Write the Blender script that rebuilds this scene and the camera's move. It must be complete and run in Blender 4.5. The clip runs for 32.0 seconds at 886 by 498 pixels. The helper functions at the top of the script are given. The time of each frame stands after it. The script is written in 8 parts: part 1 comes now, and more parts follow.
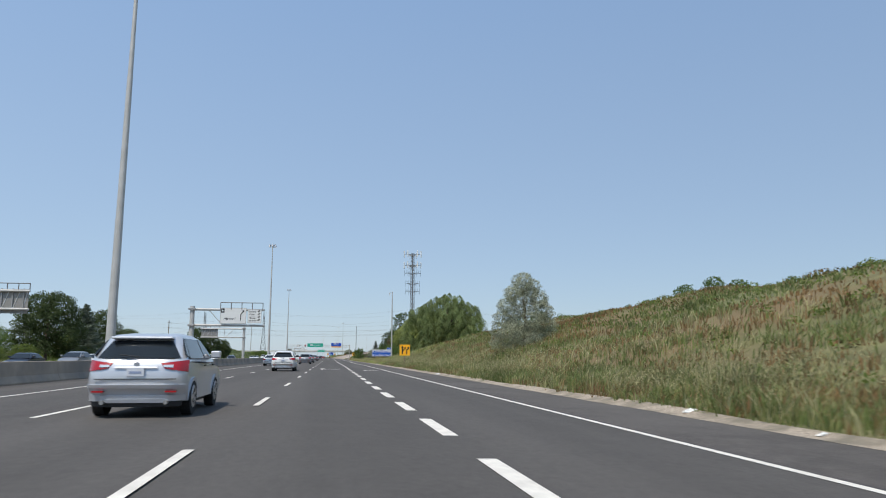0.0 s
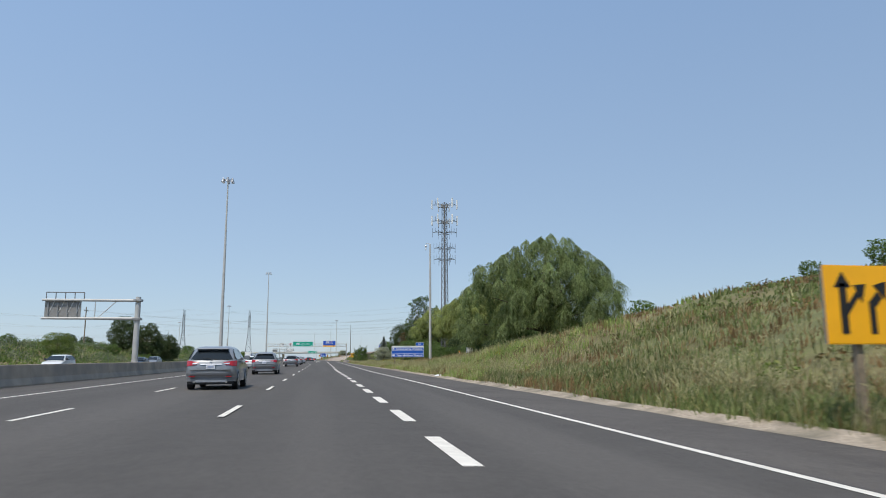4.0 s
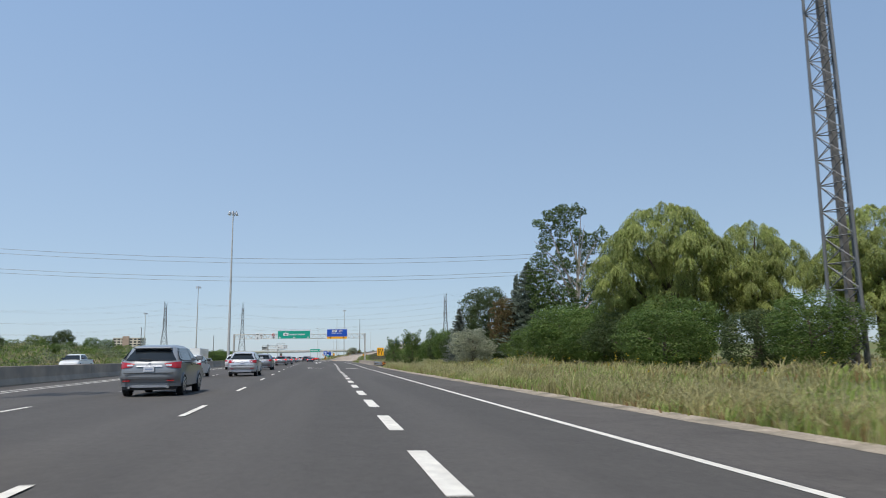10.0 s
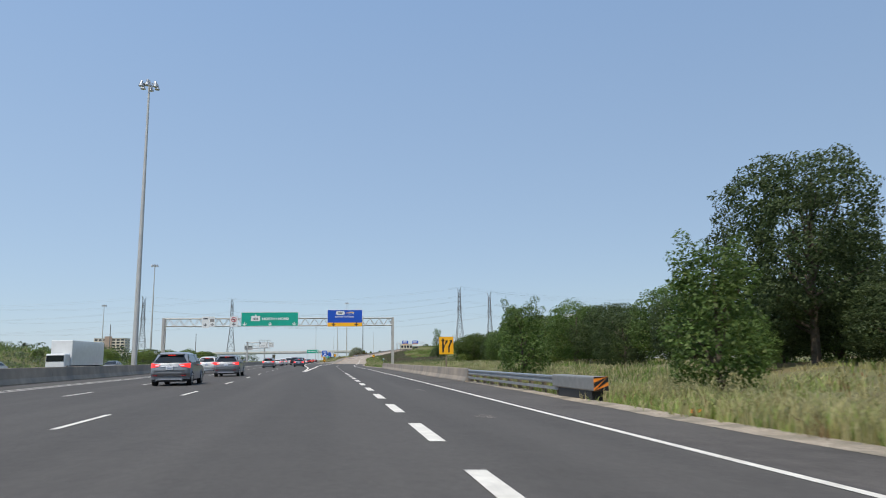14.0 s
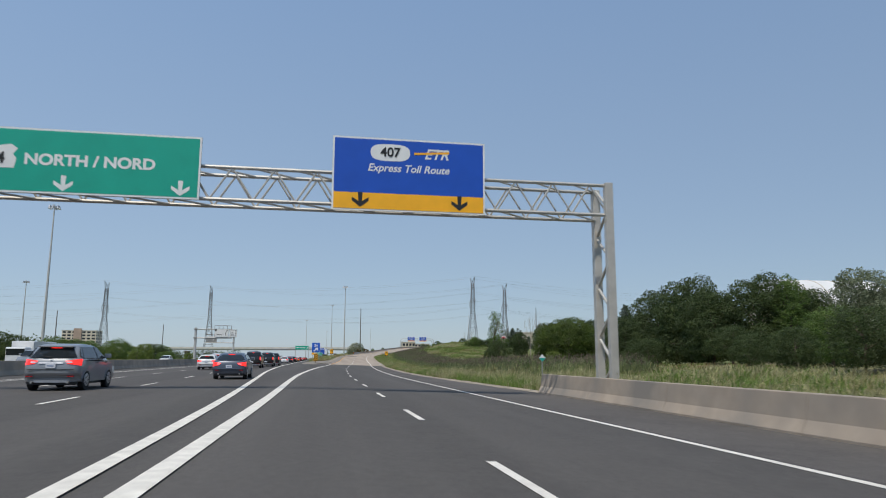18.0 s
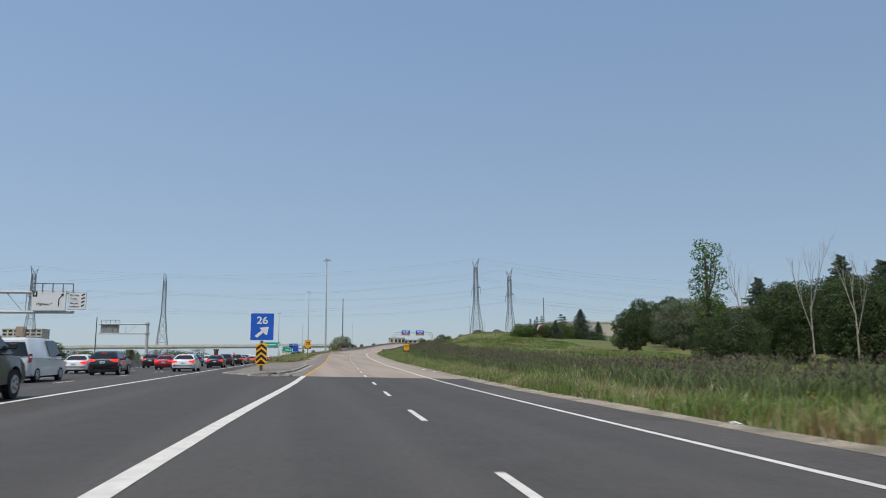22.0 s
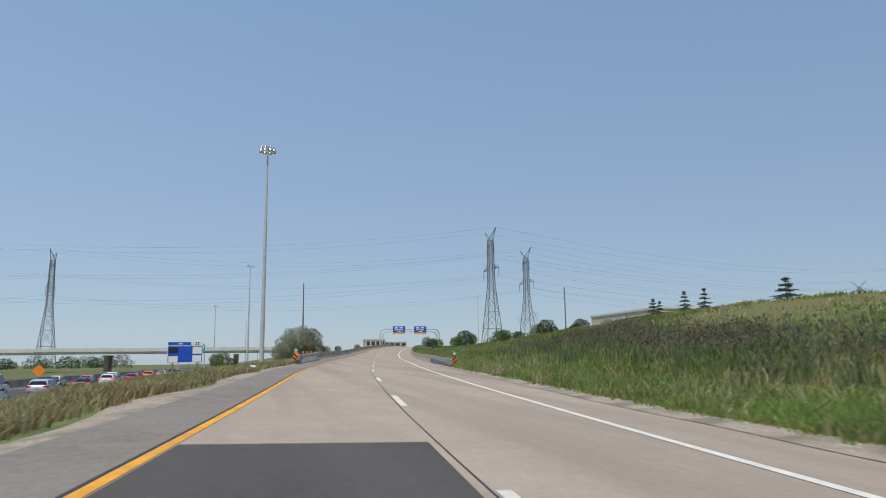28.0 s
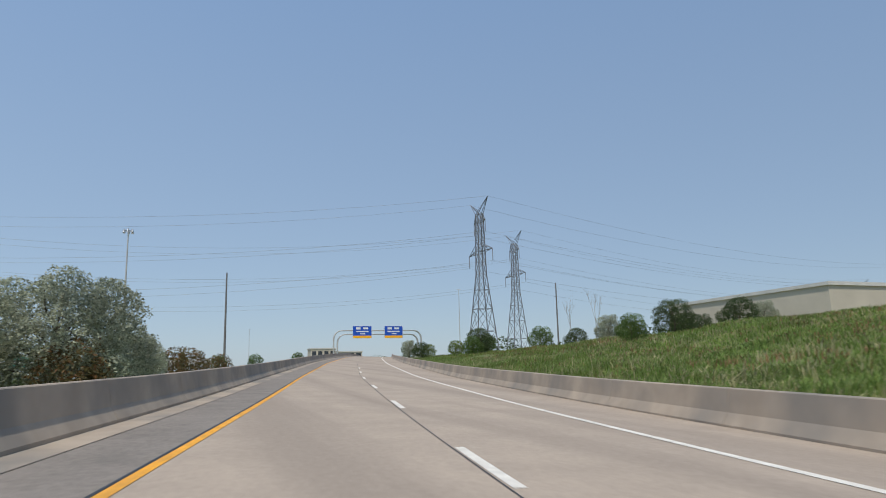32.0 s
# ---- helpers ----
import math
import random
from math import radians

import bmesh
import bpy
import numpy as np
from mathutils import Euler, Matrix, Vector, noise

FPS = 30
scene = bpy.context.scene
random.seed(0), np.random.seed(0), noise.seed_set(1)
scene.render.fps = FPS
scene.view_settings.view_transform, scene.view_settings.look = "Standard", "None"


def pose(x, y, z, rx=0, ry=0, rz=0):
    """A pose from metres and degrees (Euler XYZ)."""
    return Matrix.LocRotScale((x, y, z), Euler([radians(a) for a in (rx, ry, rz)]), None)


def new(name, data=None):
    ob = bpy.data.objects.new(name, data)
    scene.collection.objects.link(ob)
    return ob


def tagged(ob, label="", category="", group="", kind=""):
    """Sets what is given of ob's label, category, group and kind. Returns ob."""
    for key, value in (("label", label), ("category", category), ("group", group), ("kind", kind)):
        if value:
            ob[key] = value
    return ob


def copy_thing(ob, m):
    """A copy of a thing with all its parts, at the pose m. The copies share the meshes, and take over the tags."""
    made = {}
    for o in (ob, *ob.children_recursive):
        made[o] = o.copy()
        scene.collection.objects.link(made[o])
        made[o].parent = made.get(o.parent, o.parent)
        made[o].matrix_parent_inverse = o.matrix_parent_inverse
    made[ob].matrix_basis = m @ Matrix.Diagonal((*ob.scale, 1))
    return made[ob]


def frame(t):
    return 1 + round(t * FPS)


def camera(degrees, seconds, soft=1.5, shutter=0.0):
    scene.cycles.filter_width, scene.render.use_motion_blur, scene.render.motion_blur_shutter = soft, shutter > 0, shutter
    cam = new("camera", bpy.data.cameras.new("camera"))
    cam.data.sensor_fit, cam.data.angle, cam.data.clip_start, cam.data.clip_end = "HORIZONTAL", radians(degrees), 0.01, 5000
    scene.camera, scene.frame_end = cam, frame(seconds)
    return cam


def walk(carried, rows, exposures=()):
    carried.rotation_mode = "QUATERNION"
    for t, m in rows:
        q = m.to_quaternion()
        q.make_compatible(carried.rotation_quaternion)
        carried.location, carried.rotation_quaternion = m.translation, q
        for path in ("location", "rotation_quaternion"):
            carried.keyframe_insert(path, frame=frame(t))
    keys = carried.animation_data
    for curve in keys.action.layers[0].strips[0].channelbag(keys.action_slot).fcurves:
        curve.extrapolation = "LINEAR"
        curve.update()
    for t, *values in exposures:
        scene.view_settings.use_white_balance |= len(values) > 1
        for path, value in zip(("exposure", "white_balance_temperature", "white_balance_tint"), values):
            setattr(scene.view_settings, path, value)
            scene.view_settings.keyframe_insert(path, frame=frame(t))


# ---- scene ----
# ---- camera: seconds, place, pitch, roll, yaw ----
cam = camera(65.2, 32.0, soft=1.0, shutter=0.16)
PATH = [
    (0.0, 0.00, -0.00, 1.215, 8.87, -0.13, -9.19),
    (0.5, 0.02, 10.05, 1.216, 8.78, 0.23, -9.43),
    (1.0, -0.01, 20.34, 1.214, 8.79, 0.22, -9.60),
    (1.5, 0.03, 30.72, 1.206, 8.77, 0.34, -9.59),
    (2.0, 0.05, 41.28, 1.200, 8.84, -0.03, -9.55),
    (2.5, 0.11, 51.91, 1.191, 8.85, 0.12, -9.62),
    (4.5, 0.26, 96.44, 1.202, 8.97, 0.22, -9.86),
    (5.0, 0.23, 107.37, 1.207, 8.92, 0.20, -9.90),
    (5.5, 0.25, 118.52, 1.206, 8.95, 0.16, -9.81),
    (6.0, 0.26, 129.87, 1.204, 8.96, 0.18, -9.80),
    (6.5, 0.30, 141.38, 1.193, 9.02, 0.34, -9.82),
    (7.0, 0.30, 152.50, 1.183, 8.99, 0.36, -9.84),
    (7.5, 0.43, 163.11, 1.180, 8.95, 0.36, -9.80),
    (8.0, 0.72, 174.19, 1.161, 9.04, 0.22, -9.79),
    (8.5, 0.81, 184.49, 1.181, 9.01, 0.22, -9.71),
    (9.0, 0.86, 194.36, 1.194, 8.99, 0.19, -9.64),
    (9.5, 0.88, 204.15, 1.187, 8.94, 0.36, -9.44),
    (10.0, 0.85, 214.05, 1.186, 8.84, 0.71, -9.39),
    (10.5, 0.75, 224.14, 1.190, 8.77, 0.76, -9.38),
    (11.0, 0.65, 234.53, 1.236, 8.75, 0.49, -9.51),
    (11.5, 0.60, 245.25, 1.195, 8.75, 0.69, -9.64),
    (12.0, 0.60, 256.17, 1.190, 8.80, 0.70, -9.72),
    (12.5, 0.52, 267.23, 1.197, 8.90, 0.80, -9.72),
    (13.0, 0.42, 278.36, 1.221, 9.06, 0.57, -9.74),
    (13.5, 0.54, 289.36, 1.199, 8.99, 0.80, -9.60),
    (14.0, 0.58, 300.19, 1.195, 8.98, 0.77, -9.48),
    (14.5, 0.59, 311.01, 1.196, 8.93, 0.89, -9.38),
    (15.0, 0.59, 322.12, 1.194, 9.01, 0.41, -9.21),
    (15.5, 0.48, 333.48, 1.203, 9.00, -0.03, -9.21),
    (17.5, 0.21, 379.70, 1.215, 9.01, -0.09, -9.99),
    (18.0, 0.36, 391.30, 1.196, 8.99, -0.16, -10.18),
    (18.5, 0.41, 402.71, 1.205, 8.93, 0.07, -10.33),
    (19.0, 0.49, 413.70, 1.199, 8.87, 0.44, -10.56),
    (19.5, 0.47, 424.69, 1.197, 8.85, 0.28, -10.72),
    (20.0, 0.52, 436.07, 1.192, 8.83, 0.36, -10.95),
    (20.5, 0.74, 447.73, 1.189, 8.78, 0.56, -11.28),
    (21.0, 1.18, 459.68, 1.175, 8.82, 0.57, -11.55),
    (21.5, 1.71, 471.62, 1.163, 8.84, 0.68, -11.82),
    (22.0, 2.36, 483.45, 1.140, 8.81, 0.43, -11.99),
    (22.5, 3.14, 495.48, 1.121, 8.85, 0.45, -12.18),
    (23.0, 4.02, 507.90, 1.118, 8.95, 0.11, -12.33),
    (23.5, 4.74, 520.07, 1.155, 8.97, -0.08, -12.54),
    (24.0, 5.48, 532.08, 1.221, 9.00, -0.39, -12.66),
    (24.5, 6.16, 543.99, 1.312, 9.02, -0.25, -12.74),
    (25.0, 6.99, 555.93, 1.432, 9.07, -0.07, -12.92),
    (25.5, 7.80, 567.78, 1.611, 9.19, -0.15, -13.18),
    (27.5, 10.73, 614.96, 2.654, 9.09, 0.65, -14.78),
    (28.0, 11.86, 626.22, 2.899, 9.17, 0.64, -15.16),
    (28.5, 13.14, 637.27, 3.124, 9.31, 0.91, -15.61),
    (29.0, 14.48, 648.52, 3.348, 9.30, 0.90, -16.17),
    (29.5, 15.95, 659.71, 3.565, 9.43, 0.94, -16.67),
    (30.0, 17.61, 670.62, 3.759, 9.47, 0.85, -17.17),
    (30.5, 19.39, 681.77, 3.937, 9.57, 1.19, -17.68),
    (31.0, 21.26, 693.23, 4.120, 9.71, 1.23, -18.29),
    (31.5, 23.20, 704.60, 4.309, 9.85, 1.13, -18.95),
    (32.0, 25.17, 715.88, 4.506, 9.95, 1.32, -19.62),
]
walk(cam, [(t, pose(x, y, z, 90 + pitch, roll, yaw)) for t, x, y, z, pitch, roll, yaw in PATH],
     [(0.0, 0.3), (15.5, 0.3), (19.0, 0.0), (21.0, 0.02), (23.0, 0.07), (25.5, 0.07), (28.0, 0.1), (32.0, 0.1)])

# ---- light ----
SUN_WAY = Vector((0.3, 0.45, -1.0)).normalized()
world = bpy.data.worlds.new("sky")
scene.world = world
world.use_nodes = True
wn = world.node_tree
sky = wn.nodes.new("ShaderNodeTexSky")
sky.sky_type = "NISHITA"
sky.sun_disc = False
sky.sun_elevation = math.asin(-SUN_WAY.z)
sky.sun_rotation = math.atan2(-SUN_WAY.x, -SUN_WAY.y)
sky.air_density, sky.dust_density, sky.ozone_density = 1.0, 0.4, 3.0
wn.links.new(sky.outputs[0], wn.nodes["Background"].inputs[0])
wn.nodes["Background"].inputs[1].default_value = 0.15
haze = wn.nodes.new("ShaderNodeBackground")
sky_co = wn.nodes.new("ShaderNodeTexCoord")
sky_up = wn.nodes.new("ShaderNodeSeparateXYZ")
sky_ramp = wn.nodes.new("ShaderNodeValToRGB")
sky_ramp.color_ramp.elements[0].color = (0.308, 0.398, 0.498, 1)
sky_ramp.color_ramp.elements[1].color, sky_ramp.color_ramp.elements[1].position = (0.216, 0.331, 0.522, 1), 0.5
wn.links.new(sky_co.outputs["Generated"], sky_up.inputs[0])
wn.links.new(sky_up.outputs[2], sky_ramp.inputs[0])
wn.links.new(sky_ramp.outputs[0], haze.inputs[0])
sky_side = wn.nodes.new("ShaderNodeMath")
sky_side.operation = "MULTIPLY_ADD"
sky_side.inputs[1].default_value, sky_side.inputs[2].default_value = -0.16, 1.04
wn.links.new(sky_up.outputs[0], sky_side.inputs[0])
wn.links.new(sky_side.outputs[0], haze.inputs[1])
veil = wn.nodes.new("ShaderNodeMixShader")
veil.inputs[0].default_value = 0.8
wn.links.new(wn.nodes["Background"].outputs[0], veil.inputs[1])
wn.links.new(haze.outputs[0], veil.inputs[2])
wn.links.new(veil.outputs[0], wn.nodes["World Output"].inputs["Surface"])
sun_data = bpy.data.lights.new("sun", "SUN")
sun_data.energy, sun_data.angle, sun_data.color = 3.0, radians(0.6), (1.0, 0.95, 0.87)
sun = new("sun", sun_data)
sun.rotation_euler = SUN_WAY.to_track_quat("-Z", "Y").to_euler()


# ---- materials ----
def material(name, colour, rough=0.7, metal=0.0, spread=0.15, scale=4.0, bump=0.0, fine=60.0, second=None, second_scale=0.3, per_island=False, emit=None, spec=0.5, stretch=1.0, grain=0.0):
    """A node material with variation at two scales, and fine relief."""
    m = bpy.data.materials.new(name)
    m.use_nodes = True
    t = m.node_tree
    b = t.nodes["Principled BSDF"]
    b.inputs["Roughness"].default_value, b.inputs["Metallic"].default_value = rough, metal
    b.inputs["Specular IOR Level"].default_value = spec
    co = t.nodes.new("ShaderNodeTexCoord")
    n1 = t.nodes.new("ShaderNodeTexNoise")
    n1.inputs["Scale"].default_value, n1.inputs["Detail"].default_value = scale, 6
    t.links.new(co.outputs["Object"], n1.inputs["Vector"])
    dark = tuple(c * (1 - spread) for c in colour)
    light = tuple(min(1, c * (1 + spread)) for c in colour)
    ramp = t.nodes.new("ShaderNodeValToRGB")
    ramp.color_ramp.elements[0].position, ramp.color_ramp.elements[1].position = 0.3, 0.7
    ramp.color_ramp.elements[0].color, ramp.color_ramp.elements[1].color = (*dark, 1), (*light, 1)
    t.links.new(n1.outputs["Fac"], ramp.inputs["Fac"])
    out = ramp.outputs["Color"]
    if second:
        n2 = t.nodes.new("ShaderNodeTexNoise")
        n2.inputs["Scale"].default_value, n2.inputs["Detail"].default_value = second_scale, 4
        mp = t.nodes.new("ShaderNodeMapping")
        mp.inputs["Scale"].default_value = (1.0, stretch, 1.0)
        t.links.new(co.outputs["Object"], mp.inputs["Vector"])
        t.links.new(mp.outputs[0], n2.inputs["Vector"])
        r2 = t.nodes.new("ShaderNodeValToRGB")
        r2.color_ramp.elements[0].position, r2.color_ramp.elements[1].position = 0.42, 0.66
        mix = t.nodes.new("ShaderNodeMixRGB")
        mix.inputs[2].default_value = (*second, 1)
        t.links.new(n2.outputs["Fac"], r2.inputs["Fac"])
        t.links.new(r2.outputs["Color"], mix.inputs[0])
        t.links.new(out, mix.inputs[1])
        out = mix.outputs[0]
    if per_island:
        geo = t.nodes.new("ShaderNodeNewGeometry")
        hsv = t.nodes.new("ShaderNodeHueSaturation")
        mr = t.nodes.new("ShaderNodeMapRange")
        mr.inputs[3].default_value, mr.inputs[4].default_value = 0.6, 1.4
        t.links.new(geo.outputs["Random Per Island"], mr.inputs[0])
        t.links.new(mr.outputs[0], hsv.inputs["Value"])
        t.links.new(out, hsv.inputs["Color"])
        out = hsv.outputs[0]
    if grain:
        n4 = t.nodes.new("ShaderNodeTexNoise")
        n4.inputs["Scale"].default_value, n4.inputs["Detail"].default_value, n4.inputs["Roughness"].default_value = 9.0, 8, 0.75
        t.links.new(co.outputs["Object"], n4.inputs["Vector"])
        g4 = t.nodes.new("ShaderNodeMapRange")
        g4.inputs[1].default_value, g4.inputs[2].default_value = 0.3, 0.7
        g4.inputs[3].default_value, g4.inputs[4].default_value = 1 - grain, 1 + grain
        h4 = t.nodes.new("ShaderNodeHueSaturation")
        t.links.new(n4.outputs["Fac"], g4.inputs[0])
        t.links.new(g4.outputs[0], h4.inputs["Value"])
        t.links.new(out, h4.inputs["Color"])
        out = h4.outputs[0]
    t.links.new(out, b.inputs["Base Color"])
    if bump:
        n3 = t.nodes.new("ShaderNodeTexNoise")
        n3.inputs["Scale"].default_value, n3.inputs["Detail"].default_value = fine, 3
        t.links.new(co.outputs["Object"], n3.inputs["Vector"])
        bn = t.nodes.new("ShaderNodeBump")
        bn.inputs["Strength"].default_value, bn.inputs["Distance"].default_value = bump, 0.02
        t.links.new(n3.outputs["Fac"], bn.inputs["Height"])
        t.links.new(bn.outputs[0], b.inputs["Normal"])
    if emit:
        b.inputs["Emission Color"].default_value = (*emit[:3], 1)
        b.inputs["Emission Strength"].default_value = emit[3]
    return m


def leaf_material(name, colour, dry, mixed=0.25):
    """Leaves or blades: each island takes a colour between fresh and dry, and lets some light through."""
    m = bpy.data.materials.new(name)
    m.use_nodes = True
    t = m.node_tree
    b = t.nodes["Principled BSDF"]
    b.inputs["Roughness"].default_value, b.inputs["Specular IOR Level"].default_value = 0.55, 0.3
    geo = t.nodes.new("ShaderNodeNewGeometry")
    ramp = t.nodes.new("ShaderNodeValToRGB")
    cr = ramp.color_ramp
    cr.elements[0].color = (*(c * 0.62 for c in colour), 1)
    cr.elements[1].color = (*dry, 1)
    mid = cr.elements.new(1 - mixed)
    mid.color = (*(c * 1.25 for c in colour), 1)
    t.links.new(geo.outputs["Random Per Island"], ramp.inputs["Fac"])
    co = t.nodes.new("ShaderNodeTexCoord")
    n1 = t.nodes.new("ShaderNodeTexNoise")
    n1.inputs["Scale"].default_value = 0.35
    t.links.new(co.outputs["Object"], n1.inputs["Vector"])
    hsv = t.nodes.new("ShaderNodeHueSaturation")
    mr = t.nodes.new("ShaderNodeMapRange")
    mr.inputs[1].default_value, mr.inputs[2].default_value = 0.3, 0.7
    mr.inputs[3].default_value, mr.inputs[4].default_value = 0.75, 1.25
    t.links.new(n1.outputs["Fac"], mr.inputs[0])
    t.links.new(mr.outputs[0], hsv.inputs["Value"])
    t.links.new(ramp.outputs["Color"], hsv.inputs["Color"])
    t.links.new(hsv.outputs[0], b.inputs["Base Color"])
    tr = t.nodes.new("ShaderNodeBsdfTranslucent")
    mx = t.nodes.new("ShaderNodeMixShader")
    mx.inputs[0].default_value = 0.46
    t.links.new(hsv.outputs[0], tr.inputs["Color"])
    t.links.new(b.outputs[0], mx.inputs[1])
    t.links.new(tr.outputs[0], mx.inputs[2])
    t.links.new(mx.outputs[0], t.nodes["Material Output"].inputs["Surface"])
    return m


ASPHALT = material("asphalt", (0.083, 0.0745, 0.0665), 0.88, spec=0.28, spread=0.07, scale=1.2, bump=0.25, fine=90, second=(0.103, 0.0925, 0.0825), second_scale=0.55, stretch=0.03, grain=0.2)
OLD_ASPHALT = material("old_asphalt", (0.092, 0.081, 0.0715), 0.9, spec=0.28, spread=0.16, scale=1.5, bump=0.3, fine=80, second=(0.115, 0.102, 0.09), second_scale=0.15, grain=0.25)
CONCRETE_ROAD = material("road_concrete", (0.395, 0.318, 0.246), 0.88, spec=0.28, spread=0.08, scale=0.8, bump=0.15, fine=110, second=(0.318, 0.256, 0.2), second_scale=0.7, stretch=0.04, grain=0.13)
CONCRETE = material("barrier_concrete", (0.38, 0.305, 0.23), 0.85, spread=0.14, scale=1.2, bump=0.2, fine=50, second=(0.24, 0.21, 0.175), second_scale=0.4)
RAMP_ASPHALT = material("grey_ramp_asphalt", (0.215, 0.183, 0.152), 0.9, spread=0.14, scale=1.5, bump=0.3, fine=80, second=(0.25, 0.212, 0.176), second_scale=0.2, grain=0.25)
DIRT = material("bare_dirt", (0.2, 0.168, 0.135), 0.95, spread=0.3, scale=2.5, bump=0.7, fine=30, second=(0.27, 0.235, 0.195), second_scale=0.6, grain=0.35)
PALE_KERB = material("weathered_kerb_concrete", (0.4, 0.345, 0.28), 0.9, spread=0.18, scale=3, bump=0.4, fine=40, second=(0.29, 0.25, 0.2), second_scale=1.2, grain=0.25)
PALE_CONCRETE = material("pale_concrete", (0.6, 0.57, 0.52), 0.8, spread=0.1, scale=0.4)
WHITE_PAINT = material("white_road_paint", (0.74, 0.69, 0.6), 0.75, spread=0.1, scale=5, bump=0.1, second=(0.64, 0.59, 0.51), second_scale=2.6, grain=0.12)
YELLOW_PAINT = material("yellow_road_paint", (0.8, 0.365, 0.035), 0.75, spread=0.12, scale=7, second=(0.62, 0.3, 0.05), second_scale=1.4, grain=0.12, spec=0.3)
OIL = material("oil_stain", (0.27, 0.222, 0.175), 0.6, spread=0.3, scale=6)
SEALANT = material("joint_sealant", (0.035, 0.034, 0.033), 0.6)
GRAVEL = material("gravel", (0.378, 0.308, 0.23), 0.95, spread=0.35, scale=14, bump=0.8, fine=40, second=(0.2, 0.17, 0.12), second_scale=1.0)
SOIL = material("grassy_ground", (0.14, 0.142, 0.053), 0.95, spread=0.35, scale=0.9, bump=0.6, fine=20, second=(0.185, 0.128, 0.06), second_scale=0.09)
soil_nodes = SOIL.node_tree
soil_split = soil_nodes.nodes.new("ShaderNodeSeparateXYZ")
soil_range = soil_nodes.nodes.new("ShaderNodeMapRange")
soil_range.inputs[1].default_value, soil_range.inputs[2].default_value = 380, 520
soil_mix = soil_nodes.nodes.new("ShaderNodeMixRGB")
soil_mix.blend_type = "MULTIPLY"
soil_mix.inputs[2].default_value = (0.8, 0.98, 0.65, 1)
soil_from = soil_nodes.nodes["Principled BSDF"].inputs["Base Color"].links[0].from_socket
soil_nodes.links.new(soil_nodes.nodes["Texture Coordinate"].outputs["Object"], soil_split.inputs[0])
soil_nodes.links.new(soil_split.outputs[1], soil_range.inputs[0])
soil_nodes.links.new(soil_range.outputs[0], soil_mix.inputs[0])
soil_nodes.links.new(soil_from, soil_mix.inputs[1])
soil_nodes.links.new(soil_mix.outputs[0], soil_nodes.nodes["Principled BSDF"].inputs["Base Color"])
STEEL = material("galvanised_steel", (0.42, 0.43, 0.44), 0.45, 0.7, spread=0.12, scale=3)
DULL_STEEL = material("weathered_steel", (0.33, 0.33, 0.32), 0.6, 0.45, spread=0.15, scale=2)
POLE_GREY = material("pole_grey", (0.5, 0.49, 0.46), 0.55, 0.25, spread=0.1, scale=1)
WOOD_POST = material("weathered_wood", (0.23, 0.18, 0.12), 0.9, spread=0.25, scale=5, bump=0.4)
PYLON_STEEL = material("pylon_steel", (0.17, 0.175, 0.18), 0.6, 0.3, spread=0.15, scale=1)
DARK_POLE = material("dark_pole", (0.16, 0.15, 0.14), 0.7, spread=0.15, scale=1)
LAMP_GLASS = material("lamp_glass", (0.75, 0.76, 0.78), 0.2, 0.3, spread=0.03)
SIGN_WHITE = material("sign_white", (0.75, 0.75, 0.72), 0.45, spread=0.04, scale=2)
SIGN_GREEN = material("sign_green", (0.006, 0.35, 0.24), 0.4, spread=0.06, scale=1.2)
SIGN_BLUE = material("sign_blue", (0.01, 0.08, 0.46), 0.4, spread=0.06, scale=1.2)
SIGN_BRIGHT_BLUE = material("sign_bright_blue", (0.012, 0.105, 0.52), 0.4, spread=0.06, scale=1.2)
SIGN_YELLOW = material("sign_yellow", (0.95, 0.45, 0.012), 0.4, spread=0.05, scale=2)
SIGN_BLACK = material("sign_black", (0.015, 0.015, 0.015), 0.5, spread=0.1)
SIGN_RED = material("sign_red", (0.5, 0.02, 0.03), 0.5, spread=0.1)
SIGN_TEAL = material("sign_teal", (0.02, 0.35, 0.28), 0.5, spread=0.1)
SIGN_BACK = material("sign_back_metal", (0.3, 0.29, 0.27), 0.6, 0.4, spread=0.1)
TRUSS = material("truss_paint", (0.5, 0.47, 0.42), 0.5, 0.3, spread=0.1, scale=2)
BARK = material("bark", (0.11, 0.085, 0.06), 0.95, spread=0.3, scale=6, bump=0.6, fine=15)
PALE_BARK = material("pale_bark", (0.34, 0.3, 0.25), 0.9, spread=0.25, scale=5)
ORANGE = material("orange_plastic", (0.85, 0.25, 0.02), 0.5, spread=0.06)
PLASTIC_WHITE = material("white_plastic_litter", (0.75, 0.75, 0.72), 0.5, spread=0.1)
BRICK_TAN = material("tan_facade", (0.38, 0.28, 0.22), 0.85, spread=0.1, scale=0.2)
FACADE_WHITE = material("white_cladding", (0.68, 0.67, 0.64), 0.6, spread=0.05, scale=0.2)
FACADE_BEIGE = material("beige_cladding", (0.55, 0.48, 0.38), 0.75, spread=0.08, scale=0.2)
GLASS_DARK = material("dark_window_glass", (0.02, 0.025, 0.03), 0.08, spread=0.2, scale=0.5, spec=0.8)
WIRE = material("power_line", (0.28, 0.29, 0.3), 0.5, 0.5)
TYRE = material("tyre_rubber", (0.018, 0.018, 0.018), 0.9, spread=0.2, scale=8)
RIM = material("alloy_rim", (0.5, 0.5, 0.52), 0.35, 0.85, spread=0.08)
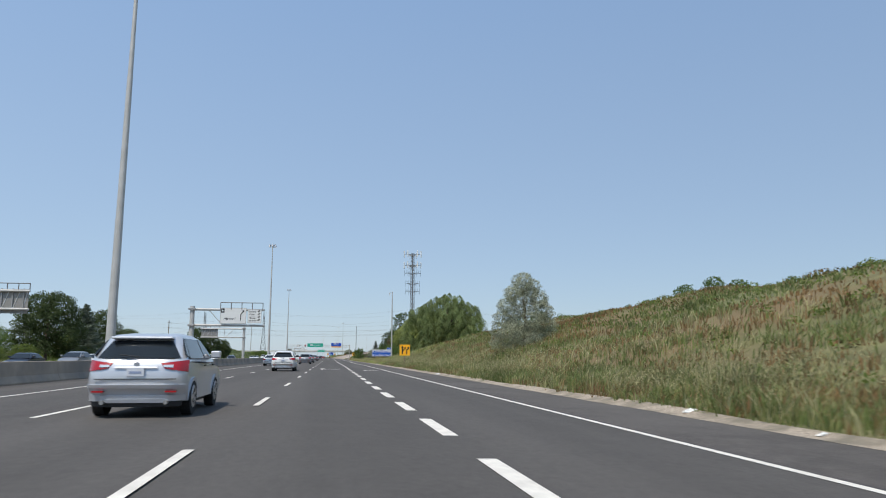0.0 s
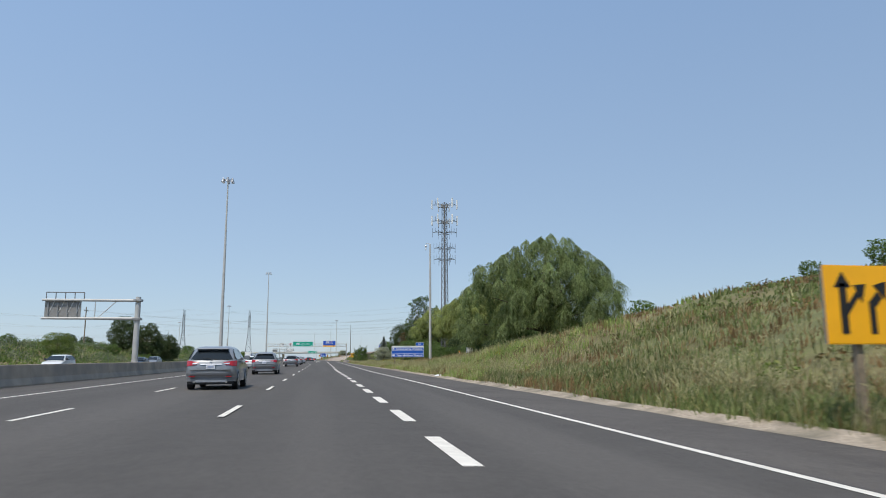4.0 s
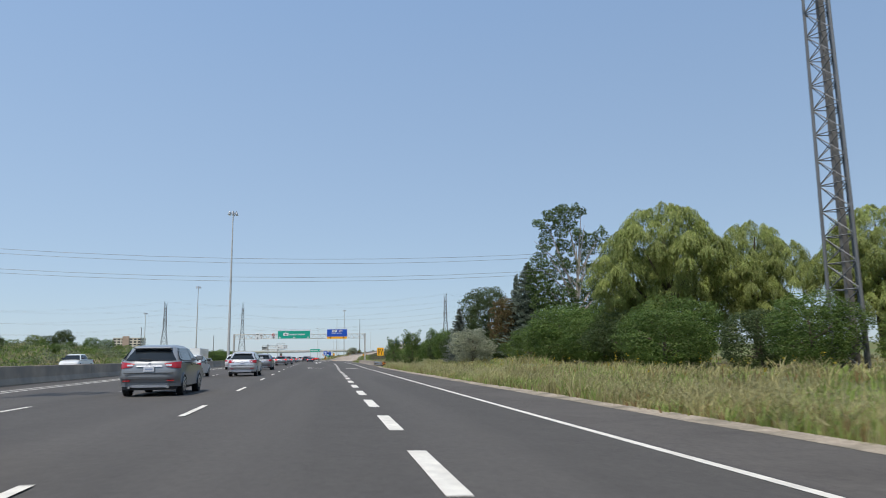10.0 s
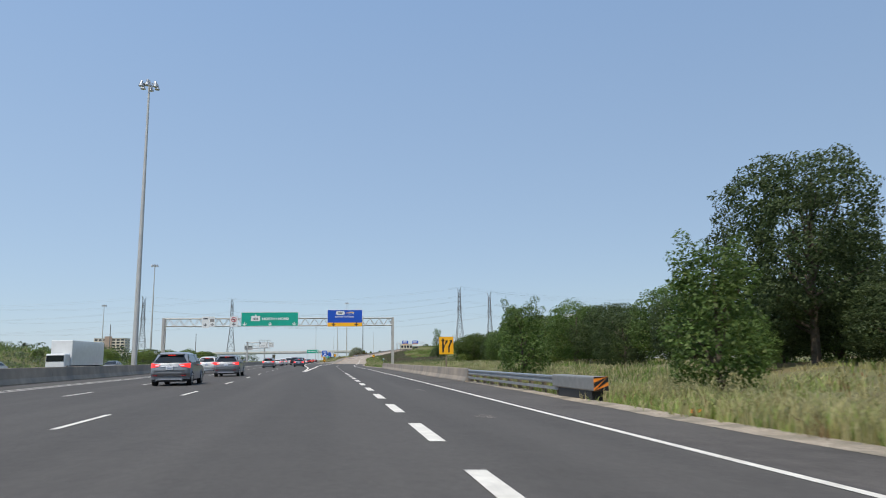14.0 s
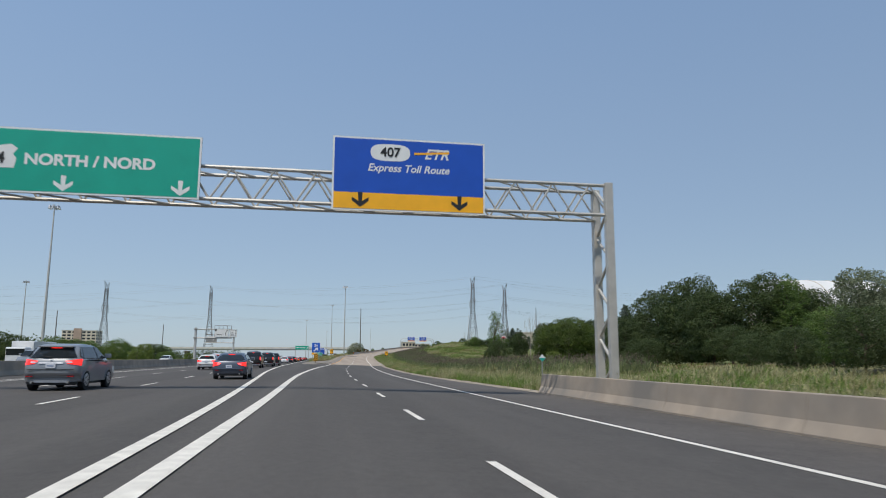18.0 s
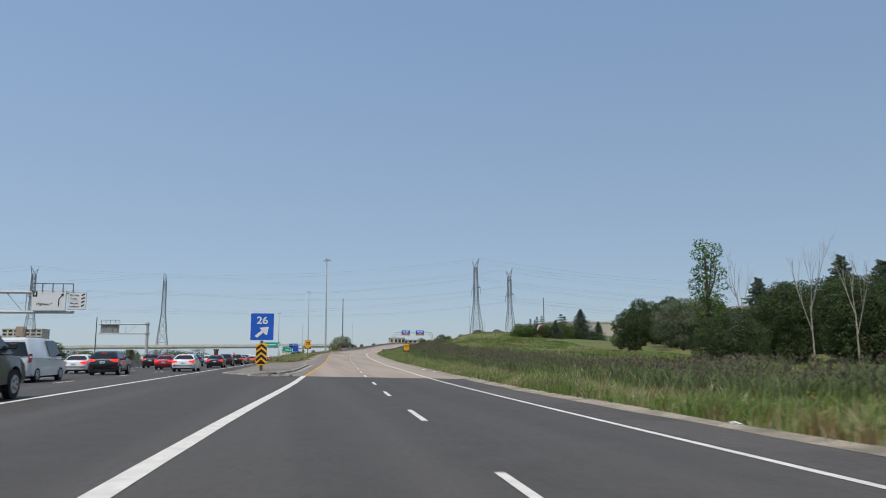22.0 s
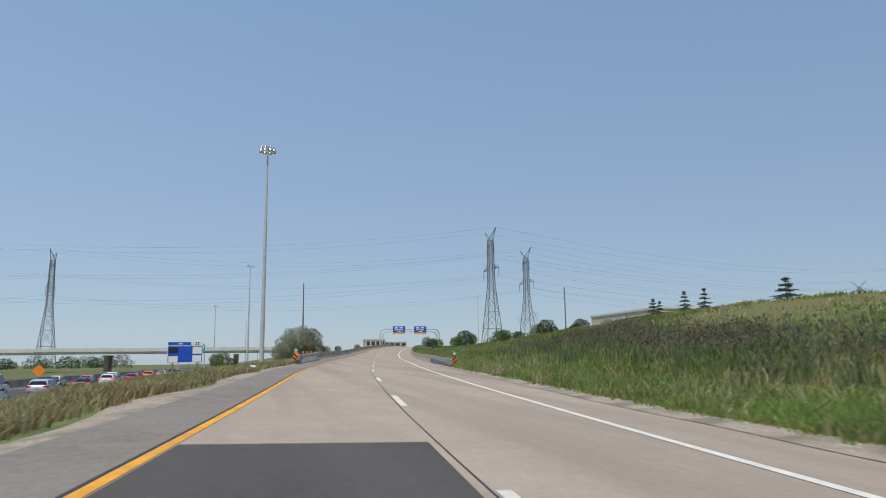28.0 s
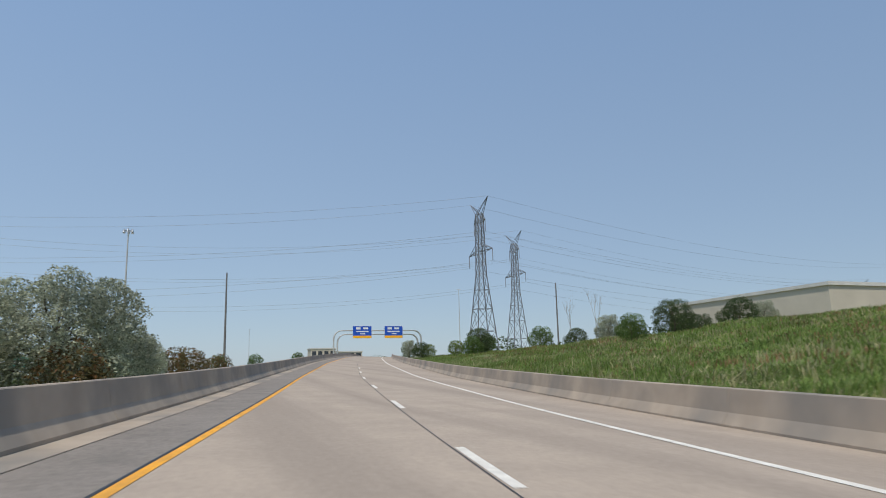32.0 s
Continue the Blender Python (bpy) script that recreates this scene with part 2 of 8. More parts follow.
CAR_GLASS = material("car_glass", (0.016, 0.02, 0.023), 0.05, spread=0.1, spec=0.5)
TAIL_RED = material("tail_light_red", (0.36, 0.008, 0.012), 0.2, spread=0.08, spec=0.8)
BRAKE_RED = material("lit_brake_light", (0.45, 0.008, 0.012), 0.25, emit=(1.0, 0.03, 0.02, 1.3))
HEAD_CLEAR = material("headlight_lens", (0.65, 0.68, 0.7), 0.1, 0.4, spread=0.1)
TRIM_BLACK = material("black_trim", (0.02, 0.02, 0.021), 0.6, spread=0.15)
PLATE = material("licence_plate", (0.6, 0.62, 0.66), 0.5, spread=0.04)
PLATE_BAR = material("plate_bars", (0.25, 0.3, 0.42), 0.5)
LEAF_MAPLE = leaf_material("maple_leaves", (0.112, 0.178, 0.042), (0.19, 0.235, 0.07), 0.3)
LEAF_DARK = leaf_material("dark_leaves", (0.076, 0.107, 0.038), (0.128, 0.155, 0.06), 0.22)
LEAF_WILLOW = leaf_material("willow_leaves", (0.185, 0.24, 0.085), (0.32, 0.36, 0.155), 0.35)
LEAF_PALE = leaf_material("pale_willow_leaves", (0.29, 0.335, 0.1), (0.45, 0.465, 0.18), 0.35)
LEAF_SILVER = leaf_material("silver_leaves", (0.33, 0.345, 0.235), (0.5, 0.51, 0.375), 0.4)
LEAF_SAGE = leaf_material("sage_leaves", (0.165, 0.192, 0.11), (0.26, 0.285, 0.175), 0.35)
GRASS_OLIVE = leaf_material("olive_grass_blades", (0.175, 0.215, 0.07), (0.35, 0.31, 0.14), 0.35)
LEAF_YELLOW = leaf_material("yellowish_leaves", (0.155, 0.215, 0.045), (0.26, 0.27, 0.08), 0.3)
LEAF_OLIVE = leaf_material("olive_leaves", (0.088, 0.128, 0.024), (0.145, 0.17, 0.04), 0.25)
LEAF_POPLAR = leaf_material("poplar_leaves", (0.095, 0.142, 0.042), (0.18, 0.22, 0.08), 0.3)
LEAF_RUST = leaf_material("rusty_leaves", (0.12, 0.1, 0.04), (0.24, 0.12, 0.05), 0.5)
NEEDLE = leaf_material("spruce_needles", (0.175, 0.21, 0.16), (0.27, 0.31, 0.24), 0.35)
NEEDLE_BLUE = leaf_material("blue_spruce_needles", (0.2, 0.22, 0.185), (0.31, 0.33, 0.275), 0.35)
GRASS_GREEN = leaf_material("green_grass_blades", (0.178, 0.258, 0.058), (0.32, 0.335, 0.125), 0.28)
GRASS_STRAW = leaf_material("straw_grass_blades", (0.34, 0.315, 0.15), (0.5, 0.445, 0.255), 0.45)
GRASS_GOLD = leaf_material("golden_grass_blades", (0.375, 0.34, 0.15), (0.53, 0.465, 0.25), 0.45)
GRASS_FRESH = leaf_material("fresh_grass_blades", (0.29, 0.375, 0.098), (0.46, 0.47, 0.19), 0.3)
GRASS_RUST = leaf_material("rusty_weed_blades", (0.255, 0.165, 0.075), (0.35, 0.215, 0.105), 0.4)
GRASS_DARK = leaf_material("dark_reed_heads", (0.155, 0.12, 0.088), (0.22, 0.17, 0.122), 0.4)
REED = leaf_material("reed_blades", (0.15, 0.18, 0.075), (0.25, 0.25, 0.13), 0.3)
FLOWER_YELLOW = leaf_material("yellow_flowers", (0.4, 0.3, 0.02), (0.5, 0.4, 0.05), 0.4)


# ---- mesh helpers ----
def part(name, bm, mat, parent=None, label="", smooth=False):
    """Links a bmesh as one mesh object, under a parent if there is one; a list of them as one object each."""
    if isinstance(bm, list):
        return [part(name, b, mat, parent, label, smooth) for b in bm][0]
    me = bpy.data.meshes.new(name)
    bm.normal_update()
    bm.to_mesh(me)
    bm.free()
    if smooth:
        for p in me.polygons:
            p.use_smooth = True
        me.set_sharp_from_angle(angle=radians(38))
    if mat:
        me.materials.append(mat)
    ob = new(name, me)
    if parent:
        ob.parent = parent
    if label:
        tagged(ob, label)
    return ob


def raw(name, verts, faces, mat, parent=None):
    """A mesh from vertices and faces."""
    me = bpy.data.meshes.new(name)
    me.from_pydata([tuple(v) for v in verts], [], faces)
    me.materials.append(mat)
    ob = new(name, me)
    if parent:
        ob.parent = parent
    return ob


def quads(name, pts, mat, parent=None, tri=False):
    """A mesh of loose quads or triangles from an array (n, 4 or 3, 3)."""
    n, k = pts.shape[0], pts.shape[1]
    me = bpy.data.meshes.new(name)
    me.vertices.add(n * k)
    me.vertices.foreach_set("co", pts.astype(np.float32).ravel())
    me.loops.add(n * k)
    me.loops.foreach_set("vertex_index", np.arange(n * k, dtype=np.int32))
    me.polygons.add(n)
    me.polygons.foreach_set("loop_start", np.arange(0, n * k, k, dtype=np.int32))
    me.polygons.foreach_set("loop_total", np.full(n, k, dtype=np.int32))
    me.update()
    me.validate()
    me.materials.append(mat)
    ob = new(name, me)
    if parent:
        ob.parent = parent
    return ob


def thing(name, x, y, z, label, category, group="", kind="", turn=0.0):
    ob = new(name)
    ob.matrix_basis = pose(x, y, z, 0, 0, turn)
    ob.empty_display_size = 0.3
    return tagged(ob, label, category, group, kind)


def box(bm, x0, x1, y0, y1, z0, z1, bevel=0.0):
    m = Matrix.LocRotScale(((x0 + x1) / 2, (y0 + y1) / 2, (z0 + z1) / 2), None, (x1 - x0, y1 - y0, z1 - z0))
    made = bmesh.ops.create_cube(bm, size=1.0, matrix=m)
    if bevel:
        edges = list({e for v in made["verts"] for e in v.link_edges})
        bmesh.ops.bevel(bm, geom=edges, offset=bevel, segments=2, affect="EDGES", profile=0.5)
    return bm


def boxed(x0, x1, y0, y1, z0, z1, bevel=0.0):
    return box(bmesh.new(), x0, x1, y0, y1, z0, z1, bevel)


def beam(bm, a, b, r0, r1=None, n=6):
    """A straight bar from a to b, round with n sides."""
    a, b = Vector(a), Vector(b)
    r1 = r0 if r1 is None else r1
    way = b - a
    m = Matrix.Translation((a + b) / 2) @ way.to_track_quat("Z", "Y").to_matrix().to_4x4()
    bmesh.ops.create_cone(bm, cap_ends=True, segments=n, radius1=r0, radius2=r1, depth=way.length, matrix=m)
    return bm


def bars(pairs, r, n=4):
    return [beam(bmesh.new(), a, b, r, None, n) for a, b in pairs]


def extrude_path(profile, path, close=True):
    """Sweeps a profile of (across, up) along points with their right-hand ways."""
    bm = bmesh.new()
    rings = []
    for (x, y, z), (rx, ry) in path:
        rings.append([bm.verts.new((x + rx * u, y + ry * u, z + h)) for u, h in profile])
    n = len(profile)
    for a, b in zip(rings, rings[1:]):
        for i in range(n if close else n - 1):
            bm.faces.new((a[i], a[(i + 1) % n], b[(i + 1) % n], b[i]))
    if close:
        bm.faces.new(rings[0][::-1])
        bm.faces.new(rings[-1])
    bmesh.ops.recalc_face_normals(bm, faces=bm.faces)
    return bm


def letters(text, size, x, z, mat, parent, y=-0.02, align="CENTER", shear=0.0, label="", squeeze=1.0, bold=0.02):
    """Raised lettering that faces -y, under a sign."""
    cu = bpy.data.curves.new("lettering", "FONT")
    cu.body, cu.size, cu.align_x, cu.align_y, cu.extrude, cu.shear = text, size, align, "CENTER", 0.004, shear
    cu.offset = size * bold
    tmp = bpy.data.objects.new("lettering_shape", cu)
    scene.collection.objects.link(tmp)
    me = bpy.data.meshes.new_from_object(tmp.evaluated_get(bpy.context.evaluated_depsgraph_get()))
    bpy.data.objects.remove(tmp)
    me.materials.clear()
    me.materials.append(mat)
    ob = new("lettering", me)
    ob.parent = parent
    ob.matrix_basis = pose(x, y, z, 90, 0, 0) @ Matrix.Diagonal((squeeze, 1, 1, 1))
    if label:
        tagged(ob, label)
    return ob


def flat_shape(points, y, thick=0.006):
    """A plate with an outline of (x, z) points that faces -y."""
    bm = bmesh.new()
    f = bm.faces.new([bm.verts.new((x, y, z)) for x, z in points])
    made = bmesh.ops.extrude_face_region(bm, geom=[f])
    bmesh.ops.translate(bm, verts=[v for v in made["geom"] if isinstance(v, bmesh.types.BMVert)], vec=(0, thick, 0))
    bmesh.ops.recalc_face_normals(bm, faces=bm.faces)
    return bm


def knots(pairs):
    ys = np.array([p[0] for p in pairs], float)
    xs = np.array([p[1] for p in pairs], float)
    grid = np.arange(-200.0, 2400.0, 4.0)
    v = np.interp(grid, ys, xs)
    for _ in range(3):
        v[1:-1] = (v[:-2] + 2 * v[1:-1] + v[2:]) / 4
    return lambda y: np.interp(y, grid, v)


# ---- plan: lines of the road, as x over y ----
CROSS = 0.03
DASH = knots([(-200, 2.0), (14, 2.0), (30, 1.93), (54, 2.0), (120, 2.05), (140, 1.96), (160, 1.79), (174, 1.84), (186, 2.03), (205, 2.04), (247, 2.07), (265, 2.14), (290, 2.09), (314, 2.33), (332, 2.46), (395, 2.51), (405, 2.56), (434, 2.68), (444, 2.72), (452, 3.05), (470, 3.6), (479, 3.95), (490, 4.55), (508, 5.55), (518, 6.2), (525, 6.6), (539, 7.5), (547, 8.05), (580, 10.05),
              (612, 12.15), (623, 13.03), (631, 13.9), (641, 14.97), (653, 16.6), (663, 17.95), (689, 22.38), (701, 24.5), (723.6, 28.45), (760, 35.4), (800, 44.2), (850, 56.5), (900, 70.0), (950, 84), (1000, 98), (1100, 124), (2400, 400)])
EDGE = knots([(-200, 5.75), (130, 5.72), (154, 5.35), (172, 5.4), (200, 5.6), (228, 5.55), (262, 5.7), (285, 5.82), (306, 5.82), (331, 6.17), (355, 6.38), (400, 6.6), (434, 6.45), (447, 6.5), (458, 6.88), (469, 7.32), (482, 7.95), (497, 8.85), (514, 9.85), (523, 10.3), (538, 11.4), (548, 12.05), (563, 12.75),
              (580, 13.6), (604, 14.95), (624, 16.5), (630, 17.0), (635, 17.6), (645, 18.9), (651, 19.65), (670, 22.5), (690, 26.1), (698, 27.55), (717, 30.9), (723.6, 32.05), (760, 39.1), (800, 47.9), (850, 60.2), (900, 73.7), (950, 87.7), (1000, 101.7), (1100, 127.7), (2400, 403.7)])
GORE = knots([(-200, -1.72), (371, -1.5), (386, -1.38), (399, -1.2), (414, -1.0), (430, -1.03), (440, -0.97), (450, -0.72), (460, -0.42), (470, -0.08), (480, 0.3), (490, 0.72), (498, 1.1), (506, 1.7), (517, 2.45), (521, 2.7), (527, 2.95), (539, 3.8), (548, 4.35), (574, 6.2),
              (612, 8.45), (623, 9.25), (631.4, 10.35), (643.6, 11.95), (663, 14.2), (688, 18.2), (696, 19.5), (723, 24.4), (760, 31.6), (800, 40.4), (850, 52.7), (900, 66.2), (950, 80.2), (1000, 94.2), (1100, 120.2), (2400, 396.2)])
PAVE = knots([(-200, 8.85), (180, 9.1), (200, 9.1), (225, 8.7), (265, 8.35), (310, 8.3), (320, 8.6), (327, 9.1), (345, 9.45), (402, 9.95), (420, 10.45), (432, 9.6), (450, 9.0), (470, 9.45), (486, 10.4), (516, 11.9), (522, 12.5), (545, 14.2), (565, 15.4), (580, 16.0), (612, 17.7), (633, 19.3), (640, 20.1), (660, 22.9), (680, 26.1), (697, 29.9), (724, 34.8),
              (760, 41.8), (800, 50.6), (850, 62.6), (900, 76.1), (950, 90.1), (1000, 104.1), (1100, 130.1), (2400, 406.1)])
THROUGH = knots([(-200, -1.72), (374, -1.68), (387, -1.7), (399, -1.83), (412, -2.15), (435, -3.12), (454, -3.95), (474, -4.42), (484, -4.62), (505, -4.85), (560, -4.95), (2400, -4.95)])
LANE_1 = knots([(-200, -1.72), (215, -1.72), (245, -2.45), (296, -3.85), (344, -4.6), (400, -6.05), (460, -8.0), (505, -8.5), (2400, -8.6)])
LANE_2 = knots([(-200, -5.55), (170, -5.55), (209, -6.2), (252, -6.9), (300, -8.0), (347, -8.9), (400, -9.9), (460, -11.7), (505, -12.2), (2400, -12.3)])
LEFT_LINE = knots([(-200, -9.3), (150, -9.3), (200, -9.9), (270, -11.7), (350, -12.8), (400, -13.8), (460, -15.5), (505, -16.0), (2400, -16.1)])
MEDIAN = knots([(-200, -12.9), (210, -12.9), (262, -14.7), (350, -16.6), (420, -18.2), (505, -19.6), (2400, -19.8)])
RAMP_LEFT = lambda y: GORE(y) - 1.5
RISE = knots([(-200, 0), (495, 0), (508, 0.02), (520, 0.08), (532, 0.17), (544, 0.28), (556, 0.42), (568, 0.63), (590, 1.1), (615, 1.77), (626, 2.04), (637, 2.3), (648.5, 2.57), (660, 2.84), (670.6, 3.08), (682, 3.31), (693, 3.54), (704.6, 3.79), (716, 4.05), (735, 4.5), (760, 5.3), (800, 6.9), (850, 8.9), (900, 10.8), (950, 12.0),
              (1000, 12.8), (1100, 13.2), (2400, 13.2)])


def road_z(x, y):
    """The height of the through road (crowned at its middle) and of the right-hand lanes."""
    flat = np.where(np.asarray(x) > -1.7, -CROSS * np.asarray(x), 0.051)
    return flat + RISE(y) * smooth(0, 1, (np.asarray(x) - THROUGH(y) - 1.5) / np.maximum(GORE(y) - THROUGH(y) - 1.6, 0.3))


def ramp_z(x, y):
    return RISE(y) - CROSS * np.asarray(x)


def smooth(a, b, v):
    u = np.clip((np.asarray(v, float) - a) / (b - a), 0, 1)
    return u * u * (3 - 2 * u)


def ground_z(x, y):
    """The ground beside the road: banks and hills on the right, level on the left, sloped up to the ramp."""
    x, y = np.broadcast_arrays(np.asarray(x, float), np.asarray(y, float))
    edge = PAVE(y)
    ze = np.where(y < 500, road_z(edge, y), ramp_z(edge, y))
    d = x - edge
    bumps = 0.35 * np.sin(x * 0.21 + y * 0.07) * np.sin(y * 0.11 - x * 0.05) + 0.2 * np.sin(x * 0.5 + 1.3) * np.sin(y * 0.31)
    first = 1 - smooth(128, 192, y)
    hill = first * 7.15 * (smooth(-3, 26, d) - 0.03)
    mound = 0.9 * smooth(6, 22, d) * smooth(532, 585, y) * (1 - smooth(600, 640, y))
    low = 0.6 * smooth(4, 20, d) * smooth(150, 200, y) * (1 - smooth(470, 520, y))
    right = ze - 0.06 + hill + mound + low
    up = smooth(590, 690, y) * smooth(1.5, 33, d)
    right = right * (1 - up) + np.maximum(right, 7.9 - 1.9 * smooth(36, 62, d) * (1 - smooth(690, 750, y)) + 0.9 * smooth(30, 70, d) * smooth(690, 750, y)) * up
    right = right + bumps * smooth(3, 12, d) - 0.25 * smooth(0.5, 3, d) * (1 - smooth(4, 8, d))
    left = np.zeros_like(x) - 0.05
    # between the through road and the ramp
    a, b = THROUGH(y) + 2.0, RAMP_LEFT(y)
    u = np.clip((x - a) / np.maximum(b - a, 0.5), 0, 1)
    mid = -0.03 + u ** 0.55 * ramp_z(b, y) + 0.15 * np.sin(u * math.pi) * np.sin(y * 0.3 + x) * smooth(584, 600, y)
    under = -0.06 - 0.26 * smooth(1.8, 3.2, -d)
    beside = -0.05 - 0.26 * smooth(1.8, 3.0, x - b) * smooth(1.8, 3.2, -d)
    z = np.where(d > 0, right, np.where(y < 529, np.minimum(road_z(x, y), 0.05) + under, np.where(x > b, ramp_z(x, y) + beside, np.where(x > a, mid, -0.25))))
    z = np.where(x < -39, left + 4.0 * smooth(39, 54, -x) * smooth(150, 235, y) * (1 - smooth(425, 475, y)) * (1 - 0.5 * smooth(70, 120, -x)) + bumps * 0.6, z)
    return z


def stretch(a, b, fine):
    return list(np.arange(a, b, fine))


def patch(name, left, right, y0, y1, z_of, mat, lift=0.0, step=4.0, across=2, parent=None, kind="structure", label="", category=""):
    """A strip of surface between two lines of the plan."""
    n = max(2, int(math.ceil((y1 - y0) / step)) + 1)
    verts, faces = [], []
    for y in np.linspace(y0, y1, n):
        l = left(y) if callable(left) else left
        r = right(y) if callable(right) else right
        for i in range(across + 1):
            x = l + (r - l) * i / across
            verts.append((float(x), float(y), float(z_of(x, y)) + lift))
    k = across + 1
    for j in range(n - 1):
        for i in range(across):
            faces.append((j * k + i, j * k + i + 1, (j + 1) * k + i + 1, (j + 1) * k + i))
    ob = raw(name, verts, faces, mat, parent)
    if kind and not parent:
        tagged(ob, label, category, "", kind)
    return ob


# ---- ground and roads ----
gx = np.array(sorted(set([-4000, -2500, -1500, -900, -600, -400, -300, -220, -160, -120, -95, -80, -70] + stretch(-62, -12, 3.0) + stretch(-12, 62, 1.5) + stretch(62, 130, 4.0) + [140, 160, 190, 240, 320, 450, 700, 1100, 1800, 2800, 4000])))
gy = np.array(sorted(set([-600, -300, -150, -80] + stretch(-50, 800, 3.5) + stretch(800, 1100, 12.0) + [1100, 1150, 1250, 1400, 1700, 2200, 3000, 4500])))
GX, GY = np.meshgrid(gx, gy)
GZ = ground_z(GX, GY)
gv = np.stack([GX, GY, GZ], -1).reshape(-1, 3)
w_ = len(gx)
gf = [(j * w_ + i, j * w_ + i + 1, (j + 1) * w_ + i + 1, (j + 1) * w_ + i) for j in range(len(gy) - 1) for i in range(w_ - 1)]
ground = raw("ground", gv, gf, SOIL)
for p in ground.data.polygons:
    p.use_smooth = True
tagged(ground, "grassy roadside ground with a bank and a hill", "ground", "", "structure")

patch("road", lambda y: MEDIAN(y) + 0.3, lambda y: EDGE(y) + 0.25, -80, 526, road_z, ASPHALT, 0.0, 6, 8, label="dark asphalt highway carriageway with several lanes", category="road")
patch("road", lambda y: MEDIAN(y) + 0.3, lambda y: THROUGH(y) + 2.1 + 3.0 * max(0.0, 1 - (y - 526) / 14), 526, 1300, road_z, ASPHALT, 0.0, 10, 4, label="dark asphalt through lanes of the highway", category="road")
patch("shoulder", lambda y: EDGE(y) + 0.25, PAVE, -80, 526, road_z, OLD_ASPHALT, 0.0, 4, 2, label="worn grey asphalt shoulder beside the lanes", category="shoulder")
patch("ramp", lambda y: GORE(y) - 0.03, DASH, 526, 1100, ramp_z, CONCRETE_ROAD, 0.0, 4, 2, label="pale concrete lane of the curving ramp", category="ramp")
patch("ramp", DASH, lambda y: EDGE(y) + 0.25, 526, 1100, ramp_z, CONCRETE_ROAD, 0.0, 4, 2, label="pale concrete lane of the curving ramp", category="ramp")
patch("shoulder", lambda y: EDGE(y) + 0.25, PAVE, 526, 1100, ramp_z, CONCRETE_ROAD, -0.004, 4, 2, label="concrete shoulder along the ramp", category="shoulder")
patch("shoulder", lambda y: RAMP_LEFT(y) - (0.8 if y > 699 else 0), lambda y: GORE(y) - 0.03, 526, 1100, ramp_z, RAMP_ASPHALT, -0.004, 2, 2, label="grey asphalt shoulder along the ramp", category="shoulder")
patch("road", -38.0, lambda y: MEDIAN(y) - 0.3, -80, 1300, lambda x, y: 0.05 + 0 * y, OLD_ASPHALT, 0.0, 20, 2, label="asphalt carriageway of the oncoming traffic", category="road")
patch("asphalt_patch", lambda y: GORE(y) + 0.15, lambda y: DASH(y) - 0.25, 628.6, 635.4, ramp_z, ASPHALT, 0.006, 1.5, 2, label="dark asphalt repair patch on the ramp", category="road patch")
def verge_z(x, y):
    """From the edge of the paving down to the ground beside it."""
    d = np.asarray(x) - PAVE(y)
    paved = (road_z(x, y) if y < 526 else ramp_z(x, y)) + 0.006
    return paved + (ground_z(x, y) + 0.09 - paved) * smooth(0.05, 0.5, d)


patch("gravel_verge", lambda y: PAVE(y) - 0.12 + 0.07 * math.sin(y * 0.9) * math.sin(y * 0.23), lambda y: PAVE(y) + 0.6 + 0.16 * math.sin(y * 0.37) * math.sin(y * 0.11) + 0.4 * smooth(500, 540, y), -80, 690, verge_z, GRAVEL, 0.0, 1.2, 5, label="gravelly crumbling edge of the shoulder", category="verge")
patch("gravel_verge", lambda y: RAMP_LEFT(y) - 1.0 - 0.4 * math.sin(y * 0.5), lambda y: RAMP_LEFT(y) + 0.3, 556, 700, ground_z, GRAVEL, 0.03, 2.0, 2, label="gravelly edge beside the ramp", category="verge")
patch("driveway", lambda y: PAVE(y), lambda y: PAVE(y) + 5.5, 168.5, 184.0, ground_z, GRAVEL, 0.1, 1.5, 4, label="gravel access track through the grass", category="track")

patch("barrier_footing", lambda y: RAMP_LEFT(y) - 0.75, lambda y: RAMP_LEFT(y) + 0.12, 700.5, 1000, ramp_z, CONCRETE, 0.005, 3, 1, label="narrow concrete footing below the ramp's barrier", category="kerb")


# ---- painted lines ----
def line(label, mid, width, y0, y1, z_of, mat, step=5.0):
    ob = patch("lane_line", lambda y: mid(y) - width / 2, lambda y: mid(y) + width / 2, y0, y1, z_of, mat, 0.007, step, 1, label=label, category="lane line")
    return ob


def dashes(label, mid, width, i0, i1, count, ends, dash, z_of):
    """Dashes whose far ends are spaced evenly between the given ones."""
    top = tagged(new("dashed_lane_line"), label, "lane line", "", "structure")
    first, last = (ends[1] - ends[0]) / (count[1] - count[0]), (ends[-1] - ends[-2]) / (count[-1] - count[-2])
    for i in range(i0, i1):
        y = float(np.interp(i, count, ends)) + min(i - count[0], 0) * first + max(i - count[-1], 0) * last
        patch("dash", lambda v: mid(v) - width / 2, lambda v: mid(v) + width / 2, y - dash, y, z_of, WHITE_PAINT, 0.007, 1.5, 1, parent=top)
    return top


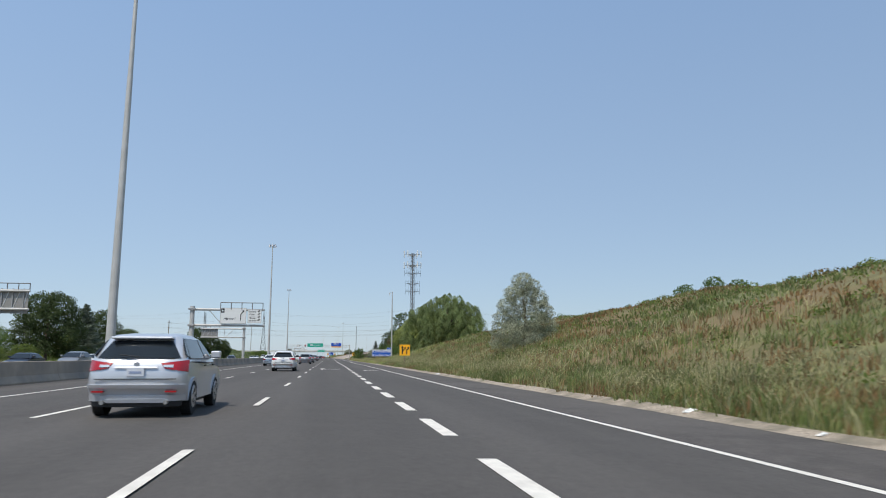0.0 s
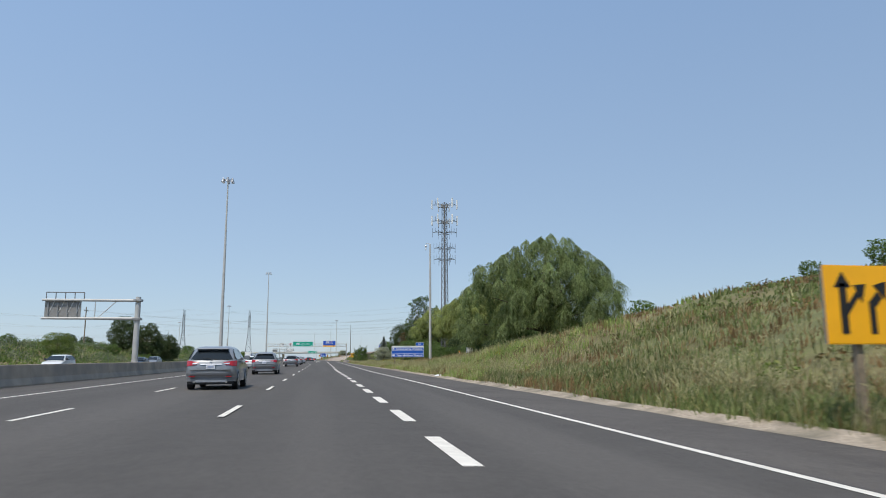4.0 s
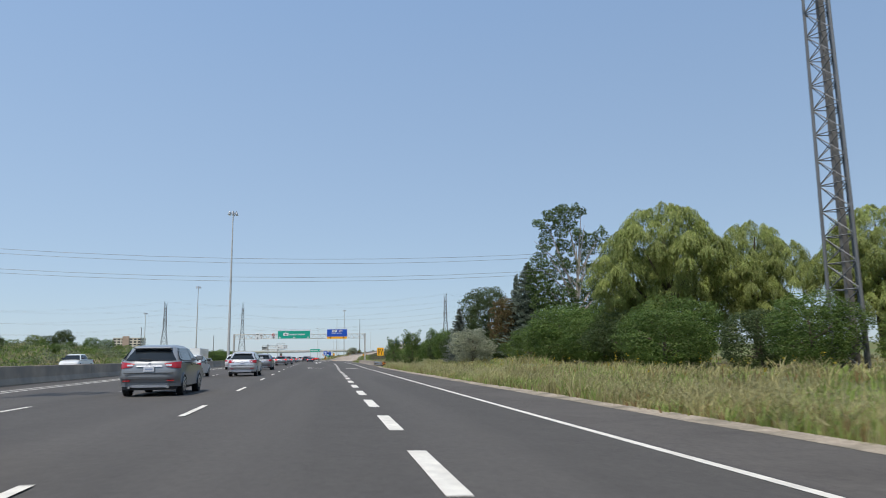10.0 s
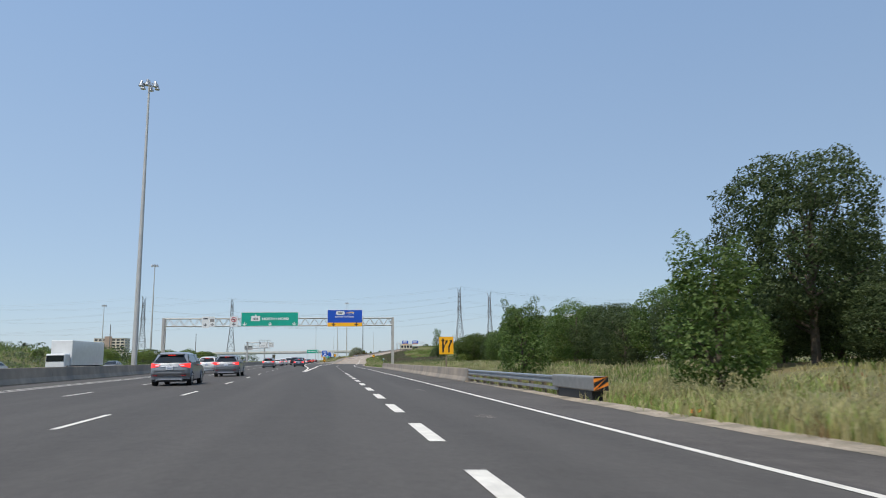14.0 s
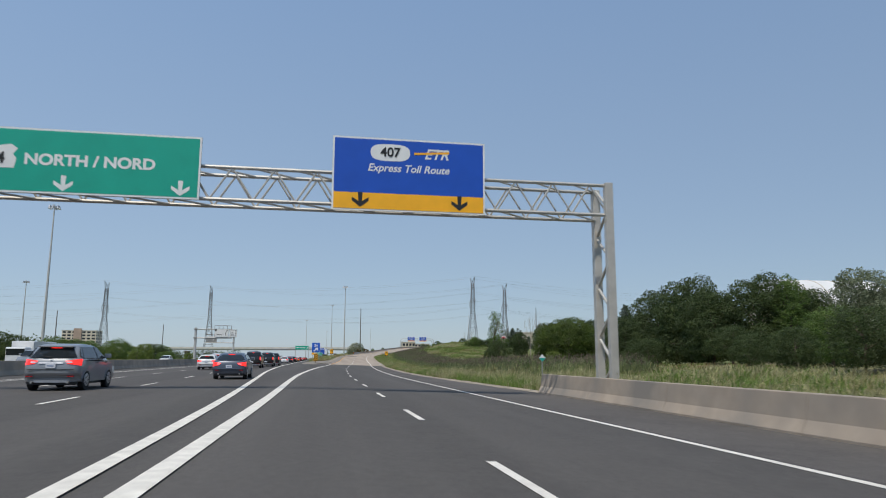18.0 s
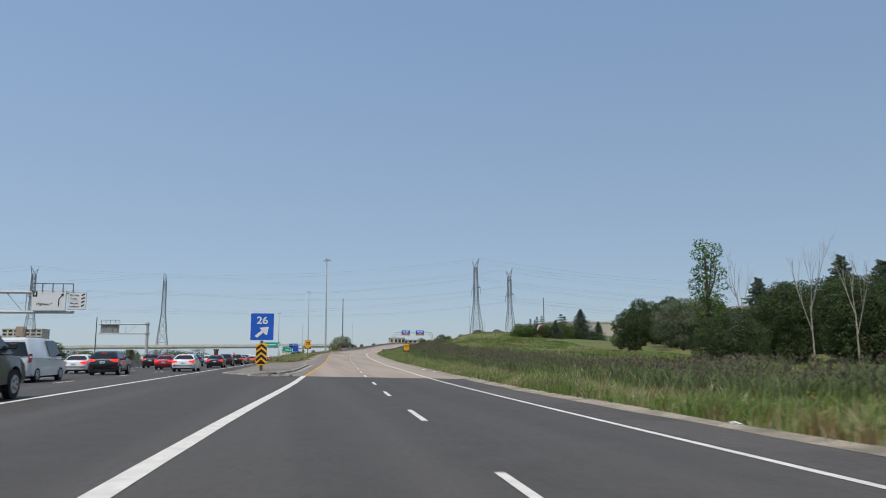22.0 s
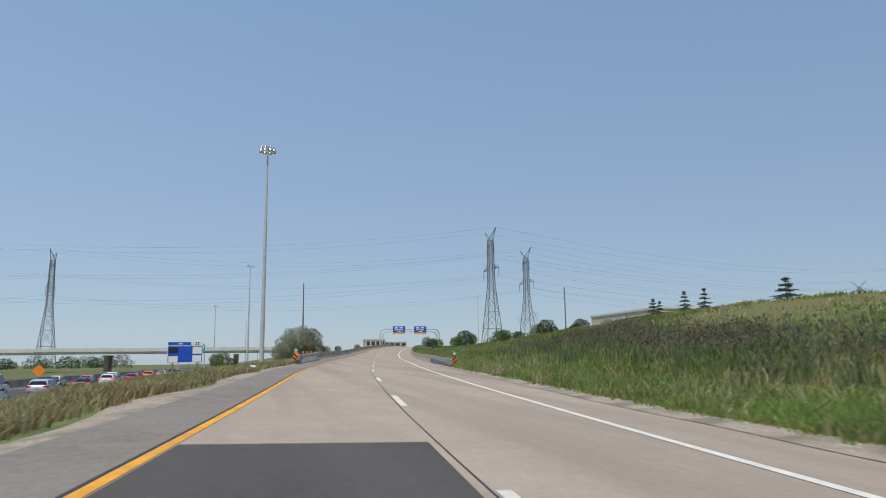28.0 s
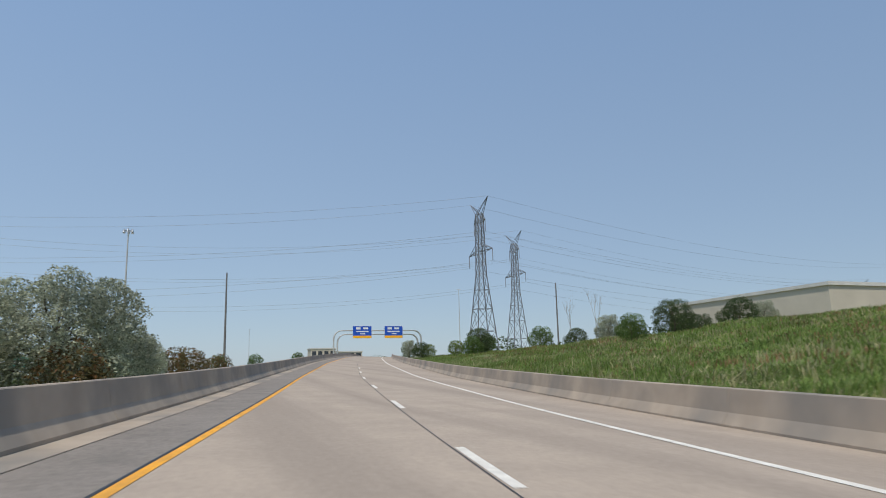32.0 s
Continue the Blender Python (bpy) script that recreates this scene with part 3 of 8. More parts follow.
line("solid white edge line along the shoulder", EDGE, 0.17, -80, 526, road_z, WHITE_PAINT)
line("solid white edge line along the ramp", EDGE, 0.17, 526, 1000, ramp_z, WHITE_PAINT, 3)
line("thick white line at the exit gore", GORE, 0.27, 374, 526, road_z, WHITE_PAINT)
line("thick white line beside the through lanes", THROUGH, 0.24, 374, 1100, road_z, WHITE_PAINT)
line("solid yellow line at the ramp's left edge", lambda y: GORE(y) + 0.05, 0.145, 526, 1000, ramp_z, YELLOW_PAINT, 3)
line("solid white line beside the median", LEFT_LINE, 0.15, -80, 1100, road_z, WHITE_PAINT)
line("second white line beside the median", lambda y: LEFT_LINE(y) - 0.6, 0.15, 180, 1100, road_z, WHITE_PAINT)
line("dark sealed joint between the ramp's lanes", lambda y: DASH(y) - 0.13, 0.022, 526, 900, ramp_z, SEALANT, 3)
line("dark joint along the yellow line", lambda y: GORE(y) - 0.055, 0.05, 528, 900, ramp_z, SEALANT, 3)
dashes("wide short white dashes before the exit", DASH, 0.26, -4, 61, [0, 1, 4, 5, 7, 8, 18, 19, 22, 23, 26, 30, 33, 34, 36, 39, 40, 43, 47, 50, 51, 54], [8.86, 14.65, 31.05, 36.93, 48.74, 54.72, 114.7, 120.3, 138.35, 144.3, 162.2, 186.0, 203.0, 209.2, 223.6, 241.15, 247.24, 265.2, 290.2, 308.2, 314.2, 332.45], 3.15, road_z)
dashes("white dashes between the exit lanes", DASH, 0.13, -1, 15, [0, 1, 2, 5, 6, 9, 10, 11, 12, 13], [390.6, 400.0, 409.0, 435.4, 444.2, 472.2, 481.2, 491.1, 500.5, 509.6], 3.0, road_z)
dashes("white dashes between the ramp's lanes", lambda y: DASH(y) - 0.01, 0.15, -4, 20, [-3, -2, -1, 0, 1, 6, 7, 8, 9, 10, 11, 12, 13, 14], [539.0, 548.3, 559.4, 570.4, 579.9, 632.2, 644.4, 655.6, 666.6, 678.4, 690.6, 702.1, 714.3, 725.5], 3.2, ramp_z)
dashes("white dashes between the through lanes", LANE_1, 0.14, -3, 52, [0, 5, 9, 10, 15, 20, 21, 24, 28], [9.4, 67.0, 115.7, 126.7, 187.3, 243.9, 256.7, 292.9, 341.2], 3.4, road_z)
dashes("white dashes beside the inner lane", LANE_2, 0.14, -5, 50, [0, 2, 3, 8, 18, 22, 26], [42.8, 67.6, 79.4, 139.3, 257.2, 306.8, 354.0], 3.4, road_z)


def arrow(x, y, bend, z_of):
    """A white lane arrow: a straight shaft and head, with a branch to the right, or the branch alone."""
    bm = bmesh.new()
    shapes = []
    if bend == "both":
        shapes = [[(-0.1, 0), (0.1, 0), (0.1, 3.9), (-0.1, 3.9)], [(-0.45, 3.9), (0.45, 3.9), (0.0, 5.6)], [(0.1, 1.0), (0.12, 1.7), (0.9, 2.9), (1.05, 2.6), (0.55, 1.9)], [(0.75, 3.1), (1.25, 2.3), (1.75, 4.1)]]
    else:
        shapes = [[(-0.1, 0), (0.12, 0), (0.14, 1.6), (-0.1, 1.9)], [(-0.1, 1.9), (0.14, 1.6), (0.8, 2.6), (0.62, 3.0)], [(0.45, 3.35), (1.0, 2.2), (1.7, 4.2)]]
    for s in shapes:
        bm.faces.new([bm.verts.new((x + u, y + v, float(z_of(x + u, y + v)) + 0.008)) for u, v in s])
    return tagged(part("lane_arrow", bm, WHITE_PAINT), "worn white turn arrow painted on the asphalt", "road arrow", "lane arrows", "structure")


arrow(-0.65, 67.6, "both", road_z)
arrow(3.4, 68.3, "right", road_z)
arrow(-1.25, 297.0, "both", road_z)
arrow(3.2, 298.6, "right", road_z)


def stain(x, y, r, z_of):
    """A few dark irregular drips on the paving."""
    bm = bmesh.new()
    for k in range(34):
        a, f = k * 2.399, math.sqrt((k + 0.5) / 34)
        cx, cy = x + r * f * math.cos(a) * (1 + 0.3 * math.sin(k * 5.1)), y + 2.2 * r * f * math.sin(a) * (1 + 0.3 * math.cos(k * 3.7))
        rr = r * (0.05 + 0.07 * abs(math.sin(k * 1.3 + x)))
        ring = [(cx + rr * (1 + 0.35 * math.sin(3 * b + k)) * math.cos(b), cy + rr * 2.4 * (1 + 0.35 * math.sin(2 * b + k)) * math.sin(b)) for b in [2 * math.pi * i / 8 for i in range(8)]]
        bm.faces.new([bm.verts.new((u, v, float(z_of(u, v)) + 0.004)) for u, v in ring])
    return tagged(part("oil_stain", bm, OIL), "dark oil drips on the lane", "stain", "oil stains", "structure")


for y in (544.5, 563.0, 571.0, 597.0, 622.0, 661.0, 707.0):
    stain(float(GORE(y)) * 0.5 + float(DASH(y)) * 0.5, y, 0.12, ramp_z)
for y, x in ((316.0, 4.2), (330.5, 4.6), (305.0, 5.0)):
    stain(x, y, 0.2, road_z)


# ---- barriers and guardrails ----
JERSEY = [(-0.3, 0), (-0.3, 0.08), (-0.16, 0.33), (-0.09, 0.84), (-0.07, 0.86), (0.07, 0.86), (0.09, 0.84), (0.16, 0.33), (0.3, 0.08), (0.3, 0)]


def barrier(label, mid, y0, y1, z_of, length=6.0, tall=1.0):
    """A concrete barrier cast in lengths with open joints."""
    top = tagged(new("concrete_barrier"), label, "barrier", "", "structure")
    y = y0
    while y < y1 - 0.5:
        y2 = min(y + length, y1)
        path = []
        for v in np.linspace(y, y2 - 0.02, 4):
            s = (mid(v + 0.5) - mid(v - 0.5))
            k = math.hypot(1, s)
            x = float(mid(v))
            path.append(((x, float(v), float(z_of(x, v)) - 0.02), (1 / k, -s / k)))
        part("segment", extrude_path([(u, h * tall) for u, h in JERSEY], path), CONCRETE, top)
        y = y2
    return top


barrier("long weathered concrete median barrier", MEDIAN, -60, 900, lambda x, y: 0.05, 12.0, 1.12)
barrier("beige concrete barrier at the shoulder's edge", lambda y: PAVE(y) + 0.15, 344.0, 421.5, road_z, 6.0, 1.0)
barrier("beige concrete barrier along the ramp", lambda y: PAVE(y) + 0.1, 697.5, 1000, ramp_z, 6.0, 0.91)
barrier("shaded concrete barrier at the ramp's left", lambda y: RAMP_LEFT(y) - 0.75, 700.5, 1000, ramp_z, 6.0, 0.96)

WBEAM = [(0.0, 0.46), (0.05, 0.5), (0.05, 0.55), (-0.03, 0.6), (-0.03, 0.63), (0.05, 0.68), (0.05, 0.73), (0.0, 0.77), (-0.012, 0.77), (0.035, 0.73), (0.035, 0.68), (-0.045, 0.63), (-0.045, 0.6), (0.035, 0.55), (0.035, 0.5), (-0.012, 0.46)]


def guardrail(label, mid, y0, y1, z_of, side, wooden=True):
    """A W-beam rail on posts; side -1 faces the road on its left."""
    top = tagged(new("guardrail"), label, "guardrail", "", "structure")
    path = []
    for v in np.linspace(y0, y1, max(3, int((y1 - y0) / 2))):
        x = float(mid(v))
        s = float(mid(v + 0.5) - mid(v - 0.5))
        k = math.hypot(1, s)
        path.append(((x, float(v), float(z_of(x, v))), (1 / k, -s / k)))
    part("rail", extrude_path([(u * side, h) for u, h in WBEAM], path), STEEL, top, "galvanised W-beam rail")
    low = (0.22, 0.34) if wooden else (0.0, 0.09)
    part("lower_rail", extrude_path([(side * 0.03, low[0]), (side * 0.08, low[0]), (side * 0.08, low[1]), (side * 0.03, low[1])], path), DULL_STEEL, top)
    v = y0 + 0.6
    while v < y1:
        x, z = float(mid(v)) - side * 0.16, float(z_of(mid(v), v))
        part("post", boxed(x - 0.09, x + 0.09, v - 0.08, v + 0.08, z - 0.3, z + 0.74, 0.01), WOOD_POST if wooden else DULL_STEEL, top)
        part("block", boxed(min(x, x + side * 0.13), max(x, x + side * 0.13), v - 0.07, v + 0.07, z + 0.45, z + 0.76), WOOD_POST if wooden else DULL_STEEL, top)
        v += 1.9
    return top


guardrail("galvanised guardrail on short wooden posts", lambda y: 9.5 + 0.003 * (y - 326), 326.3, 344.3, road_z, -1)
guardrail("galvanised guardrail at the ramp's right edge", lambda y: PAVE(y) - 0.1 + 0.6 * (1 - smooth(679, 694, y)), 679.3, 697.8, lambda x, y: ramp_z(x, y) - 0.16 * (1 - smooth(679, 694, y)), -1, False)
guardrail("galvanised guardrail at the ramp's left edge", lambda y: RAMP_LEFT(y) - 0.3, 683.4, 700.8, lambda x, y: ramp_z(x, y) - 0.1 * (1 - smooth(681, 698, y)), 1, False)


def striped_plate(parent, x0, x1, z0, z1, y, up=True, base=SIGN_YELLOW):
    """A yellow plate with slanted black stripes."""
    part("plate", boxed(x0, x1, y, y + 0.02, z0, z1), base, parent)
    w, h = x1 - x0, z1 - z0
    step = 0.3
    v = z0 - w
    while v < z1:
        pts = []
        for a, b in ((x0, v), (x1, v + w * (1 if up else -1)), (x1, v + w * (1 if up else -1) + step * 0.55), (x0, v + step * 0.55)):
            pts.append((a, min(max(b, z0 + 0.004), z1 - 0.004)))
        if max(p[1] for p in pts) - min(p[1] for p in pts) > 0.05:
            part("stripe", flat_shape(pts, y - 0.008), SIGN_BLACK, parent)
        v += step
    return parent


end = thing("guardrail_terminal", 0, 0, 0, "striped yellow end plate on a grey guardrail terminal", "guardrail end")
gx0, gy0 = 9.5, 322.3
end.matrix_basis = pose(gx0, gy0, float(road_z(gx0, gy0)))
part("nose", boxed(-0.25, 0.25, -0.1, 4.2, 0.35, 0.82, 0.05), SIGN_BACK, end)
striped_plate(end, -0.25, 0.25, 0.36, 0.82, -0.13, True, ORANGE)
part("foot", boxed(-0.2, 0.2, 0.2, 3.6, -0.1, 0.36), TRIM_BLACK, end)

def hazard_marker(x, y, z, up):
    t = thing("hazard_marker", x, y, z, "yellow hazard marker with slanted black stripes on a post", "road marker", "hazard markers")
    part("post", boxed(-0.04, 0.04, 0.03, 0.11, -0.3, 1.15), DULL_STEEL, t)
    striped_plate(t, -0.16, 0.16, 0.2, 1.0, 0.0, up, ORANGE)
    mark = part("reflector", flat_shape([(-0.16, 1.16), (0, 1.0), (0.16, 1.16), (0.1, 1.24), (0, 1.3), (-0.1, 1.24)], 0.0), SIGN_WHITE, t, "small white and teal reflector")
    part("reflector_half", flat_shape([(-0.165, 1.155), (0.165, 1.155), (0.1, 1.25), (0, 1.31), (-0.1, 1.25)], -0.012), SIGN_TEAL, mark)
    return t


def rail_terminal(x, y0, y1, z_of, side):
    """A blunt sheet-steel crash terminal in front of a guardrail."""
    t = thing("guardrail_terminal", x(y0), y0, float(z_of(x(y0), y0)), "plain dented grey steel box at a guardrail's end", "guardrail end", "ramp rail terminals")
    ln = y1 - y0
    lean = math.degrees(math.atan2(-(x(y1) - x(y0)), ln))
    rise = float(z_of(x(y1), y1) - z_of(x(y0), y0))
    t.matrix_basis = t.matrix_basis @ pose(0, 0, 0, math.degrees(math.atan2(rise, ln)), 0, lean)
    part("box", boxed(-0.22, 0.22, 0.0, ln * 0.5, 0.3, 0.79, 0.06), SIGN_BACK, t)
    part("sleeve", boxed(-0.17, 0.17, ln * 0.5, ln, 0.36, 0.775, 0.05), SIGN_BACK, t)
    part("skid", boxed(-0.12, 0.12, 0.25, ln * 0.9, 0.02, 0.12), DULL_STEEL, t)
    for v in (0.5, ln * 0.5, ln * 0.85):
        part("leg", boxed(-0.06, 0.06, v - 0.06, v + 0.06, -0.3, 0.34), DULL_STEEL, t)
    return t


for y in (685.9, 689.7, 693.5, 697.3):
    x, z = float(RAMP_LEFT(y)) - 0.46, float(ramp_z(RAMP_LEFT(y), y))
    cap = thing("rail_reflector", x, y, z + 0.6, "orange reflector on top of a guardrail post", "road marker", "rail reflectors")
    part("tab", boxed(-0.07, 0.07, -0.03, 0.03, 0.14, 0.3, 0.01), ORANGE, cap)
    part("clip", boxed(-0.05, 0.05, -0.02, 0.02, -0.06, 0.16), DULL_STEEL, cap)
rail_terminal(lambda y: float(PAVE(y)) + 0.58, 676.9, 679.5, lambda x, y: ramp_z(x, y) - 0.16, -1)
rail_terminal(lambda y: float(RAMP_LEFT(y)) - 0.42, 680.6, 683.6, lambda x, y: ramp_z(x, y) - 0.1, 1)
hazard_marker(float(PAVE(676.5)) + 0.78, 676.5, float(ramp_z(PAVE(676.5), 676.5)) - 0.1, True)
hazard_marker(float(RAMP_LEFT(679.9)) - 0.45, 679.9, float(ramp_z(RAMP_LEFT(679.9), 679.9)) - 0.1, False)
refl = thing("barrier_reflector", float(PAVE(421.8)) + 0.2, 421.8, float(road_z(10.5, 421)) + 0.0, "small teal and white diamond marker on a stake", "road marker")
part("stake", boxed(-0.02, 0.02, -0.02, 0.02, -0.2, 1.5), DULL_STEEL, refl)
part("diamond", flat_shape([(-0.16, 1.55), (0, 1.38), (0.16, 1.55), (0, 1.72)], -0.03), SIGN_WHITE, refl)
part("diamond_half", flat_shape([(-0.16, 1.55), (0, 1.38), (0.16, 1.55)], -0.042), SIGN_TEAL, refl)


# ---- masts and poles ----
def high_mast(x, y, z, height, lamps=6):
    t = thing("high_mast_light", x, y, z, "tall grey tapered high-mast light with a ring of floodlights", "light mast", "high-mast lights")
    for i in range(3):
        a, b = i / 3, (i + 1) / 3
        part("pole_section", beam(bmesh.new(), (0, 0, height * a - (0.3 if i else 0)), (0, 0, height * b), 0.36 - 0.24 * a, 0.36 - 0.24 * b + (0.0 if i == 2 else 0.014), 16), POLE_GREY, t)
    part("base_plate", boxed(-0.5, 0.5, -0.5, 0.5, -0.2, 0.08, 0.01), DULL_STEEL, t)
    bm = bmesh.new()
    for i in range(12):
        a, b = 2 * math.pi * i / 12, 2 * math.pi * (i + 1) / 12
        beam(bm, (0.75 * math.cos(a), 0.75 * math.sin(a), height - 0.1), (0.75 * math.cos(b), 0.75 * math.sin(b), height - 0.1), 0.05, None, 6)
    for i in range(4):
        a = math.pi * i / 2
        beam(bm, (0, 0, height - 0.1), (0.75 * math.cos(a), 0.75 * math.sin(a), height - 0.1), 0.04, None, 6)
    beam(bm, (0, 0, height - 0.2), (0, 0, height + 0.5), 0.14, 0.09, 8)
    part("ring", bm, DULL_STEEL, t)
    for i in range(lamps):
        a = 2 * math.pi * (i + 0.5) / lamps
        cx, cy = 1.05 * math.cos(a), 1.05 * math.sin(a)
        bm = bmesh.new()
        beam(bm, (cx, cy, height - 0.55), (cx, cy, height - 0.15), 0.34, 0.2, 12)
        beam(bm, (cx, cy, height - 0.15), (cx * 0.9, cy * 0.9, height + 0.25), 0.2, 0.14, 10)
        lamp = part("floodlight", bm, STEEL, t)
        part("lens", beam(bmesh.new(), (cx, cy, height - 0.58), (cx, cy, height - 0.552), 0.31, None, 12), LAMP_GLASS, lamp, "pale glass lens")
    return t


high_mast(-16.8, 57.5, 0.05, 36.0)
high_mast(-18.9, 224.7, 0.05, 36.4)
high_mast(-23.3, 394.0, 0.0, 38.2)
high_mast(-61.0, 563.0, 0.5, 35.5)
high_mast(13.1, 734.3, 1.4, 34.6, 8)
high_mast(9.9, 890.2, 0.0, 38.5)
high_mast(-10.0, 1050.0, 0.0, 36.0)
high_mast(-118.0, 700.0, 0.0, 32.0)

lp = thing("camera_mast", 16.8, 192.6, float(ground_z(16.8, 192.6)), "tall grey pole with a traffic camera on a short bracket", "camera mast")
part("pole", beam(bmesh.new(), (0, 0, -0.3), (0, 0, 19.5), 0.24, 0.13, 14), POLE_GREY, lp)
part("pole_cap", beam(bmesh.new(), (0, 0, 19.5), (0, 0, 19.62), 0.13, 0.05, 14), DULL_STEEL, lp)
part("bracket", bars([((0, 0, 19.4), (-0.2, 0, 19.62)), ((-0.2, 0, 19.62), (-0.68, 0, 19.58)), ((-0.68, 0, 19.6), (-0.68, 0, 19.3))], 0.04, 6), POLE_GREY, lp)
dome = part("camera_housing", beam(bmesh.new(), (-0.68, 0, 19.36), (-0.68, 0, 19.14), 0.1, 0.2, 12), FACADE_WHITE, lp, "white camera housing")
part("dome_glass", beam(bmesh.new(), (-0.68, 0, 19.139), (-0.68, 0, 18.98), 0.17, 0.07, 12), DARK_POLE, dome, "smoked dark dome")
part("sun_shield", boxed(-0.75, -0.61, -0.1, 0.1, 18.5, 18.95, 0.02), FACADE_WHITE, lp, "white hanging shield")
part("base_plate", boxed(-0.35, 0.35, -0.35, 0.35, -0.3, 0.1, 0.01), DULL_STEEL, lp)


def dark_pole(x, y, z, h, r=0.3, arms=False):
    t = thing("utility_pole", x, y, z, "tall plain dark utility pole", "utility pole", "utility poles")
    part("shaft", beam(bmesh.new(), (0, 0, -1), (0, 0, h), r, r * 0.55, 10), DARK_POLE, t)
    if arms:
        for k in range(4):
            part("insulator_arm", bars([((0, 0, h - 2 - 3 * k), (1.4 if k % 2 else -1.4, 0, h - 1.6 - 3 * k))], 0.07), DARK_POLE, t)
    return t


dark_pole(36.5, 996.0, 8, 36, 0.5)
dark_pole(213.1, 1054.0, 10, 41, 0.55, True)
dark_pole(-160.0, 860.0, 0, 30, 0.45)
dark_pole(-105.0, 900.0, 0, 24, 0.4)


def street_pole(x, y, z, h):
    t = thing("street_lamp", x, y, z, "slender grey street lamp far down the road", "street lamp", "street lamps")
    part("pole", beam(bmesh.new(), (0, 0, -0.5), (0, 0, h), 0.22, 0.1, 8), POLE_GREY, t)
    part("luminaire", boxed(-0.9, 0.9, -0.2, 0.2, h - 0.1, h + 0.12, 0.03), LAMP_GLASS, t)
    return t


street_pole(130.0, 987.9, 9, 29)
street_pole(8.0, 1000.0, 2, 22)
street_pole(15.0, 1150.0, 4, 18)
street_pole(64.0, 1250.0, 9, 29)


# ---- overhead signs ----
def down_arrow(parent, x, z, size, mat, y=-0.05):
    part("arrow", flat_shape([(x - 0.14 * size, z + 0.5 * size), (x + 0.14 * size, z + 0.5 * size), (x + 0.1 * size, z - 0.05 * size), (x + 0.5 * size, z + 0.2 * size), (x + 0.5 * size, z - 0.02 * size), (x, z - 0.4 * size),
                              (x - 0.5 * size, z - 0.02 * size), (x - 0.5 * size, z + 0.2 * size), (x - 0.1 * size, z - 0.05 * size)], y), mat, parent)


def framed(parent, x0, x1, z0, z1, mat, y=-0.04, edge=0.07, back=SIGN_BACK, edge_mat=None):
    """A sign panel with a pale border and a metal back."""
    part("backing", boxed(x0, x1, y + 0.012, y + 0.07, z0, z1), back, parent)
    p = part("panel", boxed(x0, x1, y, y + 0.012, z0, z1), edge_mat or SIGN_WHITE, parent)
    part("face", boxed(x0 + edge, x1 - edge, y - 0.005, y + 0.002, z0 + edge, z1 - edge), mat, parent)
    return p


def box_truss(parent, x0, x1, z0, z1, y0, y1, bay, r=0.07):
    """A box truss of four tubes with zigzag webs."""
    for y in (y0, y1):
        for z in (z0, z1):
            part("chord", beam(bmesh.new(), (x0, y, z), (x1, y, z), r, None, 8), TRUSS, parent)
    n = max(2, int(round((x1 - x0) / bay)))
    step = (x1 - x0) / n
    for i in range(n):
        a, b, m = x0 + i * step, x0 + (i + 1) * step, x0 + (i + 0.5) * step
        web = []
        for y in (y0, y1):
            web += [((a, y, z0), (m, y, z1)), ((m, y, z1), (b, y, z0))]
        for z in (z0, z1):
            web += [((a, y0, z), (b, y1, z))]
        part("web", bars(web, r * 0.55, 6), TRUSS, parent)


def lattice_leg(parent, x, y0, y1, h):
    for y in (y0, y1):
        part("column", boxed(x - 0.16, x + 0.16, y - 0.13, y + 0.13, 0, h, 0.02), TRUSS, parent)
    n = int(h / 1.0)
    part("lacing", bars([((x, y0 if i % 2 else y1, h * i / n), (x, y1 if i % 2 else y0, h * (i + 1) / n)) for i in range(n)], 0.06, 6), TRUSS, parent)
    part("footing", boxed(x - 0.5, x + 0.5, y0 - 0.4, y1 + 0.4, -0.5, 0.12, 0.03), CONCRETE, parent)


g = thing("sign_gantry", 0, 416.6, 0.0, "beige steel truss sign gantry spanning the highway", "sign gantry")
box_truss(g, -25.0, 11.6, 6.85, 8.05, 0.15, 1.35, 1.5)
lattice_leg(g, 11.6, 0.1, 1.4, 8.15)
lattice_leg(g, -25.0, 0.1, 1.4, 8.15)

s1 = thing("green_highway_sign", 0, 416.55, 0, "large green overhead highway sign with white lettering", "road sign")
framed(s1, -13.05, -3.95, 6.75, 9.05, SIGN_GREEN)
letters("NORTH / NORD", 0.54, -7.62, 7.93, SIGN_WHITE, s1, -0.05, bold=0.035, squeeze=1.08)
crown = [(-11.45, 7.6), (-10.05, 7.6), (-10.0, 7.95), (-10.12, 8.1), (-9.98, 8.3), (-10.2, 8.45), (-10.55, 8.38), (-10.62, 8.5), (-10.7, 8.62), (-10.75, 8.72), (-10.82, 8.62), (-10.9, 8.5), (-10.95, 8.38), (-11.3, 8.45), (-11.52, 8.3), (-11.38, 8.1), (-11.5, 7.95)]
part("shield", flat_shape(crown, -0.052), SIGN_WHITE, s1, "white crown-shaped route shield")
letters("404", 0.55, -10.75, 7.93, SIGN_BLACK, s1, -0.066, squeeze=0.95)
for ax in (-12.45, -8.45, -4.6):
    down_arrow(s1, ax, 7.1, 0.62, SIGN_WHITE)

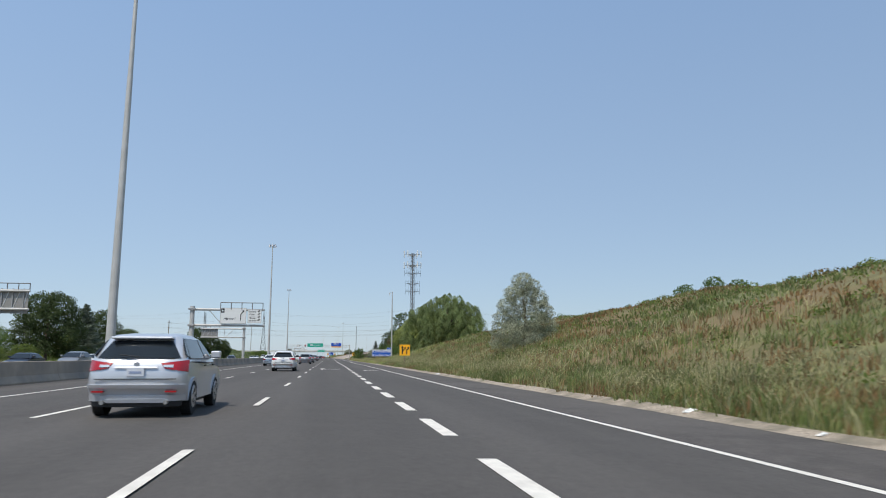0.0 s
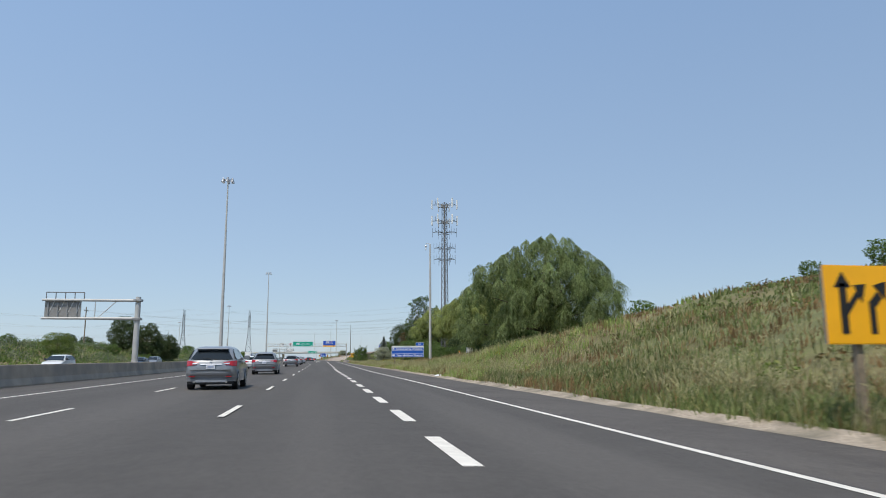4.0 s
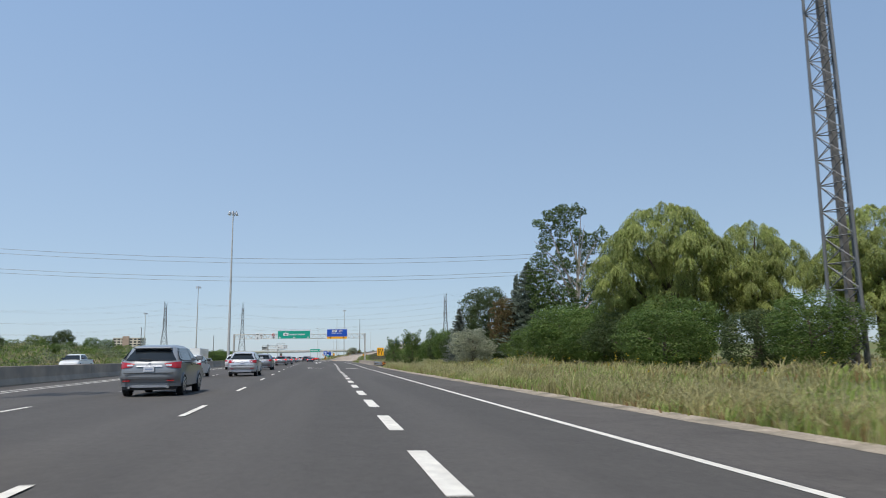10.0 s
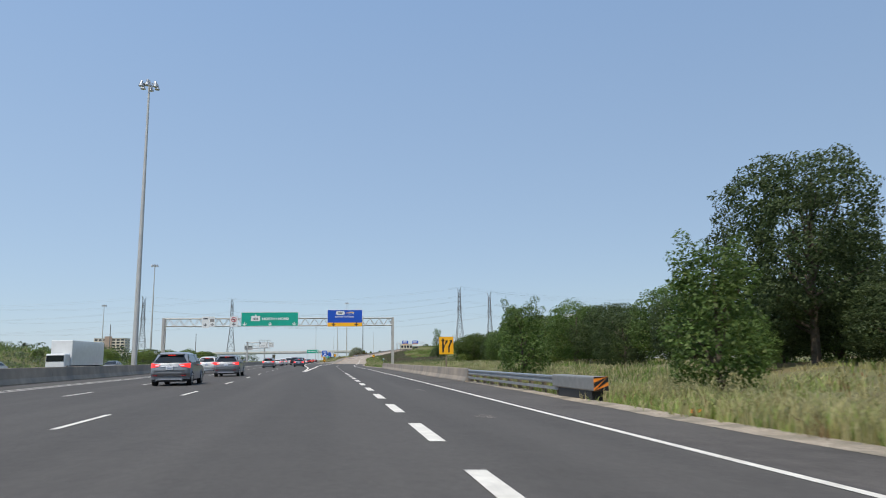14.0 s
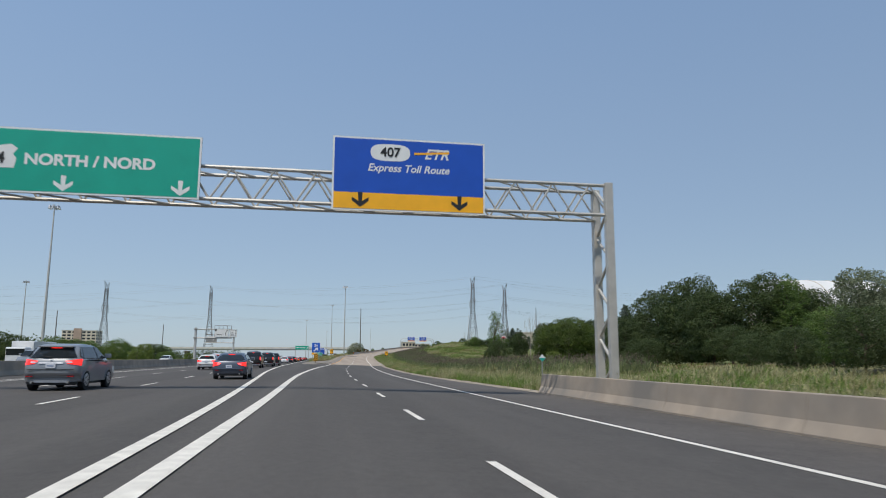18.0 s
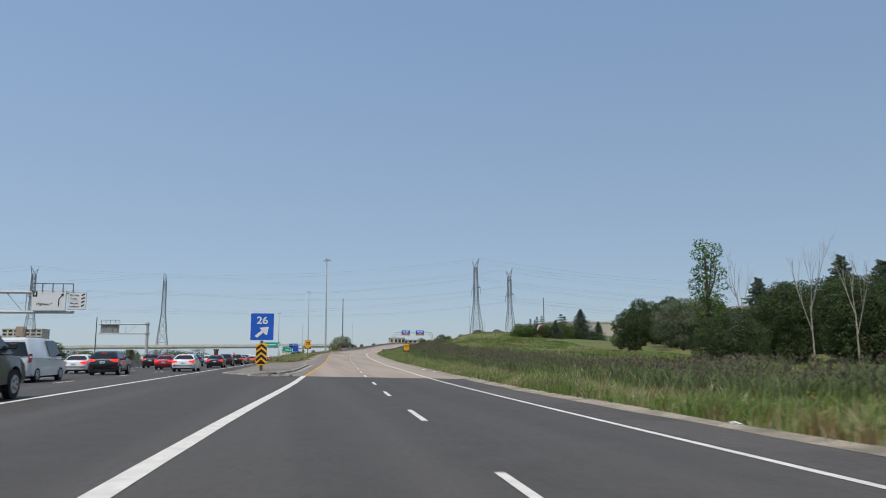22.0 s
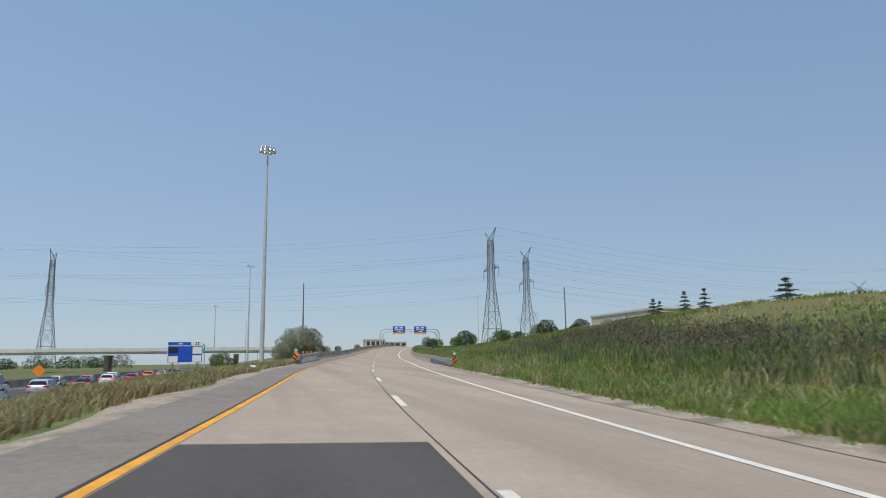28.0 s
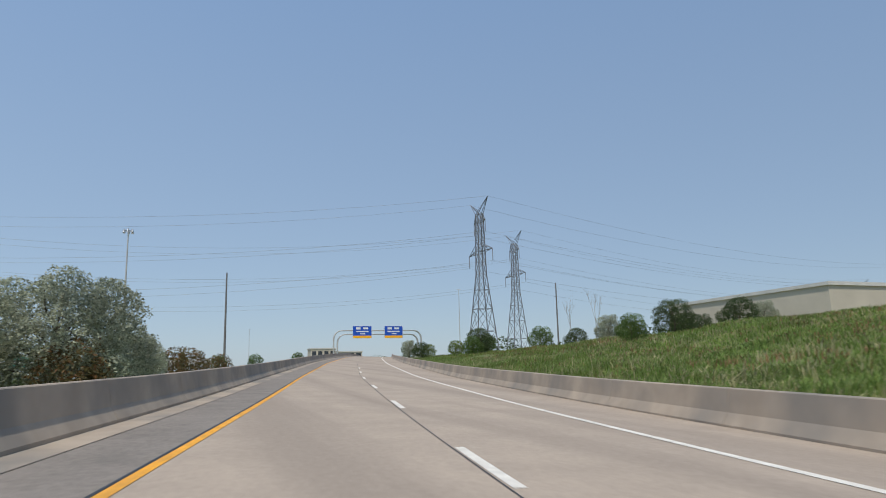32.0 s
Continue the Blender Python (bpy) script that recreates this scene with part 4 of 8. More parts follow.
s2 = thing("blue_toll_route_sign", 0, 416.55, 0, "blue overhead toll route sign with a yellow strip", "road sign")
framed(s2, 0.7, 6.5, 6.6, 9.42, SIGN_BLUE)
part("yellow_strip", boxed(0.77, 6.43, -0.05, -0.044, 6.67, 7.28), SIGN_YELLOW, s2)
ov = [(2.85 + 0.75 * math.copysign(abs(math.cos(a)) ** 0.6, math.cos(a)), 8.86 + 0.33 * math.copysign(abs(math.sin(a)) ** 0.8, math.sin(a))) for a in [2 * math.pi * i / 28 for i in range(28)]]
part("route_oval", flat_shape(ov, -0.052), SIGN_WHITE, s2, "white oval route marker")
letters("407", 0.5, 2.85, 8.86, SIGN_BLACK, s2, -0.066)
letters("ETR", 0.55, 4.6, 8.85, SIGN_WHITE, s2, -0.05, shear=0.35)
part("swoosh", flat_shape([(3.75, 8.82), (5.1, 8.92), (5.1, 9.0), (3.75, 8.9)], -0.058), SIGN_YELLOW, s2)
letters("Express Toll Route", 0.4, 3.55, 8.25, SIGN_WHITE, s2, -0.05, shear=0.25)
down_arrow(s2, 1.75, 6.98, 0.62, SIGN_BLACK, -0.06)
down_arrow(s2, 5.5, 6.98, 0.62, SIGN_BLACK, -0.06)

s3 = thing("truck_ban_sign", 0, 416.55, 0, "small white lane sign with a red ring and an arrow", "road sign")
framed(s3, -14.75, -13.55, 6.7, 8.35, SIGN_WHITE, edge=0.03)
ring = bmesh.new()
for i in range(20):
    a, b = 2 * math.pi * i / 20, 2 * math.pi * (i + 1) / 20
    beam(ring, (-14.15 + 0.36 * math.cos(a), -0.06, 7.85 + 0.36 * math.sin(a)), (-14.15 + 0.36 * math.cos(b), -0.06, 7.85 + 0.36 * math.sin(b)), 0.05, None, 5)
beam(ring, (-14.4, -0.06, 8.1), (-13.9, -0.06, 7.6), 0.04, None, 5)
part("red_ring", ring, SIGN_RED, s3)
part("truck_symbol", flat_shape([(-14.38, 7.75), (-13.95, 7.75), (-13.95, 7.85), (-14.05, 7.95), (-14.38, 7.95)], -0.056), SIGN_BLACK, s3)
down_arrow(s3, -14.15, 7.08, 0.55, SIGN_BLACK, -0.055)
s4 = thing("lane_sign", 0, 416.55, 0, "small white overhead lane sign with black symbols", "road sign")
framed(s4, -19.1, -18.0, 6.5, 8.35, SIGN_WHITE, edge=0.03)
framed(s4, -17.95, -17.1, 6.7, 8.35, SIGN_WHITE, edge=0.03)
part("bar", flat_shape([(-18.9, 7.9), (-18.2, 7.9), (-18.2, 8.1), (-18.9, 8.1)], -0.055), SIGN_BLACK, s4)
part("bar", flat_shape([(-17.85, 7.5), (-17.2, 7.5), (-17.2, 8.0), (-17.85, 8.0)], -0.055), SIGN_BACK, s4)
down_arrow(s4, -18.55, 7.0, 0.5, SIGN_BLACK, -0.055)
down_arrow(s4, -17.5, 7.05, 0.45, SIGN_BLACK, -0.055)


def cantilever(x, y, reach, height, label, sign_x0, sign_x1, facing=True, twin=True):
    """A cantilever sign support: a round post, two tubes and a walkway rail; reach is signed."""
    t = thing("cantilever_gantry", x, y, 0, label, "sign gantry", "cantilever gantries")
    part("post", beam(bmesh.new(), (0, 0, -0.3), (0, 0, height + 0.3), 0.32, 0.27, 14), POLE_GREY, t)
    part("post_cap", boxed(-0.42, 0.42, -0.42, 0.42, height - 0.2, height + 0.05, 0.03), DULL_STEEL, t)
    part("post_collar", boxed(-0.42, 0.42, -0.42, 0.42, height - 2.2, height - 1.95, 0.03), DULL_STEEL, t)
    for z in (height - 0.1, height - 2.05):
        part("tube", beam(bmesh.new(), (0, 0, z), (reach, 0, z), 0.16, 0.13, 12), POLE_GREY, t)
    part("brace", bars([((reach * 0.22, 0, height - 0.1), (reach * 0.42, 0, height - 2.0)), ((reach * 0.45, 0, height - 0.1), (reach * 0.45, 0, height - 2.05))], 0.045, 6), POLE_GREY, t)
    part("walkway", bars([((sign_x0 + k * (sign_x1 - sign_x0) / 4, -0.4 if facing else 0.4, height - 0.1), (sign_x0 + k * (sign_x1 - sign_x0) / 4, -0.4 if facing else 0.4, height + 0.75)) for k in range(5)]
                         + [((sign_x0, -0.4 if facing else 0.4, height + 0.75), (sign_x1, -0.4 if facing else 0.4, height + 0.75))], 0.05, 4), DARK_POLE, t)
    part("footing", boxed(-0.6, 0.6, -0.6, 0.6, -0.4, 0.9, 0.05), CONCRETE, t)
    return t


def hov_sign(x, y, z):
    """A white lane-exit sign and its smaller neighbour, facing the traffic."""
    t = thing("lane_exit_sign", x, y, z, "white overhead sign with black lettering and a bent arrow", "road sign", "white overhead signs")
    framed(t, 0.0, 3.1, 0.0, 1.95, SIGN_WHITE, edge=0.04, edge_mat=SIGN_BACK)
    part("symbol_box", boxed(0.08, 0.48, -0.056, -0.046, 1.35, 1.88), SIGN_BLACK, t)
    part("diamond", flat_shape([(0.2, 1.62), (0.28, 1.45), (0.36, 1.62), (0.28, 1.8)], -0.064), SIGN_WHITE, t)
    letters("Highway 7", 0.34, 1.15, 0.62, SIGN_BLACK, t, -0.052)
    part("arrow_shaft", flat_shape([(2.4, 0.4), (2.5, 0.4), (2.5, 1.1), (2.74, 1.45), (2.66, 1.52), (2.4, 1.15)], -0.056), SIGN_BLACK, t)
    part("arrow_head", flat_shape([(2.58, 1.62), (2.86, 1.68), (2.84, 1.36)], -0.056), SIGN_BLACK, t)
    u = thing("no_crossing_sign", x + 3.2, y, z, "small white overhead sign with rows of black text", "road sign", "white overhead signs")
    framed(u, 0.1, 1.75, 0.1, 1.8, SIGN_WHITE, edge=0.03, edge_mat=SIGN_BACK)
    letters("Do Not", 0.26, 0.65, 1.5, SIGN_BLACK, u, -0.052)
    letters("Cross", 0.26, 0.6, 1.18, SIGN_BLACK, u, -0.052)
    letters("Ne pas", 0.26, 0.65, 0.72, SIGN_BLACK, u, -0.052)
    letters("traverser", 0.24, 0.68, 0.4, SIGN_BLACK, u, -0.052)
    part("rule", boxed(0.3, 1.05, -0.056, -0.046, 0.94, 0.96), SIGN_BLACK, u)
    for k in range(4):
        part("stripe", flat_shape([(1.3, 0.35 + 0.36 * k), (1.6, 0.5 + 0.36 * k), (1.6, 0.66 + 0.36 * k), (1.3, 0.51 + 0.36 * k)], -0.056), SIGN_BLACK, u)
    return t


cantilever(-16.9, 89.7, 8.7, 7.1, "grey tubular cantilever gantry beside the median", 3.4, 8.5)
hov_sign(-13.5, 89.35, 5.25)
cantilever(-19.5, 165.0, -9.6, 7.6, "grey tubular cantilever gantry for oncoming traffic", -9.4, -5.6, facing=False)
bk = thing("reversed_sign", -28.9, 165.2, 5.7, "back of an overhead sign with metal ribs", "road sign")
part("panel", boxed(0, 3.6, 0.0, 0.06, 0, 1.85), SIGN_BACK, bk)
for k in range(4):
    part("rib", boxed(0.3 + 0.95 * k, 0.4 + 0.95 * k, -0.12, 0.0, -0.05, 1.9), DULL_STEEL, bk)
    part("brace", bars([((0.3 + 0.95 * k, -0.02, 0.1), (0.95 + 0.95 * k if k < 3 else 3.5, -0.02, 1.7))], 0.03, 4), SIGN_WHITE, bk)
cantilever(-46.0, 80.0, 14.2, 8.2, "grey tubular cantilever gantry for oncoming traffic", 9.5, 14.0, facing=False)
copy_thing(bk, pose(-36.1, 80.2, 5.7) @ Matrix.Diagonal((1.14, 1, 1.4, 1)))
cantilever(-27.2, 558.7, 8.0, 7.8, "grey tubular cantilever gantry above the queue", 4.2, 7.9)
hov_sign(-23.0, 558.4, 5.9)
cantilever(-28.0, 640.0, -9.5, 8.4, "grey tubular cantilever gantry for oncoming traffic", -9.2, -5.6, facing=False)
copy_thing(bk, pose(-37.2, 640.2, 6.5))

tg = thing("sign_gantry", 72.4, 900, float(ramp_z(72, 900)), "far tubular sign gantry with rounded corners over the ramp", "sign gantry")
for yy in (-0.4, 0.4):
    for w, top in ((12.2, 7.0), (11.2, 6.0)):
        pts = [(-w, 0)] + [(-w + 2.2 - 2.2 * math.cos(a), top - 2.2 + 2.2 * math.sin(a)) for a in (0, 0.4, 0.8, 1.2, 1.57)] + [(w - 2.2 + 2.2 * math.sin(a), top - 2.2 + 2.2 * math.cos(a)) for a in (0, 0.4, 0.8, 1.2, 1.57)] + [(w, 0)]
        part("tube", bars([((a[0], yy, a[1]), (b[0], yy, b[1])) for a, b in zip(pts, pts[1:])], 0.14, 8), POLE_GREY, tg)
for k, x in enumerate((-4.6, 4.1)):
    t = thing("blue_toll_route_sign", 72.4 + x, 899.3, float(ramp_z(72, 900)), "blue overhead toll route sign far along the ramp", "road sign", "toll gantry signs")
    framed(t, -2.6, 2.6, 4.9, 8.2, SIGN_BLUE)
    part("hanger", boxed(-1.5, 1.5, 0.02, 0.5, 5.8, 7.1), DULL_STEEL, t)
    part("yellow_strip", boxed(-2.5, 2.5, -0.06, -0.045, 4.97, 5.6), SIGN_YELLOW, t)
    part("route_oval", boxed(-1.7, -0.5, -0.06, -0.045, 7.25, 7.85, 0.0), SIGN_WHITE, t)
    part("text_bar", boxed(0.2, 1.6, -0.06, -0.045, 7.3, 7.8), SIGN_WHITE, t)
    part("text_bar", boxed(-1.7, 1.7, -0.06, -0.045, 6.55, 6.85), SIGN_WHITE, t)
    part("text_bar", boxed(-0.6, 0.8, -0.06, -0.045, 5.95, 6.2), SIGN_WHITE, t)


# ---- roadside signs ----
def lane_diagram_sign(x, y, z, w, h, foot):
    t = thing("lane_diagram_sign", x, y, z, "yellow sign with black lane arrows on posts in the grass", "road sign", "lane diagram signs")
    framed(t, -w / 2, w / 2, 0, h, SIGN_YELLOW, edge=0.02, edge_mat=SIGN_YELLOW)
    for px in (-w * 0.0,):
        part("post", boxed(px - 0.07, px + 0.07, 0.04, 0.18, -foot, h * 0.9), WOOD_POST, t)
    u = w / 1.45
    part("arrow_shaft", flat_shape([(-0.42 * u, 0.2), (-0.26 * u, 0.2), (-0.26 * u, h - 0.35), (-0.42 * u, h - 0.35)], -0.056), SIGN_BLACK, t)
    part("arrow_head", flat_shape([(-0.52 * u, h - 0.42), (-0.16 * u, h - 0.42), (-0.34 * u, h - 0.12)], -0.056), SIGN_BLACK, t)
    part("arrow_branch", flat_shape([(-0.26 * u, 0.55), (0.0 * u, h - 0.6), (-0.06 * u, h - 0.5), (-0.26 * u, 0.75)], -0.056), SIGN_BLACK, t)
    part("arrow_head", flat_shape([(-0.1 * u, h - 0.38), (0.16 * u, h - 0.36), (0.06 * u, h - 0.72)], -0.056), SIGN_BLACK, t)
    part("arrow_shaft", flat_shape([(0.2 * u, 0.2), (0.34 * u, 0.2), (0.34 * u, 0.7), (0.5 * u, h - 0.62), (0.4 * u, h - 0.5), (0.2 * u, 0.8)], -0.056), SIGN_BLACK, t)
    part("arrow_head", flat_shape([(0.32 * u, h - 0.38), (0.62 * u, h - 0.3), (0.58 * u, h - 0.66)], -0.056), SIGN_BLACK, t)
    return t


lane_diagram_sign(10.3, 97.0, 1.42, 1.45, 1.5, 1.6)
lane_diagram_sign(12.5, 369.5, 1.6, 1.45, 1.75, 2.2)

k = thing("attraction_sign", 15.4, 210.0, 1.4, "wide blue attraction sign with white lettering on posts", "road sign")
framed(k, -2.9, 2.9, 0, 1.98, SIGN_BRIGHT_BLUE, edge=0.05)
part("white_strip", boxed(-2.86, 2.86, -0.055, -0.044, 1.7, 1.95), SIGN_WHITE, k)
part("faded_bar", boxed(-0.5, 0.35, -0.062, -0.054, 1.77, 1.86), SIGN_BACK, k, "unreadable faded lettering")
for z in (0.62, 1.2):
    part("rule", boxed(-2.86, 2.86, -0.055, -0.044, z - 0.025, z + 0.025), SIGN_WHITE, k)
letters("Kindred Spirits Orchestra", 0.46, 0.27, 1.44, SIGN_WHITE, k, -0.05, squeeze=0.98)
letters("Flato Markham Theatre", 0.46, 0.3, 0.3, SIGN_WHITE, k, -0.05, squeeze=1.05)
part("emblem", flat_shape([(-2.78, 1.25), (-2.6, 1.38), (-2.4, 1.25), (-2.46, 1.62), (-2.58, 1.67), (-2.7, 1.62)], -0.056), SIGN_WHITE, k, "white star-like emblem")
part("emblem", flat_shape([(-2.78, 0.45), (-2.52, 0.5), (-2.3, 0.44), (-2.32, 0.2), (-2.45, 0.1), (-2.55, 0.22), (-2.65, 0.14), (-2.76, 0.25)], -0.056), SIGN_WHITE, k, "white double-mask emblem")
for px in (-2.3, -0.8, 0.7, 2.2):
    part("post", boxed(px - 0.08, px + 0.08, 0.03, 0.19, -1.9, 1.7), WOOD_POST, k)
framed(k, 1.45, 2.85, 2.0, 2.6, SIGN_BRIGHT_BLUE, edge=0.03)
letters("27", 0.46, 2.15, 2.3, SIGN_WHITE, k, -0.05)

ex = thing("exit_number_sign", 0.08, 534.8, 2.34, "blue exit sign with a white arrow on a wooden post", "road sign")
framed(ex, -0.84, 0.84, 0, 1.98, SIGN_BRIGHT_BLUE, edge=0.045)
letters("26", 0.72, 0, 1.42, SIGN_WHITE, ex, -0.05, squeeze=1.1)
part("arrow_shaft", flat_shape([(-0.5, 0.34), (-0.34, 0.2), (0.12, 0.6), (-0.02, 0.75)], -0.056), SIGN_WHITE, ex)
part("arrow_head", flat_shape([(-0.2, 0.92), (0.46, 0.98), (0.34, 0.38), (0.24, 0.42), (-0.1, 0.8)], -0.056), SIGN_WHITE, ex)
part("post", boxed(-0.1, 0.1, 0.04, 0.22, -2.1, 1.5), WOOD_POST, ex, "weathered wooden post")
ch = thing("chevron_board", 0.08, 534.7, 0.62, "yellow chevron board with black upward chevrons", "road marker")
part("board", flat_shape([(-0.38, 0.12), (-0.28, 0), (0.28, 0), (0.38, 0.12), (0.38, 1.4), (0.28, 1.52), (-0.28, 1.52), (-0.38, 1.4)], -0.03, 0.03), SIGN_YELLOW, ch)
for i in range(4):
    z = 0.04 + 0.38 * i
    pts = [(-0.36, max(z - 0.16, 0.1)), (0, z + 0.14), (0.36, max(z - 0.16, 0.1)), (0.36, z + 0.05), (0, z + 0.35), (-0.36, z + 0.05)]
    part("chevron", flat_shape([(a, min(b, 1.5)) for a, b in pts], -0.042), SIGN_BLACK, ch)


def speed_sign(x, y, z, foot):
    t = thing("advisory_speed_sign", x, y, z, "yellow advisory speed sign on a post at the ramp", "road sign", "advisory speed signs")
    framed(t, -0.47, 0.47, 0.3, 1.28, SIGN_YELLOW, edge=0.025, edge_mat=SIGN_BLACK)
    part("tab", boxed(-0.47, 0.47, -0.05, 0.01, 0.0, 0.28), SIGN_BLACK, t)
    part("tab_face", boxed(-0.44, 0.44, -0.056, -0.049, 0.2, 0.26), SIGN_YELLOW, t)
    letters("70", 0.66, 0, 0.82, SIGN_BLACK, t, -0.05)
    letters("km/h", 0.24, 0, 0.13, SIGN_YELLOW, t, -0.055)
    part("post", boxed(-0.06, 0.06, 0.04, 0.15, -foot, 1.1), WOOD_POST, t)
    return t


speed_sign(4.35, 591.5, 2.4, 2.4)
speed_sign(20.4, 597.3, 1.95, 2.6)

bt = thing("blue_service_sign", 2.8, 729.0, 3.05, "blue service sign with white panels beside the highway", "road sign")
framed(bt, -2.3, 2.3, 0.0, 2.3, SIGN_BLUE, edge=0.05)
framed(bt, -2.3, 0.75, 2.32, 2.85, SIGN_BLUE, edge=0.04)
framed(bt, 0.8, 2.3, 2.32, 2.85, SIGN_WHITE, edge=0.04)
letters("27", 0.5, 1.55, 2.58, SIGN_BLACK, bt, -0.05, squeeze=1.2)
part("panel", boxed(0.95, 2.15, -0.06, -0.046, 0.12, 1.0), SIGN_WHITE, bt)
part("panel", boxed(0.95, 2.15, -0.06, -0.046, 1.2, 2.15), SIGN_WHITE, bt)
part("panel", boxed(-2.15, -0.95, -0.06, -0.046, 0.08, 0.9), SIGN_WHITE, bt)
part("panel", boxed(-2.15, -0.95, -0.06, -0.046, 1.3, 2.1), SIGN_BLACK, bt, "dark panel")
part("bar", boxed(-0.9, -0.4, -0.06, -0.046, 2.5, 2.66), SIGN_WHITE, bt)
for px in (-1.6, 1.6):
    part("post", boxed(px - 0.1, px + 0.1, 0.05, 0.25, -3.2, 2.6), WOOD_POST, bt)
gt = thing("overhead_exit_sign", -10.5, 905.0, 7.2, "wide green overhead exit sign before the overpass", "road sign")
framed(gt, -4.8, 4.8, 0.0, 2.9, SIGN_GREEN, edge=0.08)
for px, wd in ((-3.0, 1.2), (0.4, 2.0)):
    part("text_bar", boxed(px - wd, px + wd, -0.06, -0.046, 1.2, 1.7), SIGN_WHITE, gt, "unreadable white lettering")
part("arrow", flat_shape([(3.2, 0.6), (3.5, 0.4), (4.1, 1.5), (4.4, 1.4), (4.2, 2.3), (3.4, 1.8), (3.75, 1.7)], -0.06), SIGN_WHITE, gt)
for px in (-4.6, 4.6):
    part("post", beam(bmesh.new(), (px, 0.3, -7.3), (px, 0.3, 2.9), 0.22, 0.18, 10), POLE_GREY, gt)
yb = thing("yellow_panel_sign", -1.2, 797.0, 3.2, "wide yellow information sign on posts", "road sign")
framed(yb, -1.6, 1.6, 0.0, 1.8, SIGN_YELLOW, edge=0.05, edge_mat=SIGN_BLACK)
part("text_bar", boxed(-1.2, 0.4, -0.06, -0.046, 0.9, 1.2), SIGN_BLACK, yb, "unreadable black lettering")
part("emblem", flat_shape([(0.7, 0.6), (1.2, 0.6), (1.3, 1.1), (0.95, 1.3), (0.6, 1.1)], -0.056), SIGN_BLACK, yb)
for px in (-1.1, 1.1):
    part("post", boxed(px - 0.08, px + 0.08, 0.05, 0.2, -3.4, 1.6), WOOD_POST, yb)
od = thing("orange_diamond_sign", -18.6, 742.0, 1.0, "orange diamond construction sign beside the median", "road sign")
part("panel", flat_shape([(0, 0.2), (0.95, 1.15), (0, 2.1), (-0.95, 1.15)], -0.02, 0.02), ORANGE, od)
part("post", boxed(-0.05, 0.05, 0.01, 0.1, -1.0, 1.8), DULL_STEEL, od)
wb = thing("reversed_sign", -21.0, 101.0, 0, "plain white back of a sign on a single post", "road sign")
part("panel", boxed(-0.85, 0.85, -0.03, 0.03, 1.9, 4.3), SIGN_WHITE, wb)
part("post", boxed(-0.06, 0.06, 0.03, 0.13, 0, 4.2), DULL_STEEL, wb)
gx1 = thing("exit_name_sign", 1.0, 620.0, 2.15, "tilted green exit name sign with a white tab on a post", "road sign")
framed(gx1, -0.95, 0.95, 0.0, 0.95, SIGN_GREEN, edge=0.04)
letters("Langstaff", 0.34, 0.15, 0.47, SIGN_WHITE, gx1, -0.05, squeeze=0.95)
part("tab", boxed(-1.7, -1.0, -0.05, 0.0, 0.15, 0.95), SIGN_WHITE, gx1)
part("post", boxed(-0.07, 0.07, 0.04, 0.18, -2.6, 0.8), WOOD_POST, gx1)
gx1.matrix_basis = pose(1.0, 620.0, 2.15, 0, 10, 0)

cz = float(ground_z(23.0, 192.4))
cab = thing("utility_cabinet", 23.0, 192.4, cz, "pale grey utility cabinet on a stand in the grass", "utility cabinet")
part("body", boxed(-0.46, 0.46, -0.3, 0.3, 1.76 - cz, 2.84 - cz, 0.03), FACADE_WHITE, cab)
part("door", boxed(-0.42, 0.42, -0.32, -0.302, 1.82 - cz, 2.76 - cz, 0.005), FACADE_WHITE, cab)
part("roof", boxed(-0.5, 0.5, -0.34, 0.34, 2.842 - cz, 2.89 - cz, 0.01), DULL_STEEL, cab)
for px in (-0.38, 0.38):
    part("leg", boxed(px - 0.05, px + 0.05, -0.2, 0.2, -0.3, 1.758 - cz), DULL_STEEL, cab)
mz = float(ground_z(17.9, 174.3))
mk = thing("marker_post", 17.9, 174.3, mz, "leaning white marker post with an orange top", "marker post")
part("stake", beam(bmesh.new(), (0.05, 0, -0.3), (-0.1, 0, 1.9 - mz), 0.07, 0.065, 10), FACADE_WHITE, mk)
part("cap", beam(bmesh.new(), (-0.101, 0, 1.9 - mz), (-0.125, 0, 2.12 - mz), 0.085, 0.06, 10), ORANGE, mk, "faded orange top")


# ---- cell tower ----
ct = thing("cell_tower", 28.8, 247.5, float(ground_z(28.8, 247.5)), "tall lattice cell tower with white panel antennas", "cell tower")
TH = 38.4


def tri(z):
    w = 1.05 - 0.4 * z / TH
    return [(w * math.cos(a), w * math.sin(a), z) for a in (0.4, 0.4 + 2.094, 0.4 + 4.189)]


